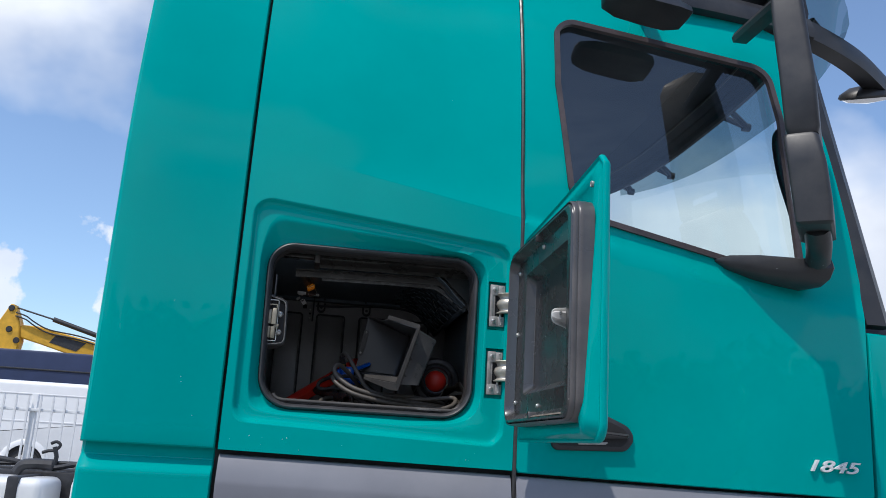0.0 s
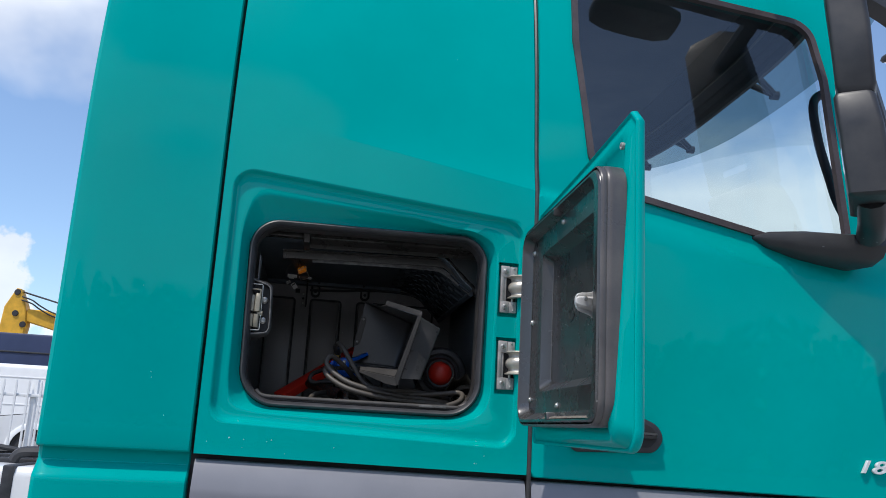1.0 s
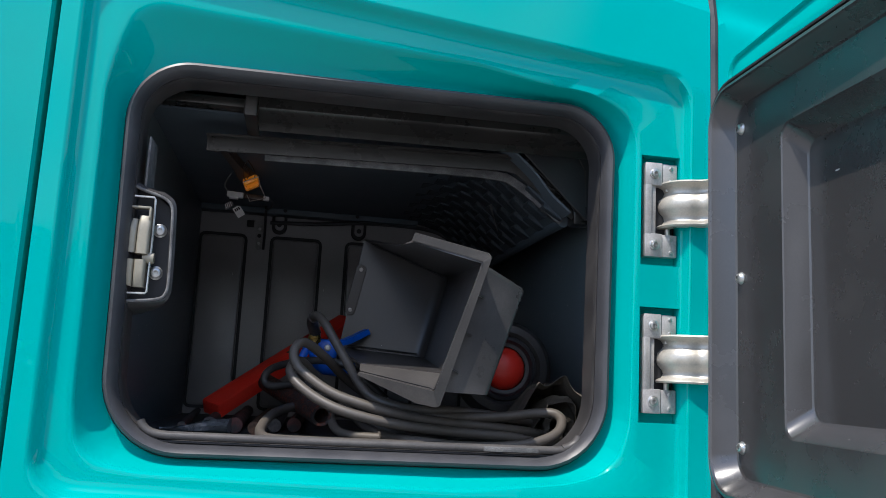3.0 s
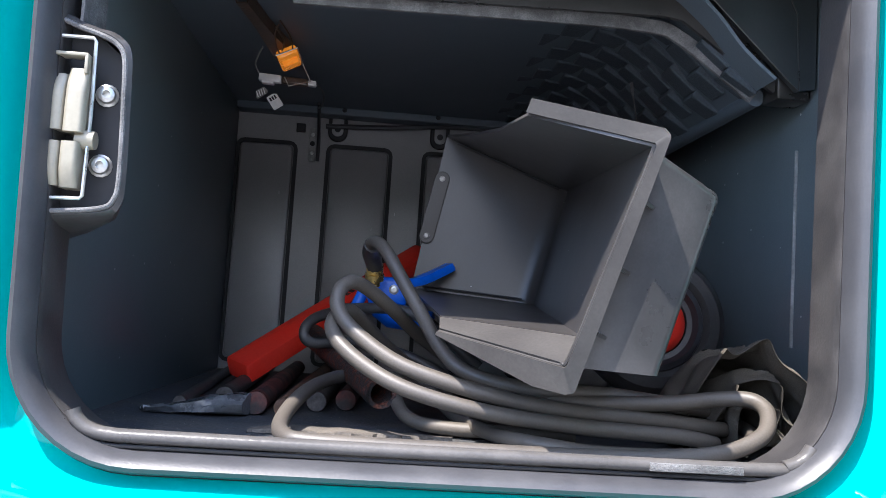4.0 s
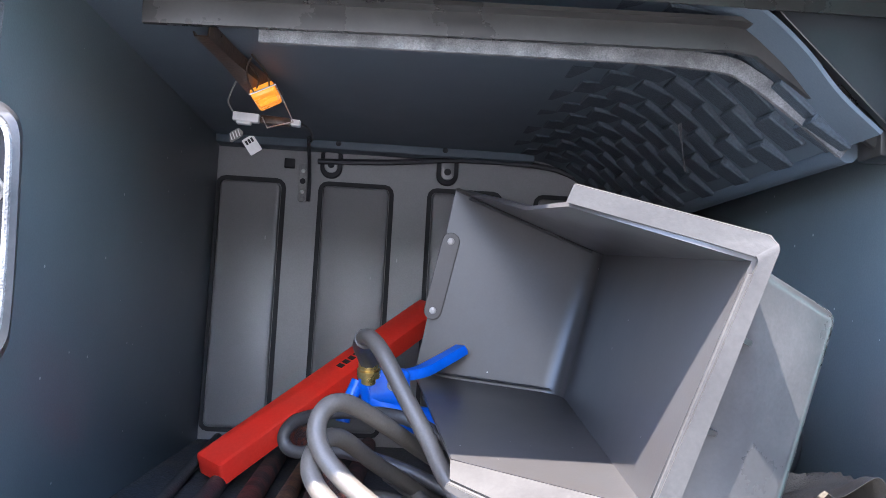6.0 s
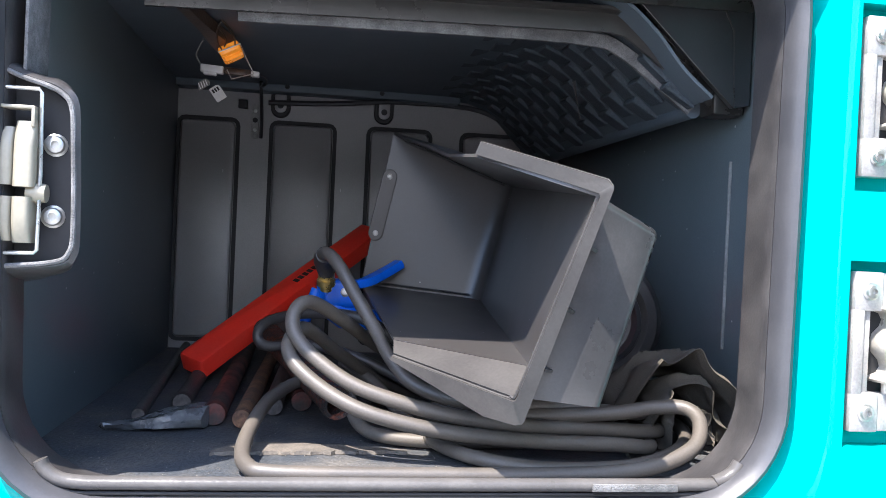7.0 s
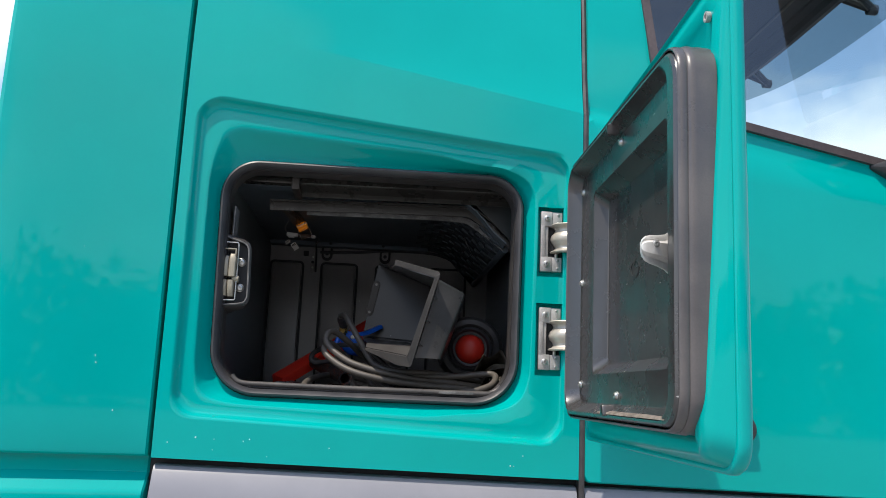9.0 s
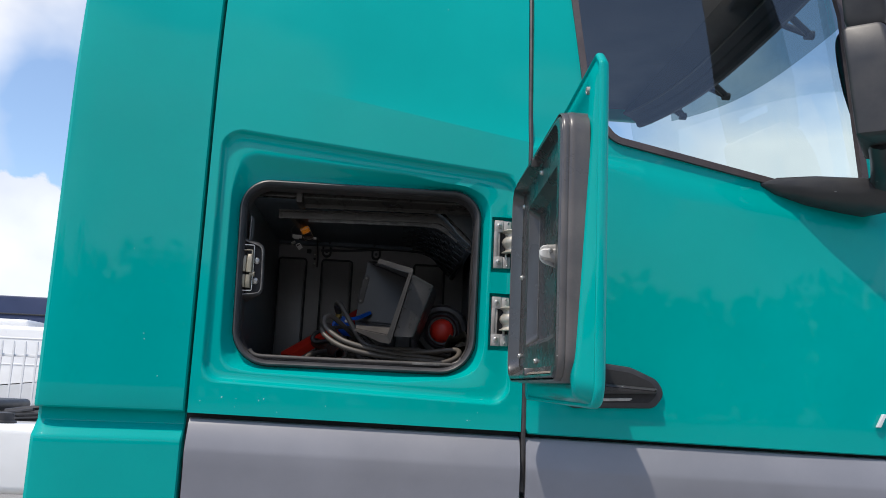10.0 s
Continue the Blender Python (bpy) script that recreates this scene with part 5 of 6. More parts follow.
BRASS = material("brass", (0.62, 0.46, 0.17), 0.3, metal=0.9, vary=0.15, scale=60, fine=400, bump=0.1, depth=0.0003)
RUST = material("rusty_steel", (0.065, 0.034, 0.022), 0.75, vary=0.5, scale=40, fine=300, bump=0.7, depth=0.001, tone=(0.19, 0.10, 0.055))
FLAKED = material("flaking_red_paint", (0.022, 0.020, 0.020), 0.5, vary=0.5, scale=130, fine=500, bump=0.8, depth=0.002, tone=(0.17, 0.050, 0.024), ramp=(0.48, 0.62))
OXIDE = material("worn_red_oxide", (0.10, 0.022, 0.016), 0.6, vary=0.5, scale=30, fine=300, bump=0.5, depth=0.001, tone=(0.030, 0.025, 0.024), ramp=(0.44, 0.58))
BLACKENED = material("blackened_steel", (0.035, 0.033, 0.033), 0.55, vary=0.4, scale=40, fine=300, bump=0.5, depth=0.001, tone=(0.11, 0.10, 0.095), metal=0.3)
CLOTH = material("olive_canvas", (0.068, 0.058, 0.045), 0.9, vary=0.3, scale=30, fine=900, bump=0.7, depth=0.001, tone=(0.096, 0.084, 0.067))
CARD = material("pale_dirt", (0.20, 0.18, 0.15), 0.85, vary=0.25, scale=40, fine=400, bump=0.3, depth=0.0008)
# pale colour that stands in for sunlight on the floor
SUN_PATCH = material("painted_sun_patch", (0.125, 0.108, 0.088), 0.9, vary=0.35, scale=60, fine=500, bump=0.5, depth=0.001, tone=(0.085, 0.074, 0.062))
LABEL_WHITE = material("white_plastic", (0.72, 0.72, 0.70), 0.45, vary=0.08, scale=50, fine=300, bump=0.1)
INK = material("black_ink", (0.02, 0.02, 0.02), 0.6, vary=0.0, bump=0)
SLEEVE = material("smoky_plastic", (0.060, 0.065, 0.072), 0.26, vary=0.3, scale=40, fine=300, bump=0.2, depth=0.0008, tone=(0.13, 0.135, 0.14))
AMBER_BRACKET = material("brown_bracket", (0.045, 0.028, 0.018), 0.35, vary=0.4, scale=40, fine=300, bump=0.2)


# ---- grey bin ----
def build_bin():
    V = Vector
    tl, tr, br, bl = V((0.249, 2.100, 1.818)), V((0.330, 2.048, 1.791)), V((0.285, 2.094, 1.618)), V((0.199, 2.180, 1.651))
    tli, tri, bri, bli = V((0.2465, 2.106, 1.8095)), V((0.3210, 2.052, 1.782)), V((0.2970, 2.118, 1.6545)), V((0.201, 2.192, 1.6625))
    TL, TR, BR, BL = V((0.215, 2.454, 1.866)), V((0.354, 2.453, 1.814)), V((0.317, 2.430, 1.682)), V((0.186, 2.468, 1.692))
    b = thing("storage_bin", (0.28, 2.28, 1.566), "grey moulded plastic bin with a torn open side, lying tilted", "storage bin")

    def faces(name, quads, mat, thick, bevel, label, seg=4, push=None):
        bm = bmesh.new()
        seen = {}
        for q in quads:
            vs = []
            for p in q:
                k = tuple(round(c, 5) for c in p)
                if k not in seen:
                    seen[k] = bm.verts.new(p)
                vs.append(seen[k])
            bm.faces.new(vs)
        bmesh.ops.recalc_face_normals(bm, faces=bm.faces)
        if bevel:
            inner = [e for e in bm.edges if len(e.link_faces) == 2]
            bmesh.ops.bevel(bm, geom=inner, offset=bevel, segments=seg, profile=0.5, affect="EDGES")
        thicken(bm, thick)
        return part(name, bm, mat, b, label, angle=50)
    # the torn edge runs unevenly from the rim to the back
    e1, e2, e3 = tli.lerp(TL, 0.25) + V((0, 0, -0.006)), tli.lerp(TL, 0.55) + V((0.004, 0, -0.004)), tli.lerp(TL, 0.8) + V((-0.002, 0, -0.003))
    def arc(corner, along_wall, along_back, r=0.022, n=6):
        a, c = corner + (along_wall - corner).normalized() * r, corner + (along_back - corner).normalized() * r
        return [a * (1 - f) ** 2 + corner * 2 * f * (1 - f) + c * f * f for f in [k / n for k in range(n + 1)]]
    at, ab = arc(TR, tri, TL), arc(BR, bri, BL)
    quads = [(tli, tri, *at, TL, e3, e2, e1), (tri, bri, ab[0], at[0]), (bri, bli, BL, *ab[::-1]), (TL, at[-1], ab[-1], BL)]
    quads += [(at[k], ab[k], ab[k + 1], at[k + 1]) for k in range(6)]
    pocket = faces("pocket", quads, BIN, 0.0025, 0.0, "")
    # rim: a flange round the mouth and a dusty lip that bends down in front of the floor
    b1, b2, t2 = V((0.200, 2.178, 1.654)), V((0.2785, 2.090, 1.637)), V((0.304, 2.0665, 1.7895))
    kink = V((0.262, 2.108, 1.622))
    tr1, tr2, br1, br2 = tr.lerp(tl, 0.05), tr.lerp(br, 0.02), br.lerp(tr, 0.015), br.lerp(kink, 0.12)
    faces("rim", [(tl, tr1, tr2, tri, t2, tli), (tr2, br1, b2, tri), (br1, br2, kink, bl, b1, b2)], BIN_RIM, 0.0035, 0.0012, "dusty pale rim of the bin")
    faces("lip", [(b2, b1, bli, bri)], BIN_RIM, 0.0025, 0.0, "dusty front lip of the bin")
    faces("lip_cheek", [(tri, b2, bri)], BIN, 0.0020, 0.0, "")
    out_n = (b2 - b1).cross(br - b1).normalized()
    out_n = out_n if out_n.y < 0 else -out_n
    bead = [q + out_n * 0.001 for q in (b1, b1.lerp(b2, 0.5), b1.lerp(b2, 0.93), b2.lerp(b1, 0.03) + (tri - b2) * 0.012, b2.lerp(tri, 0.06), b2.lerp(tri, 0.5), b2.lerp(tri, 0.95))]
    bm = bmesh.new()
    tube(bm, spline(bead, 6), 0.0013, 6)
    part("rim_bead", bm, BIN_RIM, b, "raised bead along the rim")
    o1, o2, o3, o4 = V((0.329, 2.066, 1.780)), V((0.381, 2.092, 1.760)), V((0.337, 2.076, 1.635)), V((0.292, 2.100, 1.636))
    d2, d3 = V((0.405, 2.36, 1.772)), V((0.362, 2.38, 1.632))
    d1 = V((0.355, 2.36, 1.81))
    faces("outer_wall", [(o1, o2, o3, o4), (o2, d2, d3, o3), (o1, d1, d2, o2)], BIN_OUTER, 0.003, 0.006, "smooth outer side of the bin")
    nrm = (o2 - o1).cross(o4 - o1).normalized()
    if nrm.y > 0:
        nrm = -nrm
    for f in (0.22, 0.52, 0.82):
        bm = bmesh.new()
        p = o1.lerp(o4, f)
        a = p + nrm * 0.011
        w = (o2 - o1).normalized()
        vs = [bm.verts.new(q) for q in (p - w * 0.006, p + w * 0.020, a - w * 0.006)]
        bm.faces.new(vs)
        thicken(bm, 0.0025)
        part("gusset", bm, BIN, b, smooth=False)
    # near-black tubes paint the shade along the pocket's creases
    for p, q in ((TL, TR), (BL, BR)):
        bm = bmesh.new()
        d = (q - p).normalized()
        out_y = V((0, -0.0075, 0.006 if p is BL else -0.006))
        tube(bm, [p + d * 0.012 + out_y, q - d * 0.014 + out_y], 0.0011, 6)
        part("crease", bm, SEAM, pocket, "dark line painting the shade in the crease")
    # riveted strap on the back face near its torn edge
    back_n = (TR - TL).cross(BL - TL).normalized()
    if back_n.y > 0:
        back_n = -back_n
    a, c = V((0.2075, 2.452, 1.812)), V((0.1945, 2.458, 1.748))
    ax = (c - a).normalized()
    sd = ax.cross(back_n).normalized()
    bm = bmesh.new()
    outline = rounded([(-0.008, -0.008), (0.008, -0.008), (0.008, 0.073), (-0.008, 0.073)], 0.008, 5)
    base_p = a + back_n * 0.002 + V((0.004, 0, 0.004))
    slab(bm, outline, lambda u, v, h: base_p + sd * u + ax * v + back_n * h, -0.001, 0.0010, 0.0004, 1)
    strap = part("strap_plate", bm, BIN, b, "riveted grey plate", smooth=False)
    for d in (0.0, 0.065):
        bm = bmesh.new()
        bolt(bm, base_p + ax * d + back_n * 0.001, back_n, 0.0026, 0.0015)
        part("rivet", bm, CASTING, strap)


build_bin()


# ---- air hose and blow gun ----
def build_hose():
    bm = bmesh.new()
    run = [
        (0.146, 2.366, 1.712), (0.139, 2.345, 1.724), (0.145, 2.318, 1.730), (0.156, 2.300, 1.720), (0.172, 2.285, 1.694), (0.190, 2.268, 1.665), (0.205, 2.245, 1.640), (0.225, 2.225, 1.622), (0.27, 2.205, 1.612),
        (0.33, 2.20, 1.612), (0.40, 2.21, 1.605), (0.44, 2.25, 1.598), (0.43, 2.32, 1.594), (0.36, 2.37, 1.592), (0.27, 2.37, 1.600), (0.20, 2.335, 1.640), (0.165, 2.285, 1.668), (0.135, 2.250, 1.688), (0.121, 2.236, 1.684),
        (0.119, 2.226, 1.668), (0.133, 2.214, 1.650), (0.165, 2.198, 1.629), (0.200, 2.188, 1.617), (0.25, 2.182, 1.606), (0.31, 2.185, 1.598), (0.38, 2.195, 1.594), (0.435, 2.215, 1.588), (0.455, 2.27, 1.582), (0.42, 2.36, 1.578), (0.33, 2.40, 1.578),
        (0.23, 2.38, 1.59), (0.165, 2.32, 1.632), (0.130, 2.262, 1.664), (0.116, 2.232, 1.656), (0.122, 2.214, 1.640), (0.150, 2.196, 1.620), (0.185, 2.182, 1.606), (0.24, 2.175, 1.595), (0.31, 2.176, 1.588), (0.39, 2.182, 1.584), (0.425, 2.20, 1.578),
        (0.43, 2.25, 1.574), (0.36, 2.30, 1.574), (0.26, 2.29, 1.578), (0.215, 2.32, 1.592), (0.168, 2.362, 1.602), (0.128, 2.345, 1.604), (0.103, 2.300, 1.598), (0.091, 2.24, 1.590), (0.086, 2.18, 1.580), (0.092, 2.146, 1.5745), (0.114, 2.132, 1.5728),
        (0.20, 2.129, 1.5725), (0.31, 2.129, 1.573), (0.39, 2.132, 1.577), (0.436, 2.143, 1.590), (0.453, 2.165, 1.606), (0.448, 2.182, 1.615), (0.425, 2.190, 1.614), (0.38, 2.19, 1.608), (0.30, 2.20, 1.604), (0.24, 2.23, 1.605)]
    tube(bm, spline(run, 7), 0.0062, 12)
    tube(bm, spline([(0.165, 2.365, 1.622), (0.195, 2.335, 1.606), (0.222, 2.285, 1.582), (0.246, 2.205, 1.576), (0.280, 2.160, 1.575), (0.326, 2.146, 1.573), (0.390, 2.152, 1.574), (0.442, 2.184, 1.578), (0.470, 2.23, 1.584), (0.468, 2.28, 1.588)], 7), 0.0060, 12)
    tube(bm, spline([(0.172, 2.30, 1.606), (0.174, 2.272, 1.588), (0.186, 2.252, 1.577), (0.212, 2.237, 1.574), (0.250, 2.228, 1.574), (0.32, 2.23, 1.574)], 7), 0.0058, 12)
    hose = solo("air_hose", bm, HOSE, (0.28, 2.2, 1.566), "long dusty grey rubber air hose in loose coils", "hose")
    bm = bmesh.new()
    tube(bm, spline([(0.265, 2.345, 1.585), (0.19, 2.36, 1.622), (0.13, 2.385, 1.634), (0.088, 2.40, 1.630), (0.078, 2.405, 1.642), (0.092, 2.40, 1.657), (0.135, 2.37, 1.668), (0.19, 2.34, 1.664), (0.25, 2.33, 1.62)], 8), 0.0055, 10)
    solo("black_cable", bm, RUBBER, (0.18, 2.28, 1.566), "black rubber cable looped through the hose", "cable")
    # swaged fitting
    bm = bmesh.new()
    m = Vector((0.02, 0.35, -0.94)).to_track_quat("Z", "Y").to_matrix().to_4x4()
    m.translation = (0.1455, 2.368, 1.712)
    lathe(bm, [(0.0, 0.0), (0.0085, 0.0), (0.0085, 0.008), (0.0075, 0.009), (0.0095, 0.010), (0.0095, 0.016), (0.006, 0.017), (0.006, 0.022), (0, 0.022)], m, 12)
    part("fitting", bm, BRASS, hose, "brass hose fitting")
    bm = bmesh.new()
    tube(bm, spline([(0.1462, 2.370, 1.708), (0.1405, 2.349, 1.722), (0.1425, 2.330, 1.728)], 4), 0.0082, 10)
    part("ferrule", bm, RUBBER, hose, "black end sleeve")


build_hose()


def build_gun():
    g = thing("air_gun", (0.16, 2.41, 1.63), "blue plastic air blow gun with a lever", "air gun")
    bm = bmesh.new()
    rings = []
    for x, z, a, b in ((0.138, 1.700, 0.006, 0.009), (0.142, 1.692, 0.012, 0.012), (0.150, 1.676, 0.015, 0.013), (0.165, 1.664, 0.014, 0.013), (0.185, 1.660, 0.012, 0.012), (0.205, 1.660, 0.010, 0.011), (0.209, 1.660, 0.004, 0.005)):
        rings.append([Vector((x - 0.0 + a * 0.3 * s, 2.405 + b * c, z + a * s)) for c, s in ((math.cos(k * math.pi / 5), math.sin(k * math.pi / 5)) for k in range(10))])
    ring_faces(bm, rings, caps=True)
    part("body", bm, BLUE, g)
    bm = bmesh.new()
    box(bm, (0.143, 2.392, 1.672), (0.180, 2.418, 1.702), 0.006, 3)
    part("head", bm, BLUE, g)
    bm = bmesh.new()
    pts = spline([(0.168, 2.405, 1.695), (0.188, 2.415, 1.699), (0.205, 2.43, 1.707), (0.226, 2.445, 1.719)], 5)
    sweep(bm, pts, [(-0.007, -0.004), (0.007, -0.004), (0.008, 0.0), (0.006, 0.0045), (-0.006, 0.0045), (-0.008, 0.0)])
    part("lever", bm, BLUE, g, "blue squeeze lever")
    bm = bmesh.new()
    tube(bm, [(0.137, 2.405, 1.690), (0.128, 2.402, 1.668), (0.126, 2.400, 1.656)], 0.006, 10)
    part("nozzle", bm, BLUE, g, "short blue nozzle")
    bm = bmesh.new()
    bolt(bm, (0.166, 2.3915, 1.689), (0, -1, 0), 0.004, 0.003)
    part("pivot", bm, ZINC, g)


build_gun()


# ---- red case, pipes, bag ----
def build_red_case():
    a, b = Vector((-0.004, 2.520, 1.590)), Vector((0.213, 2.745, 1.755))
    ax = (b - a).normalized()
    up = (Vector((0, -0.35, 1)) - ax * Vector((0, -0.35, 1)).dot(ax)).normalized()
    sd = ax.cross(up)
    L = (b - a).length
    t = thing("warning_triangle_case", (0.09, 2.55, 1.566), "long red plastic case leaning on the back wall side", "case")
    bm = bmesh.new()
    outline = rounded([(0, -0.019), (L, -0.019), (L, 0.019), (0, 0.019)], 0.004, 3)
    slab(bm, outline, lambda u, v, h: a + ax * u + sd * v + up * h, -0.012, 0.011, 0.004, 2)
    part("body", bm, RED, t)
    for k in range(6):
        bm = bmesh.new()
        u = L * 0.52 + k * 0.009
        slab(bm, [(u, 0.004), (u + 0.006, 0.004), (u + 0.006, 0.012), (u, 0.012)], lambda p, v, h: a + ax * p + sd * (v - 0.008) + up * h, 0.0105, 0.0116)
        part("print_bar", bm, INK, t, smooth=False)
    return t


build_red_case()


def build_pipes():
    specs = (((0.048, 2.312, 1.5770), (0.040, 2.78, 1.578), 0.0105, OXIDE, False, "worn red oxide steel bar on the locker floor"),
             ((0.074, 2.300, 1.5755), (0.080, 2.80, 1.577), 0.0085, RUST, False, "rusty steel bar on the locker floor"),
             ((-0.022, 2.325, 1.5725), (-0.055, 2.82, 1.573), 0.0060, BLACKENED, False, "thin blackened steel bar on the locker floor"),
             ((0.010, 2.370, 1.5755), (-0.005, 2.80, 1.577), 0.0090, BLACKENED, False, "blackened steel bar on the locker floor"),
             ((0.099, 2.360, 1.5760), (0.106, 2.80, 1.577), 0.0095, BLACKENED, False, "blackened steel bar on the locker floor"),
             ((0.160, 2.266, 1.5960), (0.078, 2.52, 1.634), 0.0135, FLAKED, True, "wheel wrench tube with flaking red paint"),
             ((0.126, 2.380, 1.5770), (0.142, 2.78, 1.578), 0.0100, OXIDE, False, "worn red oxide steel bar on the locker floor"))
    for a, b, r, mat, hollow, label in specs:
        a, b = Vector(a), Vector(b)
        bm = bmesh.new()
        m = (b - a).to_track_quat("Z", "Y").to_matrix().to_4x4()
        m.translation = a
        L = (b - a).length
        lathe(bm, ([(r * 0.72, 0.03), (r * 0.74, 0.0)] if hollow else [(0, -0.0015)]) + [(r * 0.97, -0.001), (r * 1.06, 0.004), (r * 1.04, 0.018), (r, 0.022), (r, L * 0.5), (r * 0.98, L), (r * 0.7, L), (0, L)], m, 18)
        solo("steel_tube", bm, mat, a, label, "tube", group="tubes on the locker floor")


build_pipes()


def build_bag():
    """A flat sleeve, squared at one end and pinched at the other, with long wrinkles."""
    rows = []
    for i in range(25):
        f = i / 24
        x = -0.046 + 0.090 * f
        yc = 2.292 + 0.020 * f
        w = 0.006 + 0.019 * smooth(0.0, 0.75, f)
        h = 0.004 + 0.0135 * smooth(0.05, 0.9, f)
        row = []
        for k in range(18):
            a = 2 * math.pi * k / 18
            c, sn = math.cos(a), math.sin(a)
            fold = 0.0018 * math.sin(5 * a + 5 * f) + 0.0014 * noise.noise(Vector((x * 90, a * 2.0, 3.0)))
            row.append(Vector((x + 0.008 * c * (f - 0.5), yc + (w + fold) * abs(c) ** 0.8 * (1 if c > 0 else -1), 1.5668 + h * 0.5 * (1 + abs(sn) ** 0.6 * (1 if sn > 0 else -1)) + (fold if sn > 0 else 0))))
        rows.append(row)
    bm = bmesh.new()
    ring_faces(bm, rows, caps=True)
    solo("plastic_sleeve", bm, SLEEVE, (0.0, 2.30, 1.566), "wrinkled smoky grey plastic sleeve on the locker floor", "sleeve", angle=60)


build_bag()


def build_dirt():
    """Crumbs of dirt over the floor."""
    rnd = random.Random(8)
    verts, faces = [], []
    for k in range(260):
        x, y = rnd.uniform(-0.08, 0.30), 2.14 + 0.45 * rnd.random() ** 1.6
        r = rnd.uniform(0.0003, 0.0008)
        i = len(verts)
        a = rnd.uniform(0, 6.28)
        verts += [(x + r * math.cos(a + q), y + r * math.sin(a + q), 1.5662) for q in (0, 2.1, 4.2)] + [(x, y, 1.5662 + r * 0.9)]
        faces += [(i, i + 1, i + 3), (i + 1, i + 2, i + 3), (i + 2, i, i + 3), (i + 2, i + 1, i)]
    me = bpy.data.meshes.new("floor_dirt")
    me.from_pydata(verts, [], faces)
    me.materials.append(CARD)
    tagged(new("floor_dirt", me), "crumbs of pale dirt on the locker floor", "dirt", kind="stuff")


build_dirt()


def build_strip():
    """A pale ragged sheet near the sill that paints a patch of sun on the floor."""
    rnd = random.Random(41)
    bm = bmesh.new()
    rows = [[], [], [], []]
    for i in range(49):
        f = i / 48
        x = 0.058 + 0.160 * f
        far = 2.212 + 0.030 * min(1.0, f / 0.16) * (1 - 0.80 * f ** 2.2) + rnd.uniform(-0.0008, 0.0008)
        near = 2.204 + 0.010 * f + rnd.uniform(-0.0028, 0.0022)
        near = min(near, far - 0.001)
        lift = 0.0012 * math.sin(f * 17) ** 2
        for row, y, z in zip(rows, (near, near + 0.001, far - 0.001, far), (1.5664, 1.5685 + lift, 1.5690 + lift * 0.5, 1.5664)):
            row.append(Vector((x, y, z)))
    ring_faces(bm, rows, closed=False)
    solo("sun_patch_strip", bm, SUN_PATCH, (0.13, 2.22, 1.566), "pale ragged sheet on the dusty floor, painted as a sunlit patch", "scrap")


build_strip()


def build_cloth():
    cloth = thing("canvas_cloth", (0.44, 2.26, 1.566), "crumpled olive canvas cloth in the locker corner", "cloth")
    # three nested folds, the outer one thrown over the others
    for name, sx, sz, ya, yb, off in (("outer_fold", 1.0, 1.0, 2.206, 2.315, 0.0), ("inner_fold", 0.70, 0.74, 2.216, 2.30, 0.010), ("tucked_fold", 0.42, 0.46, 2.212, 2.29, 0.014)):
        arch = spline([(0.408, 0.0), (0.414, 0.040), (0.424, 0.072), (0.445, 0.091), (0.470, 0.090), (0.492, 0.066), (0.508, 0.040), (0.511, 0.012)], 7)
        bm = bmesh.new()
        rows = []
        m = 26
        for j in range(m + 1):
            v = j / m
            row = []
            for i, p in enumerate(arch):
                u = i / (len(arch) - 1)
                q = Vector((u * 3.0 + off * 90, v * 2.4, sx * 4))
                crease = 1 - abs(math.sin(u * 9.0 + v * 3.2 + 2.0 * noise.noise(q)))
                x = 0.445 + off + (p.x - 0.445) * sx + 0.010 * noise.noise(q * 1.7)
                z = 1.569 + p.y * sz * (1 - 0.30 * v * v) * (0.86 + 0.17 * crease) + 0.006 * noise.noise(q * 2.6)
                y = ya + (yb - ya) * v + 0.016 * noise.noise(q + Vector((7, 3, 0))) - 0.012 * crease
                row.append(Vector((min(0.513, x), y, max(1.5685, z))))
            rows.append(row)
        ring_faces(bm, rows, closed=False)
        thicken(bm, 0.0004)
        part(name, bm, CLOTH, cloth, angle=80)


build_cloth()


def build_wheel():
    c = Vector((0.421, 2.352, 1.672))
    d = Vector((-0.05, -1, 0.06)).normalized()
    m = d.to_track_quat("Z", "Y").to_matrix().to_4x4()
    m.translation = c
    w = thing("trolley_wheel", (0.43, 2.32, 1.62), "small black rubber wheel with a red hub cap", "wheel")
    bm = bmesh.new()
    lathe(bm, [(0.040, -0.012), (0.046, 0.010), (0.053, 0.016), (0.063, 0.014), (0.071, 0.004), (0.073, -0.008), (0.067, -0.020), (0.045, -0.024)], m, 40)
    part("tyre", bm, RUBBER, w)
    bm = bmesh.new()
    lathe(bm, [(0.049, 0.008), (0.046, 0.015), (0.041, 0.017), (0.037, 0.011), (0.032, 0.010)], m, 36)
    part("rim", bm, BLACK, w, "black plastic rim")
    bm = bmesh.new()
    lathe(bm, [(0.0, 0.024), (0.012, 0.0235), (0.022, 0.020), (0.029, 0.013), (0.032, 0.004), (0.032, -0.01)], m, 32)
    part("hub_cap", bm, RED, w, "domed red hub cap")


build_wheel()


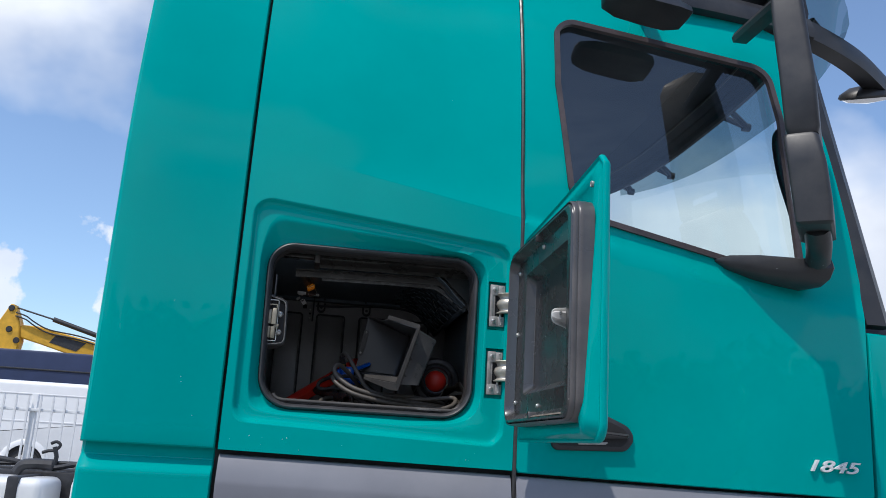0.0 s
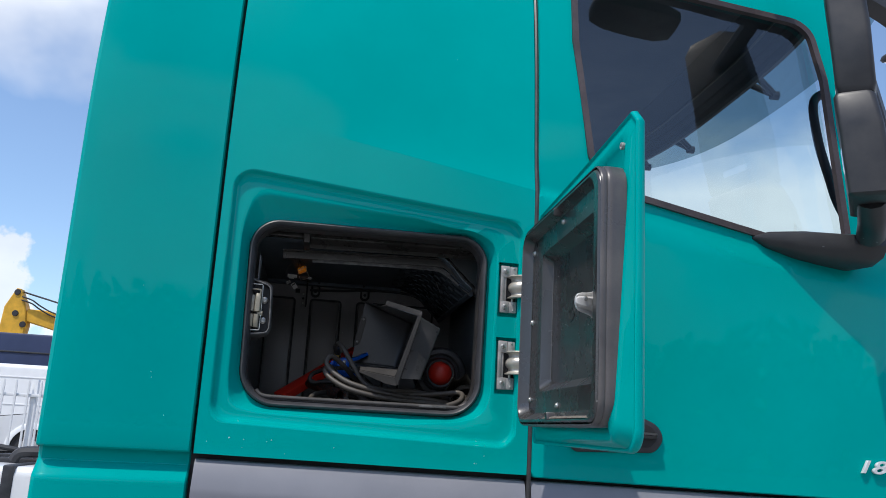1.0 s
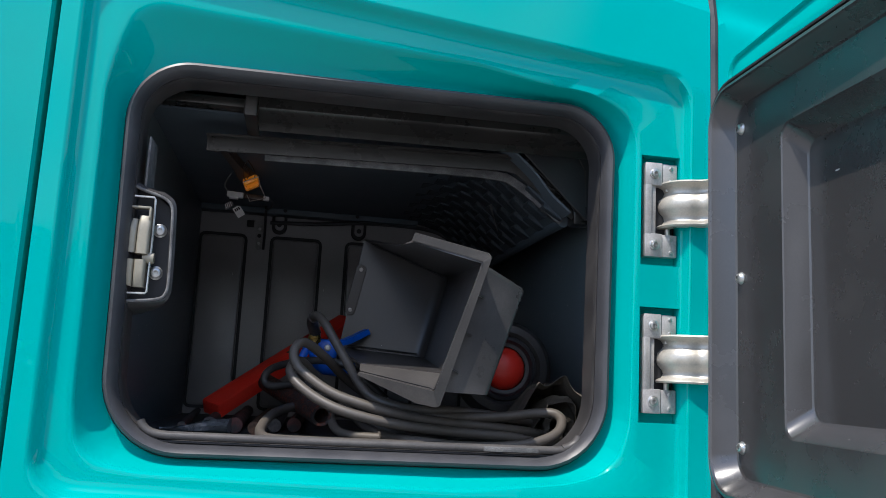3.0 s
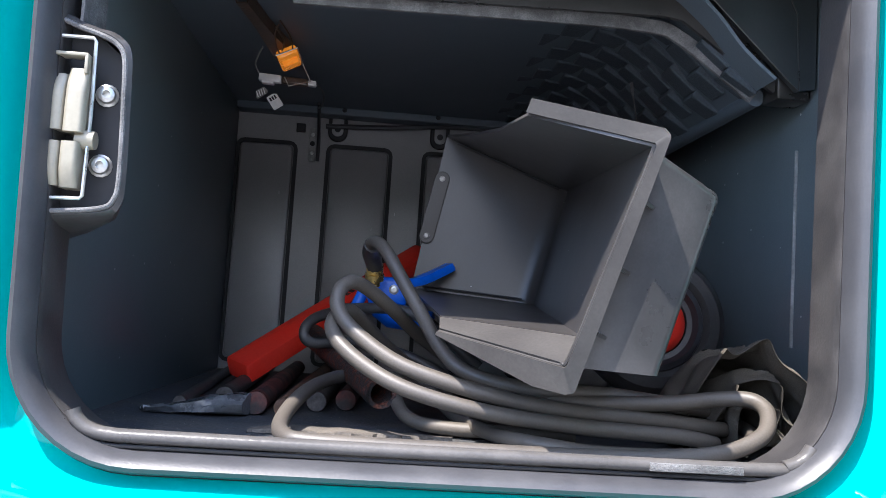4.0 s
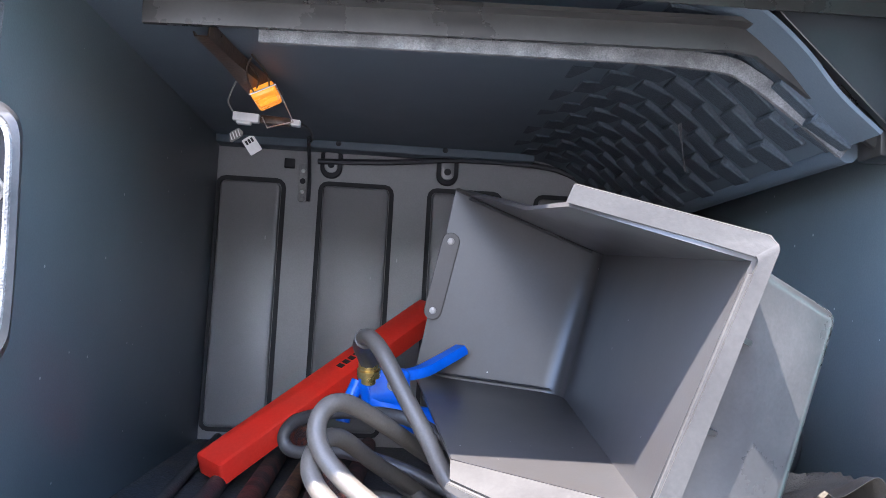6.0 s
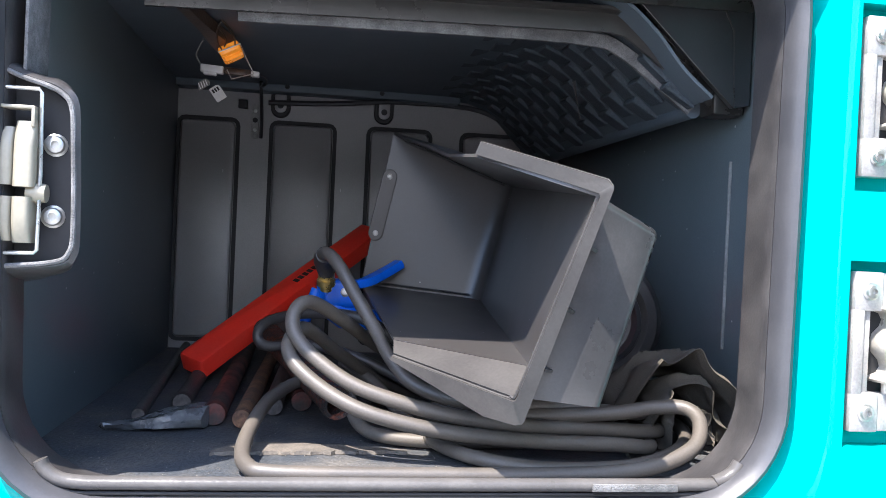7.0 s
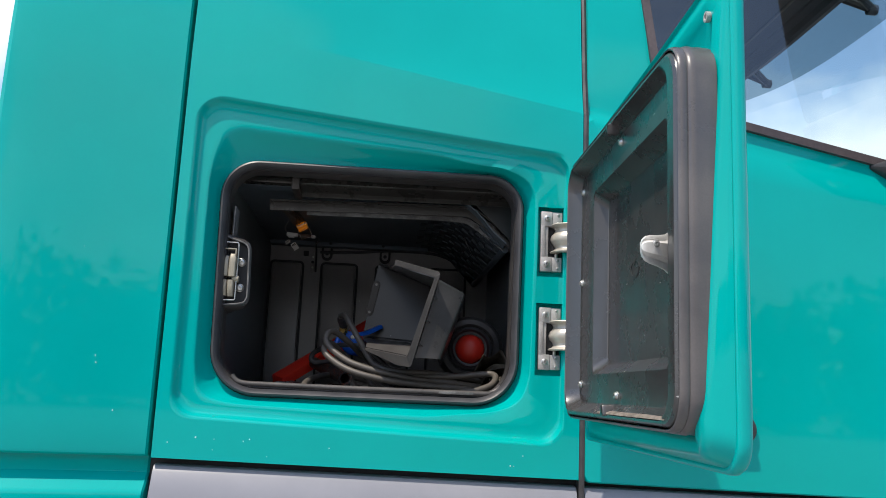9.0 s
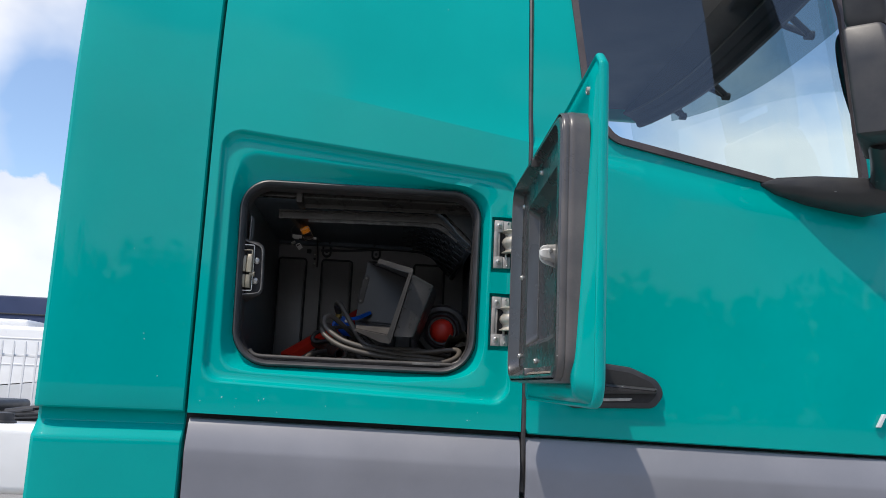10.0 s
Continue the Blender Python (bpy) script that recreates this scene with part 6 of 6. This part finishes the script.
# ---- locker lamp with loose plugs ----
def build_lamp():
    # a brown bracket on the lining, the lens slung under it in a wire frame
    bm = bmesh.new()
    rows = []
    for k in range(9):
        f = k / 8
        c = Vector((-0.004, 2.36, 1.968)).lerp(Vector((0.026, 2.535, 1.958)), f)
        w = 0.006 + 0.006 * smooth(0.3, 0.8, f)
        rows.append([c + Vector((-w, 0, -0.003)), c + Vector((-w * 0.8, 0, -0.006)), c + Vector((w * 0.8, 0, -0.006 + 0.004 * f)), c + Vector((w, 0, 0.006))])
    ring_faces(bm, rows, closed=False)
    thicken(bm, 0.0012)
    lamp = part("lamp_bracket", bm, AMBER_BRACKET, truck, "brown bracket of the locker lamp")
    m0 = Matrix.LocRotScale((0.029, 2.496, 1.949), Euler((0, radians(-28), 0)), None)
    bm = bmesh.new()
    box(bm, (-0.0120, -0.026, -0.0045), (0.0120, 0.026, 0.006), 0.003, 2, m0)
    lens = part("amber_lens", bm, AMBER, lamp, "ribbed amber lens, faintly lit")
    for k in range(9):
        bm = bmesh.new()
        y = -0.014 + k * 0.0024
        tube(bm, [m0 @ Vector((-0.009, y, -0.0046)), m0 @ Vector((0.009, y, -0.0046))], 0.0007, 5)
        part("lens_rib", bm, AMBER, lens)
    bm = bmesh.new()
    tube(bm, [m0 @ Vector(q) for q in ((-0.013, 0.030, -0.008), (-0.013, 0.030, -0.020), (0.013, 0.034, -0.024), (0.013, 0.034, -0.002), (0.013, -0.026, 0.000), (-0.013, -0.029, 0.000))], 0.0008, 6)
    part("wire_frame", bm, ZINC, lamp, "bent wire frame")
    plug = Matrix.LocRotScale((0.020, 2.555, 1.9395), Euler((0, radians(3), 0)), None)
    for xa, xb, h, mat, nm, words in ((-0.033, -0.006, 0.0046, LABEL_WHITE, "plug", "ivory plug"), (-0.005, 0.026, 0.0042, AMBER_BRACKET, "socket", "smoky clear socket"), (0.0265, 0.0365, 0.0034, LABEL_WHITE, "pin", "")):
        bm = bmesh.new()
        box(bm, (xa, -0.005, -h), (xb, 0.005, h), 0.0015, 2, plug)
        if nm == "plug":
            box(bm, (xa + 0.004, -0.004, -h - 0.003), (xb - 0.008, 0.004, -h + 0.001), 0.001, 1, plug)
        part(nm, bm, mat, lamp, words)
    tm = Matrix.LocRotScale((0.009, 2.550, 1.9115), Euler((0, radians(-36), 0)), None)
    bm = bmesh.new()
    slab(bm, rounded([(-0.0066, -0.0092), (0.0066, -0.0092), (0.0066, 0.0068), (0.003, 0.0092), (-0.0066, 0.0092)], 0.001, 2), lambda u, v, h: tm @ Vector((u, h, v)), -0.0006, 0.0006)
    tag = part("tag", bm, LABEL_WHITE, lamp, "small ivory tag")
    for k in range(3):
        bm = bmesh.new()
        box(bm, (-0.0044 + 0.0032 * k, -0.0016, 0.0020), (-0.0022 + 0.0032 * k, -0.0007, 0.0066), 0, 1, tm)
        part("print_bar", bm, INK, tag, smooth=False)
    cm = Matrix.LocRotScale((-0.0085, 2.552, 1.9205), Euler((0, radians(-30), 0)), None)
    bm = bmesh.new()
    slab(bm, rounded([(-0.0085, -0.0050), (0.0065, -0.0030), (0.0085, 0.0), (0.0065, 0.0055), (-0.004, 0.0050)], 0.0015, 2), lambda u, v, h: cm @ Vector((u, h, v)), -0.002, 0.002, 0.0006, 1)
    clip = part("crimped_clip", bm, LABEL_GREY, lamp, "crinkled pale clip")
    for k in range(4):
        bm = bmesh.new()
        u = -0.005 + 0.003 * k
        tube(bm, [cm @ Vector((u, -0.0022, -0.003)), cm @ Vector((u + 0.001, -0.0022, 0.004))], 0.0006, 5)
        part("crimp", bm, LABEL_WHITE, clip)
    for k, pts in enumerate(([(0.021, 2.470, 1.947), (0.019, 2.452, 1.951), (0.020, 2.435, 1.959), (0.024, 2.43, 1.967)], [(0.035, 2.472, 1.953), (0.036, 2.452, 1.957), (0.032, 2.435, 1.962), (0.026, 2.42, 1.967)], [(0.024, 2.468, 1.950), (0.028, 2.450, 1.955), (0.020, 2.432, 1.964)], [(-0.012, 2.553, 1.944), (-0.017, 2.545, 1.953), (-0.013, 2.535, 1.961), (-0.006, 2.52, 1.968)], [(0.056, 2.555, 1.9385), (0.060, 2.62, 1.945), (0.052, 2.72, 1.955), (0.042, 2.775, 1.962)])):
        bm = bmesh.new()
        tube(bm, spline(pts, 5), 0.0009 if k < 4 else 0.0014, 6)
        part("wire", bm, AMBER_BRACKET if k < 3 else (LABEL_GREY if k == 3 else BLACK), lamp)
    # leaning hook strip and its riveted plate
    bm = bmesh.new()
    sweep(bm, spline([(0.042, 2.772, 1.968), (0.0415, 2.80, 1.945), (0.041, 2.826, 1.918), (0.040, 2.836, 1.893)], 4), circle(0.0026, 8))
    hook = part("hook_bracket", bm, BLACK, truck, "black hook strip on the back wall")
    bm = bmesh.new()
    slab(bm, rounded([(0.0245, 1.892), (0.0355, 1.892), (0.0355, 1.946), (0.0245, 1.946)], 0.005, 5), on_side, 2.845, 2.8420, 0.0006, 1)
    plate_ob = part("hook_plate", bm, LABEL_GREY, hook, "pale riveted plate")
    # the hole is a black stud that paints its shade
    for z, r, mat, nm in ((1.921, 0.0032, SEAM, "hole"), (1.935, 0.0024, ZINC, "rivet"), (1.906, 0.0024, ZINC, "rivet")):
        bm = bmesh.new()
        bolt(bm, (0.030, 2.8421, z), (0, -1, 0), r, 0.0008 if nm == "hole" else 0.0018)
        part(nm, bm, mat, plate_ob)
    # black block on the wall, coloured as a shaded slot
    bm = bmesh.new()
    box(bm, (0.004, 2.838, 1.938), (0.018, 2.846, 1.951), 0.001)
    part("wall_slot_shade", bm, SEAM, truck, "small black patch painting a slot's shade on the back wall")
    bm = bmesh.new()
    tube(bm, spline([(0.05, 2.832, 1.948), (0.15, 2.826, 1.952), (0.25, 2.83, 1.962), (0.38, 2.836, 1.958), (0.45, 2.836, 1.92)], 6), 0.004, 8)
    part("loom", bm, BLACK, truck, "black cable along the back wall")


build_lamp()


# ---- yard behind: neighbour chassis, fence, van, trailer, digger ----
def build_neighbour():
    t = thing("neighbour_truck_chassis", (-4.0, 9.0, 0.0), "white chassis and tank of a parked tractor unit", "truck")
    bm = bmesh.new()
    box(bm, (-7.5, 8.0, 0.45), (-2.2, 8.7, 1.06), 0.08, 4)
    part("side_tank", bm, WHITE, t, "white side tank")
    bm = bmesh.new()
    box(bm, (-1.95, 7.9, 0.45), (0.5, 8.7, 1.10), 0.08, 4)
    part("side_box", bm, WHITE, t, "white side box")
    bm = bmesh.new()
    box(bm, (-8.5, 8.75, 0.80), (0.8, 8.9, 1.10), 0.02)
    box(bm, (-8.5, 9.6, 0.80), (0.8, 9.75, 1.10), 0.02)
    part("chassis_rail", bm, BLACK, t, "black chassis rails")
    bm = bmesh.new()
    box(bm, (-4.6, 8.7, 1.12), (-3.55, 9.8, 1.24), 0.05, 3)
    part("fifth_wheel", bm, BLACK, t, "black fifth wheel plate")
    bm = bmesh.new()
    tube(bm, spline([(-3.4, 8.8, 1.14), (-2.9, 8.8, 1.20), (-2.4, 8.85, 1.13), (-2.0, 8.8, 1.19), (-1.2, 8.8, 1.15)], 6), 0.025, 8)
    tube(bm, spline([(-3.3, 8.9, 1.13), (-2.6, 8.95, 1.16), (-2.1, 8.9, 1.18), (-1.0, 8.9, 1.14)], 6), 0.02, 8)
    part("air_line", bm, BLACK, t, "black air lines")
    bm = bmesh.new()
    lathe(bm, [(0.0, 0.10), (0.085, 0.095), (0.09, 0.03), (0.11, 0.02), (0.11, 0.0)], Matrix.Translation((-3.15, 8.2, 1.055)), 24)
    part("tank_cap", bm, BLACK, t, "black tank cap")
    bm = bmesh.new()
    tube(bm, spline([(-2.62, 8.6, 1.08), (-2.55, 8.6, 1.16), (-2.30, 8.6, 1.17)], 5), 0.05, 8)
    part("grab_bar", bm, BLACK, t)
    bm = bmesh.new()
    tube(bm, [(-2.37, 8.9, 1.06), (-2.36, 8.9, 1.24), (-2.39, 8.9, 1.33)], 0.022, 8)
    tube(bm, spline([(-2.50, 8.9, 1.27), (-2.44, 8.9, 1.29), (-2.38, 8.9, 1.30), (-2.34, 8.9, 1.35), (-2.38, 8.9, 1.38), (-2.43, 8.9, 1.36)], 4), 0.016, 8)
    tube(bm, [(-2.48, 8.9, 1.08), (-2.36, 8.9, 1.22)], 0.012, 6)
    part("coupling_post", bm, BLACK, t, "black coupling post")
    for x0, x1, z in ((-4.9, -3.0, 1.115), (-4.7, -2.9, 1.085), (-4.4, -3.1, 1.15)):
        bm = bmesh.new()
        tube(bm, spline([(x0, 8.72, z), (x0 + 0.5, 8.70, z + 0.04), (x0 + 0.9, 8.74, z - 0.03), (x1, 8.72, z + 0.02)], 6), 0.018, 7)
        part("cable", bm, BLACK, t, "black cable")
    for x in (-3.35, -2.45):
        bm = bmesh.new()
        box(bm, (x - 0.05, 7.985, 0.45), (x + 0.05, 8.72, 1.075), 0.02)
        part("tank_strap", bm, BLACK, t, "black tank strap")
    for x in (-6.2, -0.6):
        bm = bmesh.new()
        lathe(bm, [(0.25, 0.0), (0.44, 0.0), (0.50, 0.05), (0.50, 0.25), (0.44, 0.30), (0.25, 0.30), (0.0, 0.25)], Matrix.LocRotScale((x, 8.95, 0.5), Euler((radians(-90), 0, 0)), None), 32)
        part("wheel", bm, TYRE, t, "black road tyre")


build_neighbour()


def build_fence():
    f = thing("fence", (-3.5, 12.0, 0.0), "white metal picket fence", "fence")
    for z in (0.35, 1.75):
        bm = bmesh.new()
        box(bm, (-9.0, 11.985, z - 0.02), (1.0, 12.015, z + 0.02), 0.004)
        part("rail", bm, FENCE_WHITE, f)
    bm = bmesh.new()
    slab(bm, [(-0.012, 0.12), (0.012, 0.12), (0.012, 1.88), (0.0, 1.945), (-0.012, 1.88)], lambda u, v, h: Vector((u, h, v)), 0.012, -0.012)
    me = None
    for i in range(62):
        x = -8.95 + i * 0.156
        if me is None:
            p = part("picket", bm, FENCE_WHITE, f, smooth=False)
            me = p.data
            me.transform(Matrix.Translation((-3.5, 12.0, 0)))
        else:
            p = new("picket", me)
            p.parent = f
        p.location = (x - PLACE[f].x, -0.03, 0)
    for x in (-8.2, -5.9, -3.59, -1.3):
        bm = bmesh.new()
        box(bm, (x - 0.04, 12.02, 0.0), (x + 0.04, 12.10, 1.96), 0.006)
        part("post", bm, FENCE_WHITE, f)


build_fence()


def build_van():
    v = thing("white_van", (-9.0, 27.0, 0.0), "white high-roof panel van parked behind the fence", "van")
    bm = bmesh.new()
    out = rounded([(-15.5, 0.50), (-3.4, 0.50), (-3.4, 2.1), (-4.2, 2.96), (-15.5, 2.96)], [0.1, 0.2, 0.4, 0.4, 0.25], 6)
    slab(bm, out, on_side, 29.0, 27.0, 0.14, 3)
    part("body", bm, WHITE, v)
    for z in (1.75, 2.55):
        bm = bmesh.new()
        box(bm, (-15.2, 26.985, z), (-4.8, 27.03, z + 0.05), 0.015)
        part("side_moulding", bm, WHITE, v)
    bm = bmesh.new()
    box(bm, (-12.4, 27.3, 2.94), (-10.9, 28.7, 3.18), 0.08, 3)
    part("roof_unit", bm, WHITE, v, "white roof unit")
    for x in (-8.12, -13.4):
        side = Euler((radians(90), 0, 0))
        bm = bmesh.new()
        lathe(bm, [(0.0, 0.03), (0.26, 0.03), (0.30, 0.0), (0.46, 0.0), (0.51, 0.05), (0.51, -0.22), (0.0, -0.22)], Matrix.LocRotScale((x, 26.94, 0.51), side, None), 32)
        wheel = part("wheel", bm, TYRE, v, "black tyre")
        bm = bmesh.new()
        lathe(bm, [(0.0, 0.06), (0.22, 0.05), (0.29, 0.02)], Matrix.LocRotScale((x, 26.93, 0.51), side, None), 24)
        part("hub", bm, CASTING, wheel, "grey hub")
        bm = bmesh.new()
        lathe(bm, [(0.56, -0.02), (0.56, 0.05), (0.66, 0.05), (0.72, 0.01), (0.72, -0.02)], Matrix.LocRotScale((x, 26.99, 0.53), side, None), 36)
        part("arch", bm, WHITE, v)
        # no well is cut; a black disc paints its shade
        bm = bmesh.new()
        lathe(bm, [(0.0, 0.012), (0.57, 0.012), (0.57, 0.0)], Matrix.LocRotScale((x, 26.99, 0.53), side, None), 36)
        part("arch_shade", bm, SEAM, v, "flat black disc painting the wheel well's shade", smooth=False)


build_van()


def build_trailer():
    t = thing("navy_trailer", (-11.0, 32.0, 0.0), "dark navy box trailer", "trailer")
    bm = bmesh.new()
    out = rounded([(-16.6, 0.9), (-2.0, 0.9), (-2.0, 4.32), (-14.4, 4.32), (-15.9, 3.3)], [0.1, 0.1, 0.1, 0.25, 0.2], 5)
    slab(bm, out, on_side, 34.5, 32.0, 0.08, 2)
    part("body", bm, NAVY, t)
    bm = bmesh.new()
    box(bm, (-14.0, 31.97, 3.62), (-2.1, 32.03, 3.68), 0.01)
    part("side_rail", bm, BLACK, t)
    for x in (-5.0, -6.3, -12.5):
        bm = bmesh.new()
        lathe(bm, [(0.0, 0.0), (0.42, 0.0), (0.5, 0.05), (0.5, 0.3), (0.0, 0.3)], Matrix.LocRotScale((x, 32.1, 0.5), Euler((radians(-90), 0, 0)), None), 28)
        part("wheel", bm, TYRE, t)
    bm = bmesh.new()
    box(bm, (-13.0, 32.6, 0.5), (-4.0, 33.8, 0.9))
    part("chassis", bm, BLACK, t, smooth=False)


build_trailer()


def build_digger():
    d = thing("excavator", (-6.0, 42.0, 0.0), "yellow excavator with a folded boom", "excavator")
    bm = bmesh.new()
    box(bm, (-11.0, 40.5, 0.0), (-4.5, 44.0, 1.0), 0.3, 3)
    part("tracks", bm, TYRE, d, "black tracks")
    bm = bmesh.new()
    box(bm, (-9.5, 40.8, 1.0), (-4.8, 43.6, 3.2), 0.2, 3)
    part("house", bm, YELLOW, d, "yellow engine house")
    bm = bmesh.new()
    slab(bm, [(-14.85, 4.9), (-13.75, 4.9), (-13.65, 5.6), (-13.8, 6.5), (-14.15, 7.28), (-14.32, 7.30), (-14.75, 6.4)], on_side, 42.4, 41.8, 0.05, 1)
    part("stick", bm, YELLOW, d, "yellow stick")
    bm = bmesh.new()
    slab(bm, [(-13.95, 6.05), (-13.7, 6.35), (-13.0, 6.35), (-10.4, 5.80), (-7.6, 4.8), (-6.2, 2.8), (-7.0, 2.8), (-8.4, 4.2), (-10.6, 4.9), (-12.9, 5.55), (-13.7, 5.75)], on_side, 42.5, 41.9, 0.05, 1)
    boom = part("boom", bm, YELLOW, d, "yellow boom")
    bm = bmesh.new()
    slab(bm, [(-12.35, 5.62), (-12.1, 5.98), (-10.7, 5.70), (-11.1, 5.28)], on_side, 41.9, 41.88)
    part("boom_mark", bm, BLACK, boom, "black panel on the boom", smooth=False)
    bm = bmesh.new()
    tube(bm, [(-14.2, 7.2, 0), (-12.4, 6.75, 0)], 0.04, 8)
    tube(bm, [(-12.4, 6.75, 0), (-9.8, 5.98, 0)], 0.12, 10)
    bmesh.ops.transform(bm, matrix=Matrix(((1, 0, 0, 0), (0, 0, 1, 42.15), (0, 1, 0, 0), (0, 0, 0, 1))), verts=bm.verts)
    part("ram", bm, BLACK, d, "black hydraulic ram")
    for k, dz in enumerate((0.0, 0.16)):
        bm = bmesh.new()
        tube(bm, spline([(-14.0, 41.75, 6.9 - dz), (-13.5, 41.7, 6.75 - dz), (-13.1, 41.75, 6.5 - dz), (-12.4, 41.8, 6.2 - dz), (-11.0, 41.8, 6.0 - dz), (-9.4, 41.8, 5.6 - dz)], 5), 0.035, 6)
        part("hydraulic_hose", bm, BLACK, boom, "black hydraulic hose")
    for x, z in ((-14.25, 7.1), (-14.2, 6.1), (-13.8, 5.6)):
        bm = bmesh.new()
        lathe(bm, [(0.0, 0.05), (0.13, 0.05), (0.15, 0.0)], Matrix.LocRotScale((x, 41.79, z), Euler((radians(90), 0, 0)), None), 16)
        part("pivot_pin", bm, BLACK, d, "dark pivot pin")


build_digger()


def build_mast():
    m = thing("floodlight_mast", (38.0, 48.0, 0.0), "slim grey floodlight mast", "light mast")
    bm = bmesh.new()
    for dx, dy in ((-0.2, -0.2), (0.2, -0.2), (0.0, 0.2)):
        tube(bm, [(38.0 + dx, 48.0 + dy, 0), (38.0 + dx * 0.6, 48.0 + dy * 0.6, 24.0)], 0.035, 6)
    for k in range(40):
        z = 0.6 * k
        tube(bm, [(37.82, 47.82, z), (38.18, 47.82, z + 0.3), (37.82, 47.82, z + 0.6)], 0.02, 5)
    part("lattice", bm, CASTING, m)
    for dx in (-0.6, 0.0, 0.6):
        bm = bmesh.new()
        box(bm, (37.75 + dx, 47.6, 23.9), (38.25 + dx, 48.0, 24.4), 0.05)
        part("floodlight", bm, CASTING, m)


build_mast()


def build_shed():
    s = thing("grey_shed", (50.0, 60.0, 0.0), "low grey industrial building", "building")
    bm = bmesh.new()
    box(bm, (40.0, 60.0, 0.0), (75.0, 80.0, 7.2), 0.05)
    part("wall", bm, CONCRETE, s)
    bm = bmesh.new()
    box(bm, (39.7, 59.7, 7.2), (75.3, 80.3, 7.6), 0.05)
    part("roof", bm, NAVY, s, "dark roof edge")


build_shed()


def build_woods(name, label, x0, x1, y0, y1, top, count, seed):
    """A far belt of trees: trunks, and crowns of many leaf sprays with an uneven outline."""
    rnd = random.Random(seed)
    verts, faces = [], []
    x = x0
    while x < x1:
        h = top * rnd.uniform(0.6, 1.05)
        y = rnd.uniform(y0, y1)
        r = h * rnd.uniform(0.22, 0.34)
        for k in range(count):
            a, b = rnd.uniform(0, 6.283), rnd.uniform(-1, 1)
            rr = r * rnd.uniform(0.3, 1.0) * (1 + 0.35 * math.sin(3 * a + x))
            c = Vector((x + rr * math.cos(a), y + rr * math.sin(a), h * 0.5 + b * h * 0.5 * rnd.uniform(0.6, 1)))
            s = rnd.uniform(0.35, 0.8)
            u = Vector((rnd.uniform(-1, 1), rnd.uniform(-1, 1), rnd.uniform(-1, 1))).normalized() * s
            w = u.orthogonal().normalized() * s * 0.6
            i = len(verts)
            verts += [c - u, c - w, c + u, c + w]
            faces.append((i, i + 1, i + 2, i + 3))
        for sx in (-0.15, 0.15):
            i = len(verts)
            verts += [Vector((x - 0.2, y + sx, 0)), Vector((x + 0.2, y + sx, 0)), Vector((x + 0.1, y + sx, h * 0.7)), Vector((x - 0.1, y + sx, h * 0.7))]
            faces.append((i, i + 1, i + 2, i + 3))
        x += r * rnd.uniform(0.45, 1.0)
    me = bpy.data.meshes.new(name)
    me.from_pydata([tuple(v) for v in verts], [], faces)
    me.materials.append(LEAF)
    tagged(new(name, me), label, "trees", kind="stuff")


build_woods("far_woods", "far belt of green trees across the yard", -130, 130, -78, -64, 14.0, 520, 3)
build_woods("distant_trees", "distant green trees beyond the yard", -60, -22, 88, 98, 6.5, 50, 5)
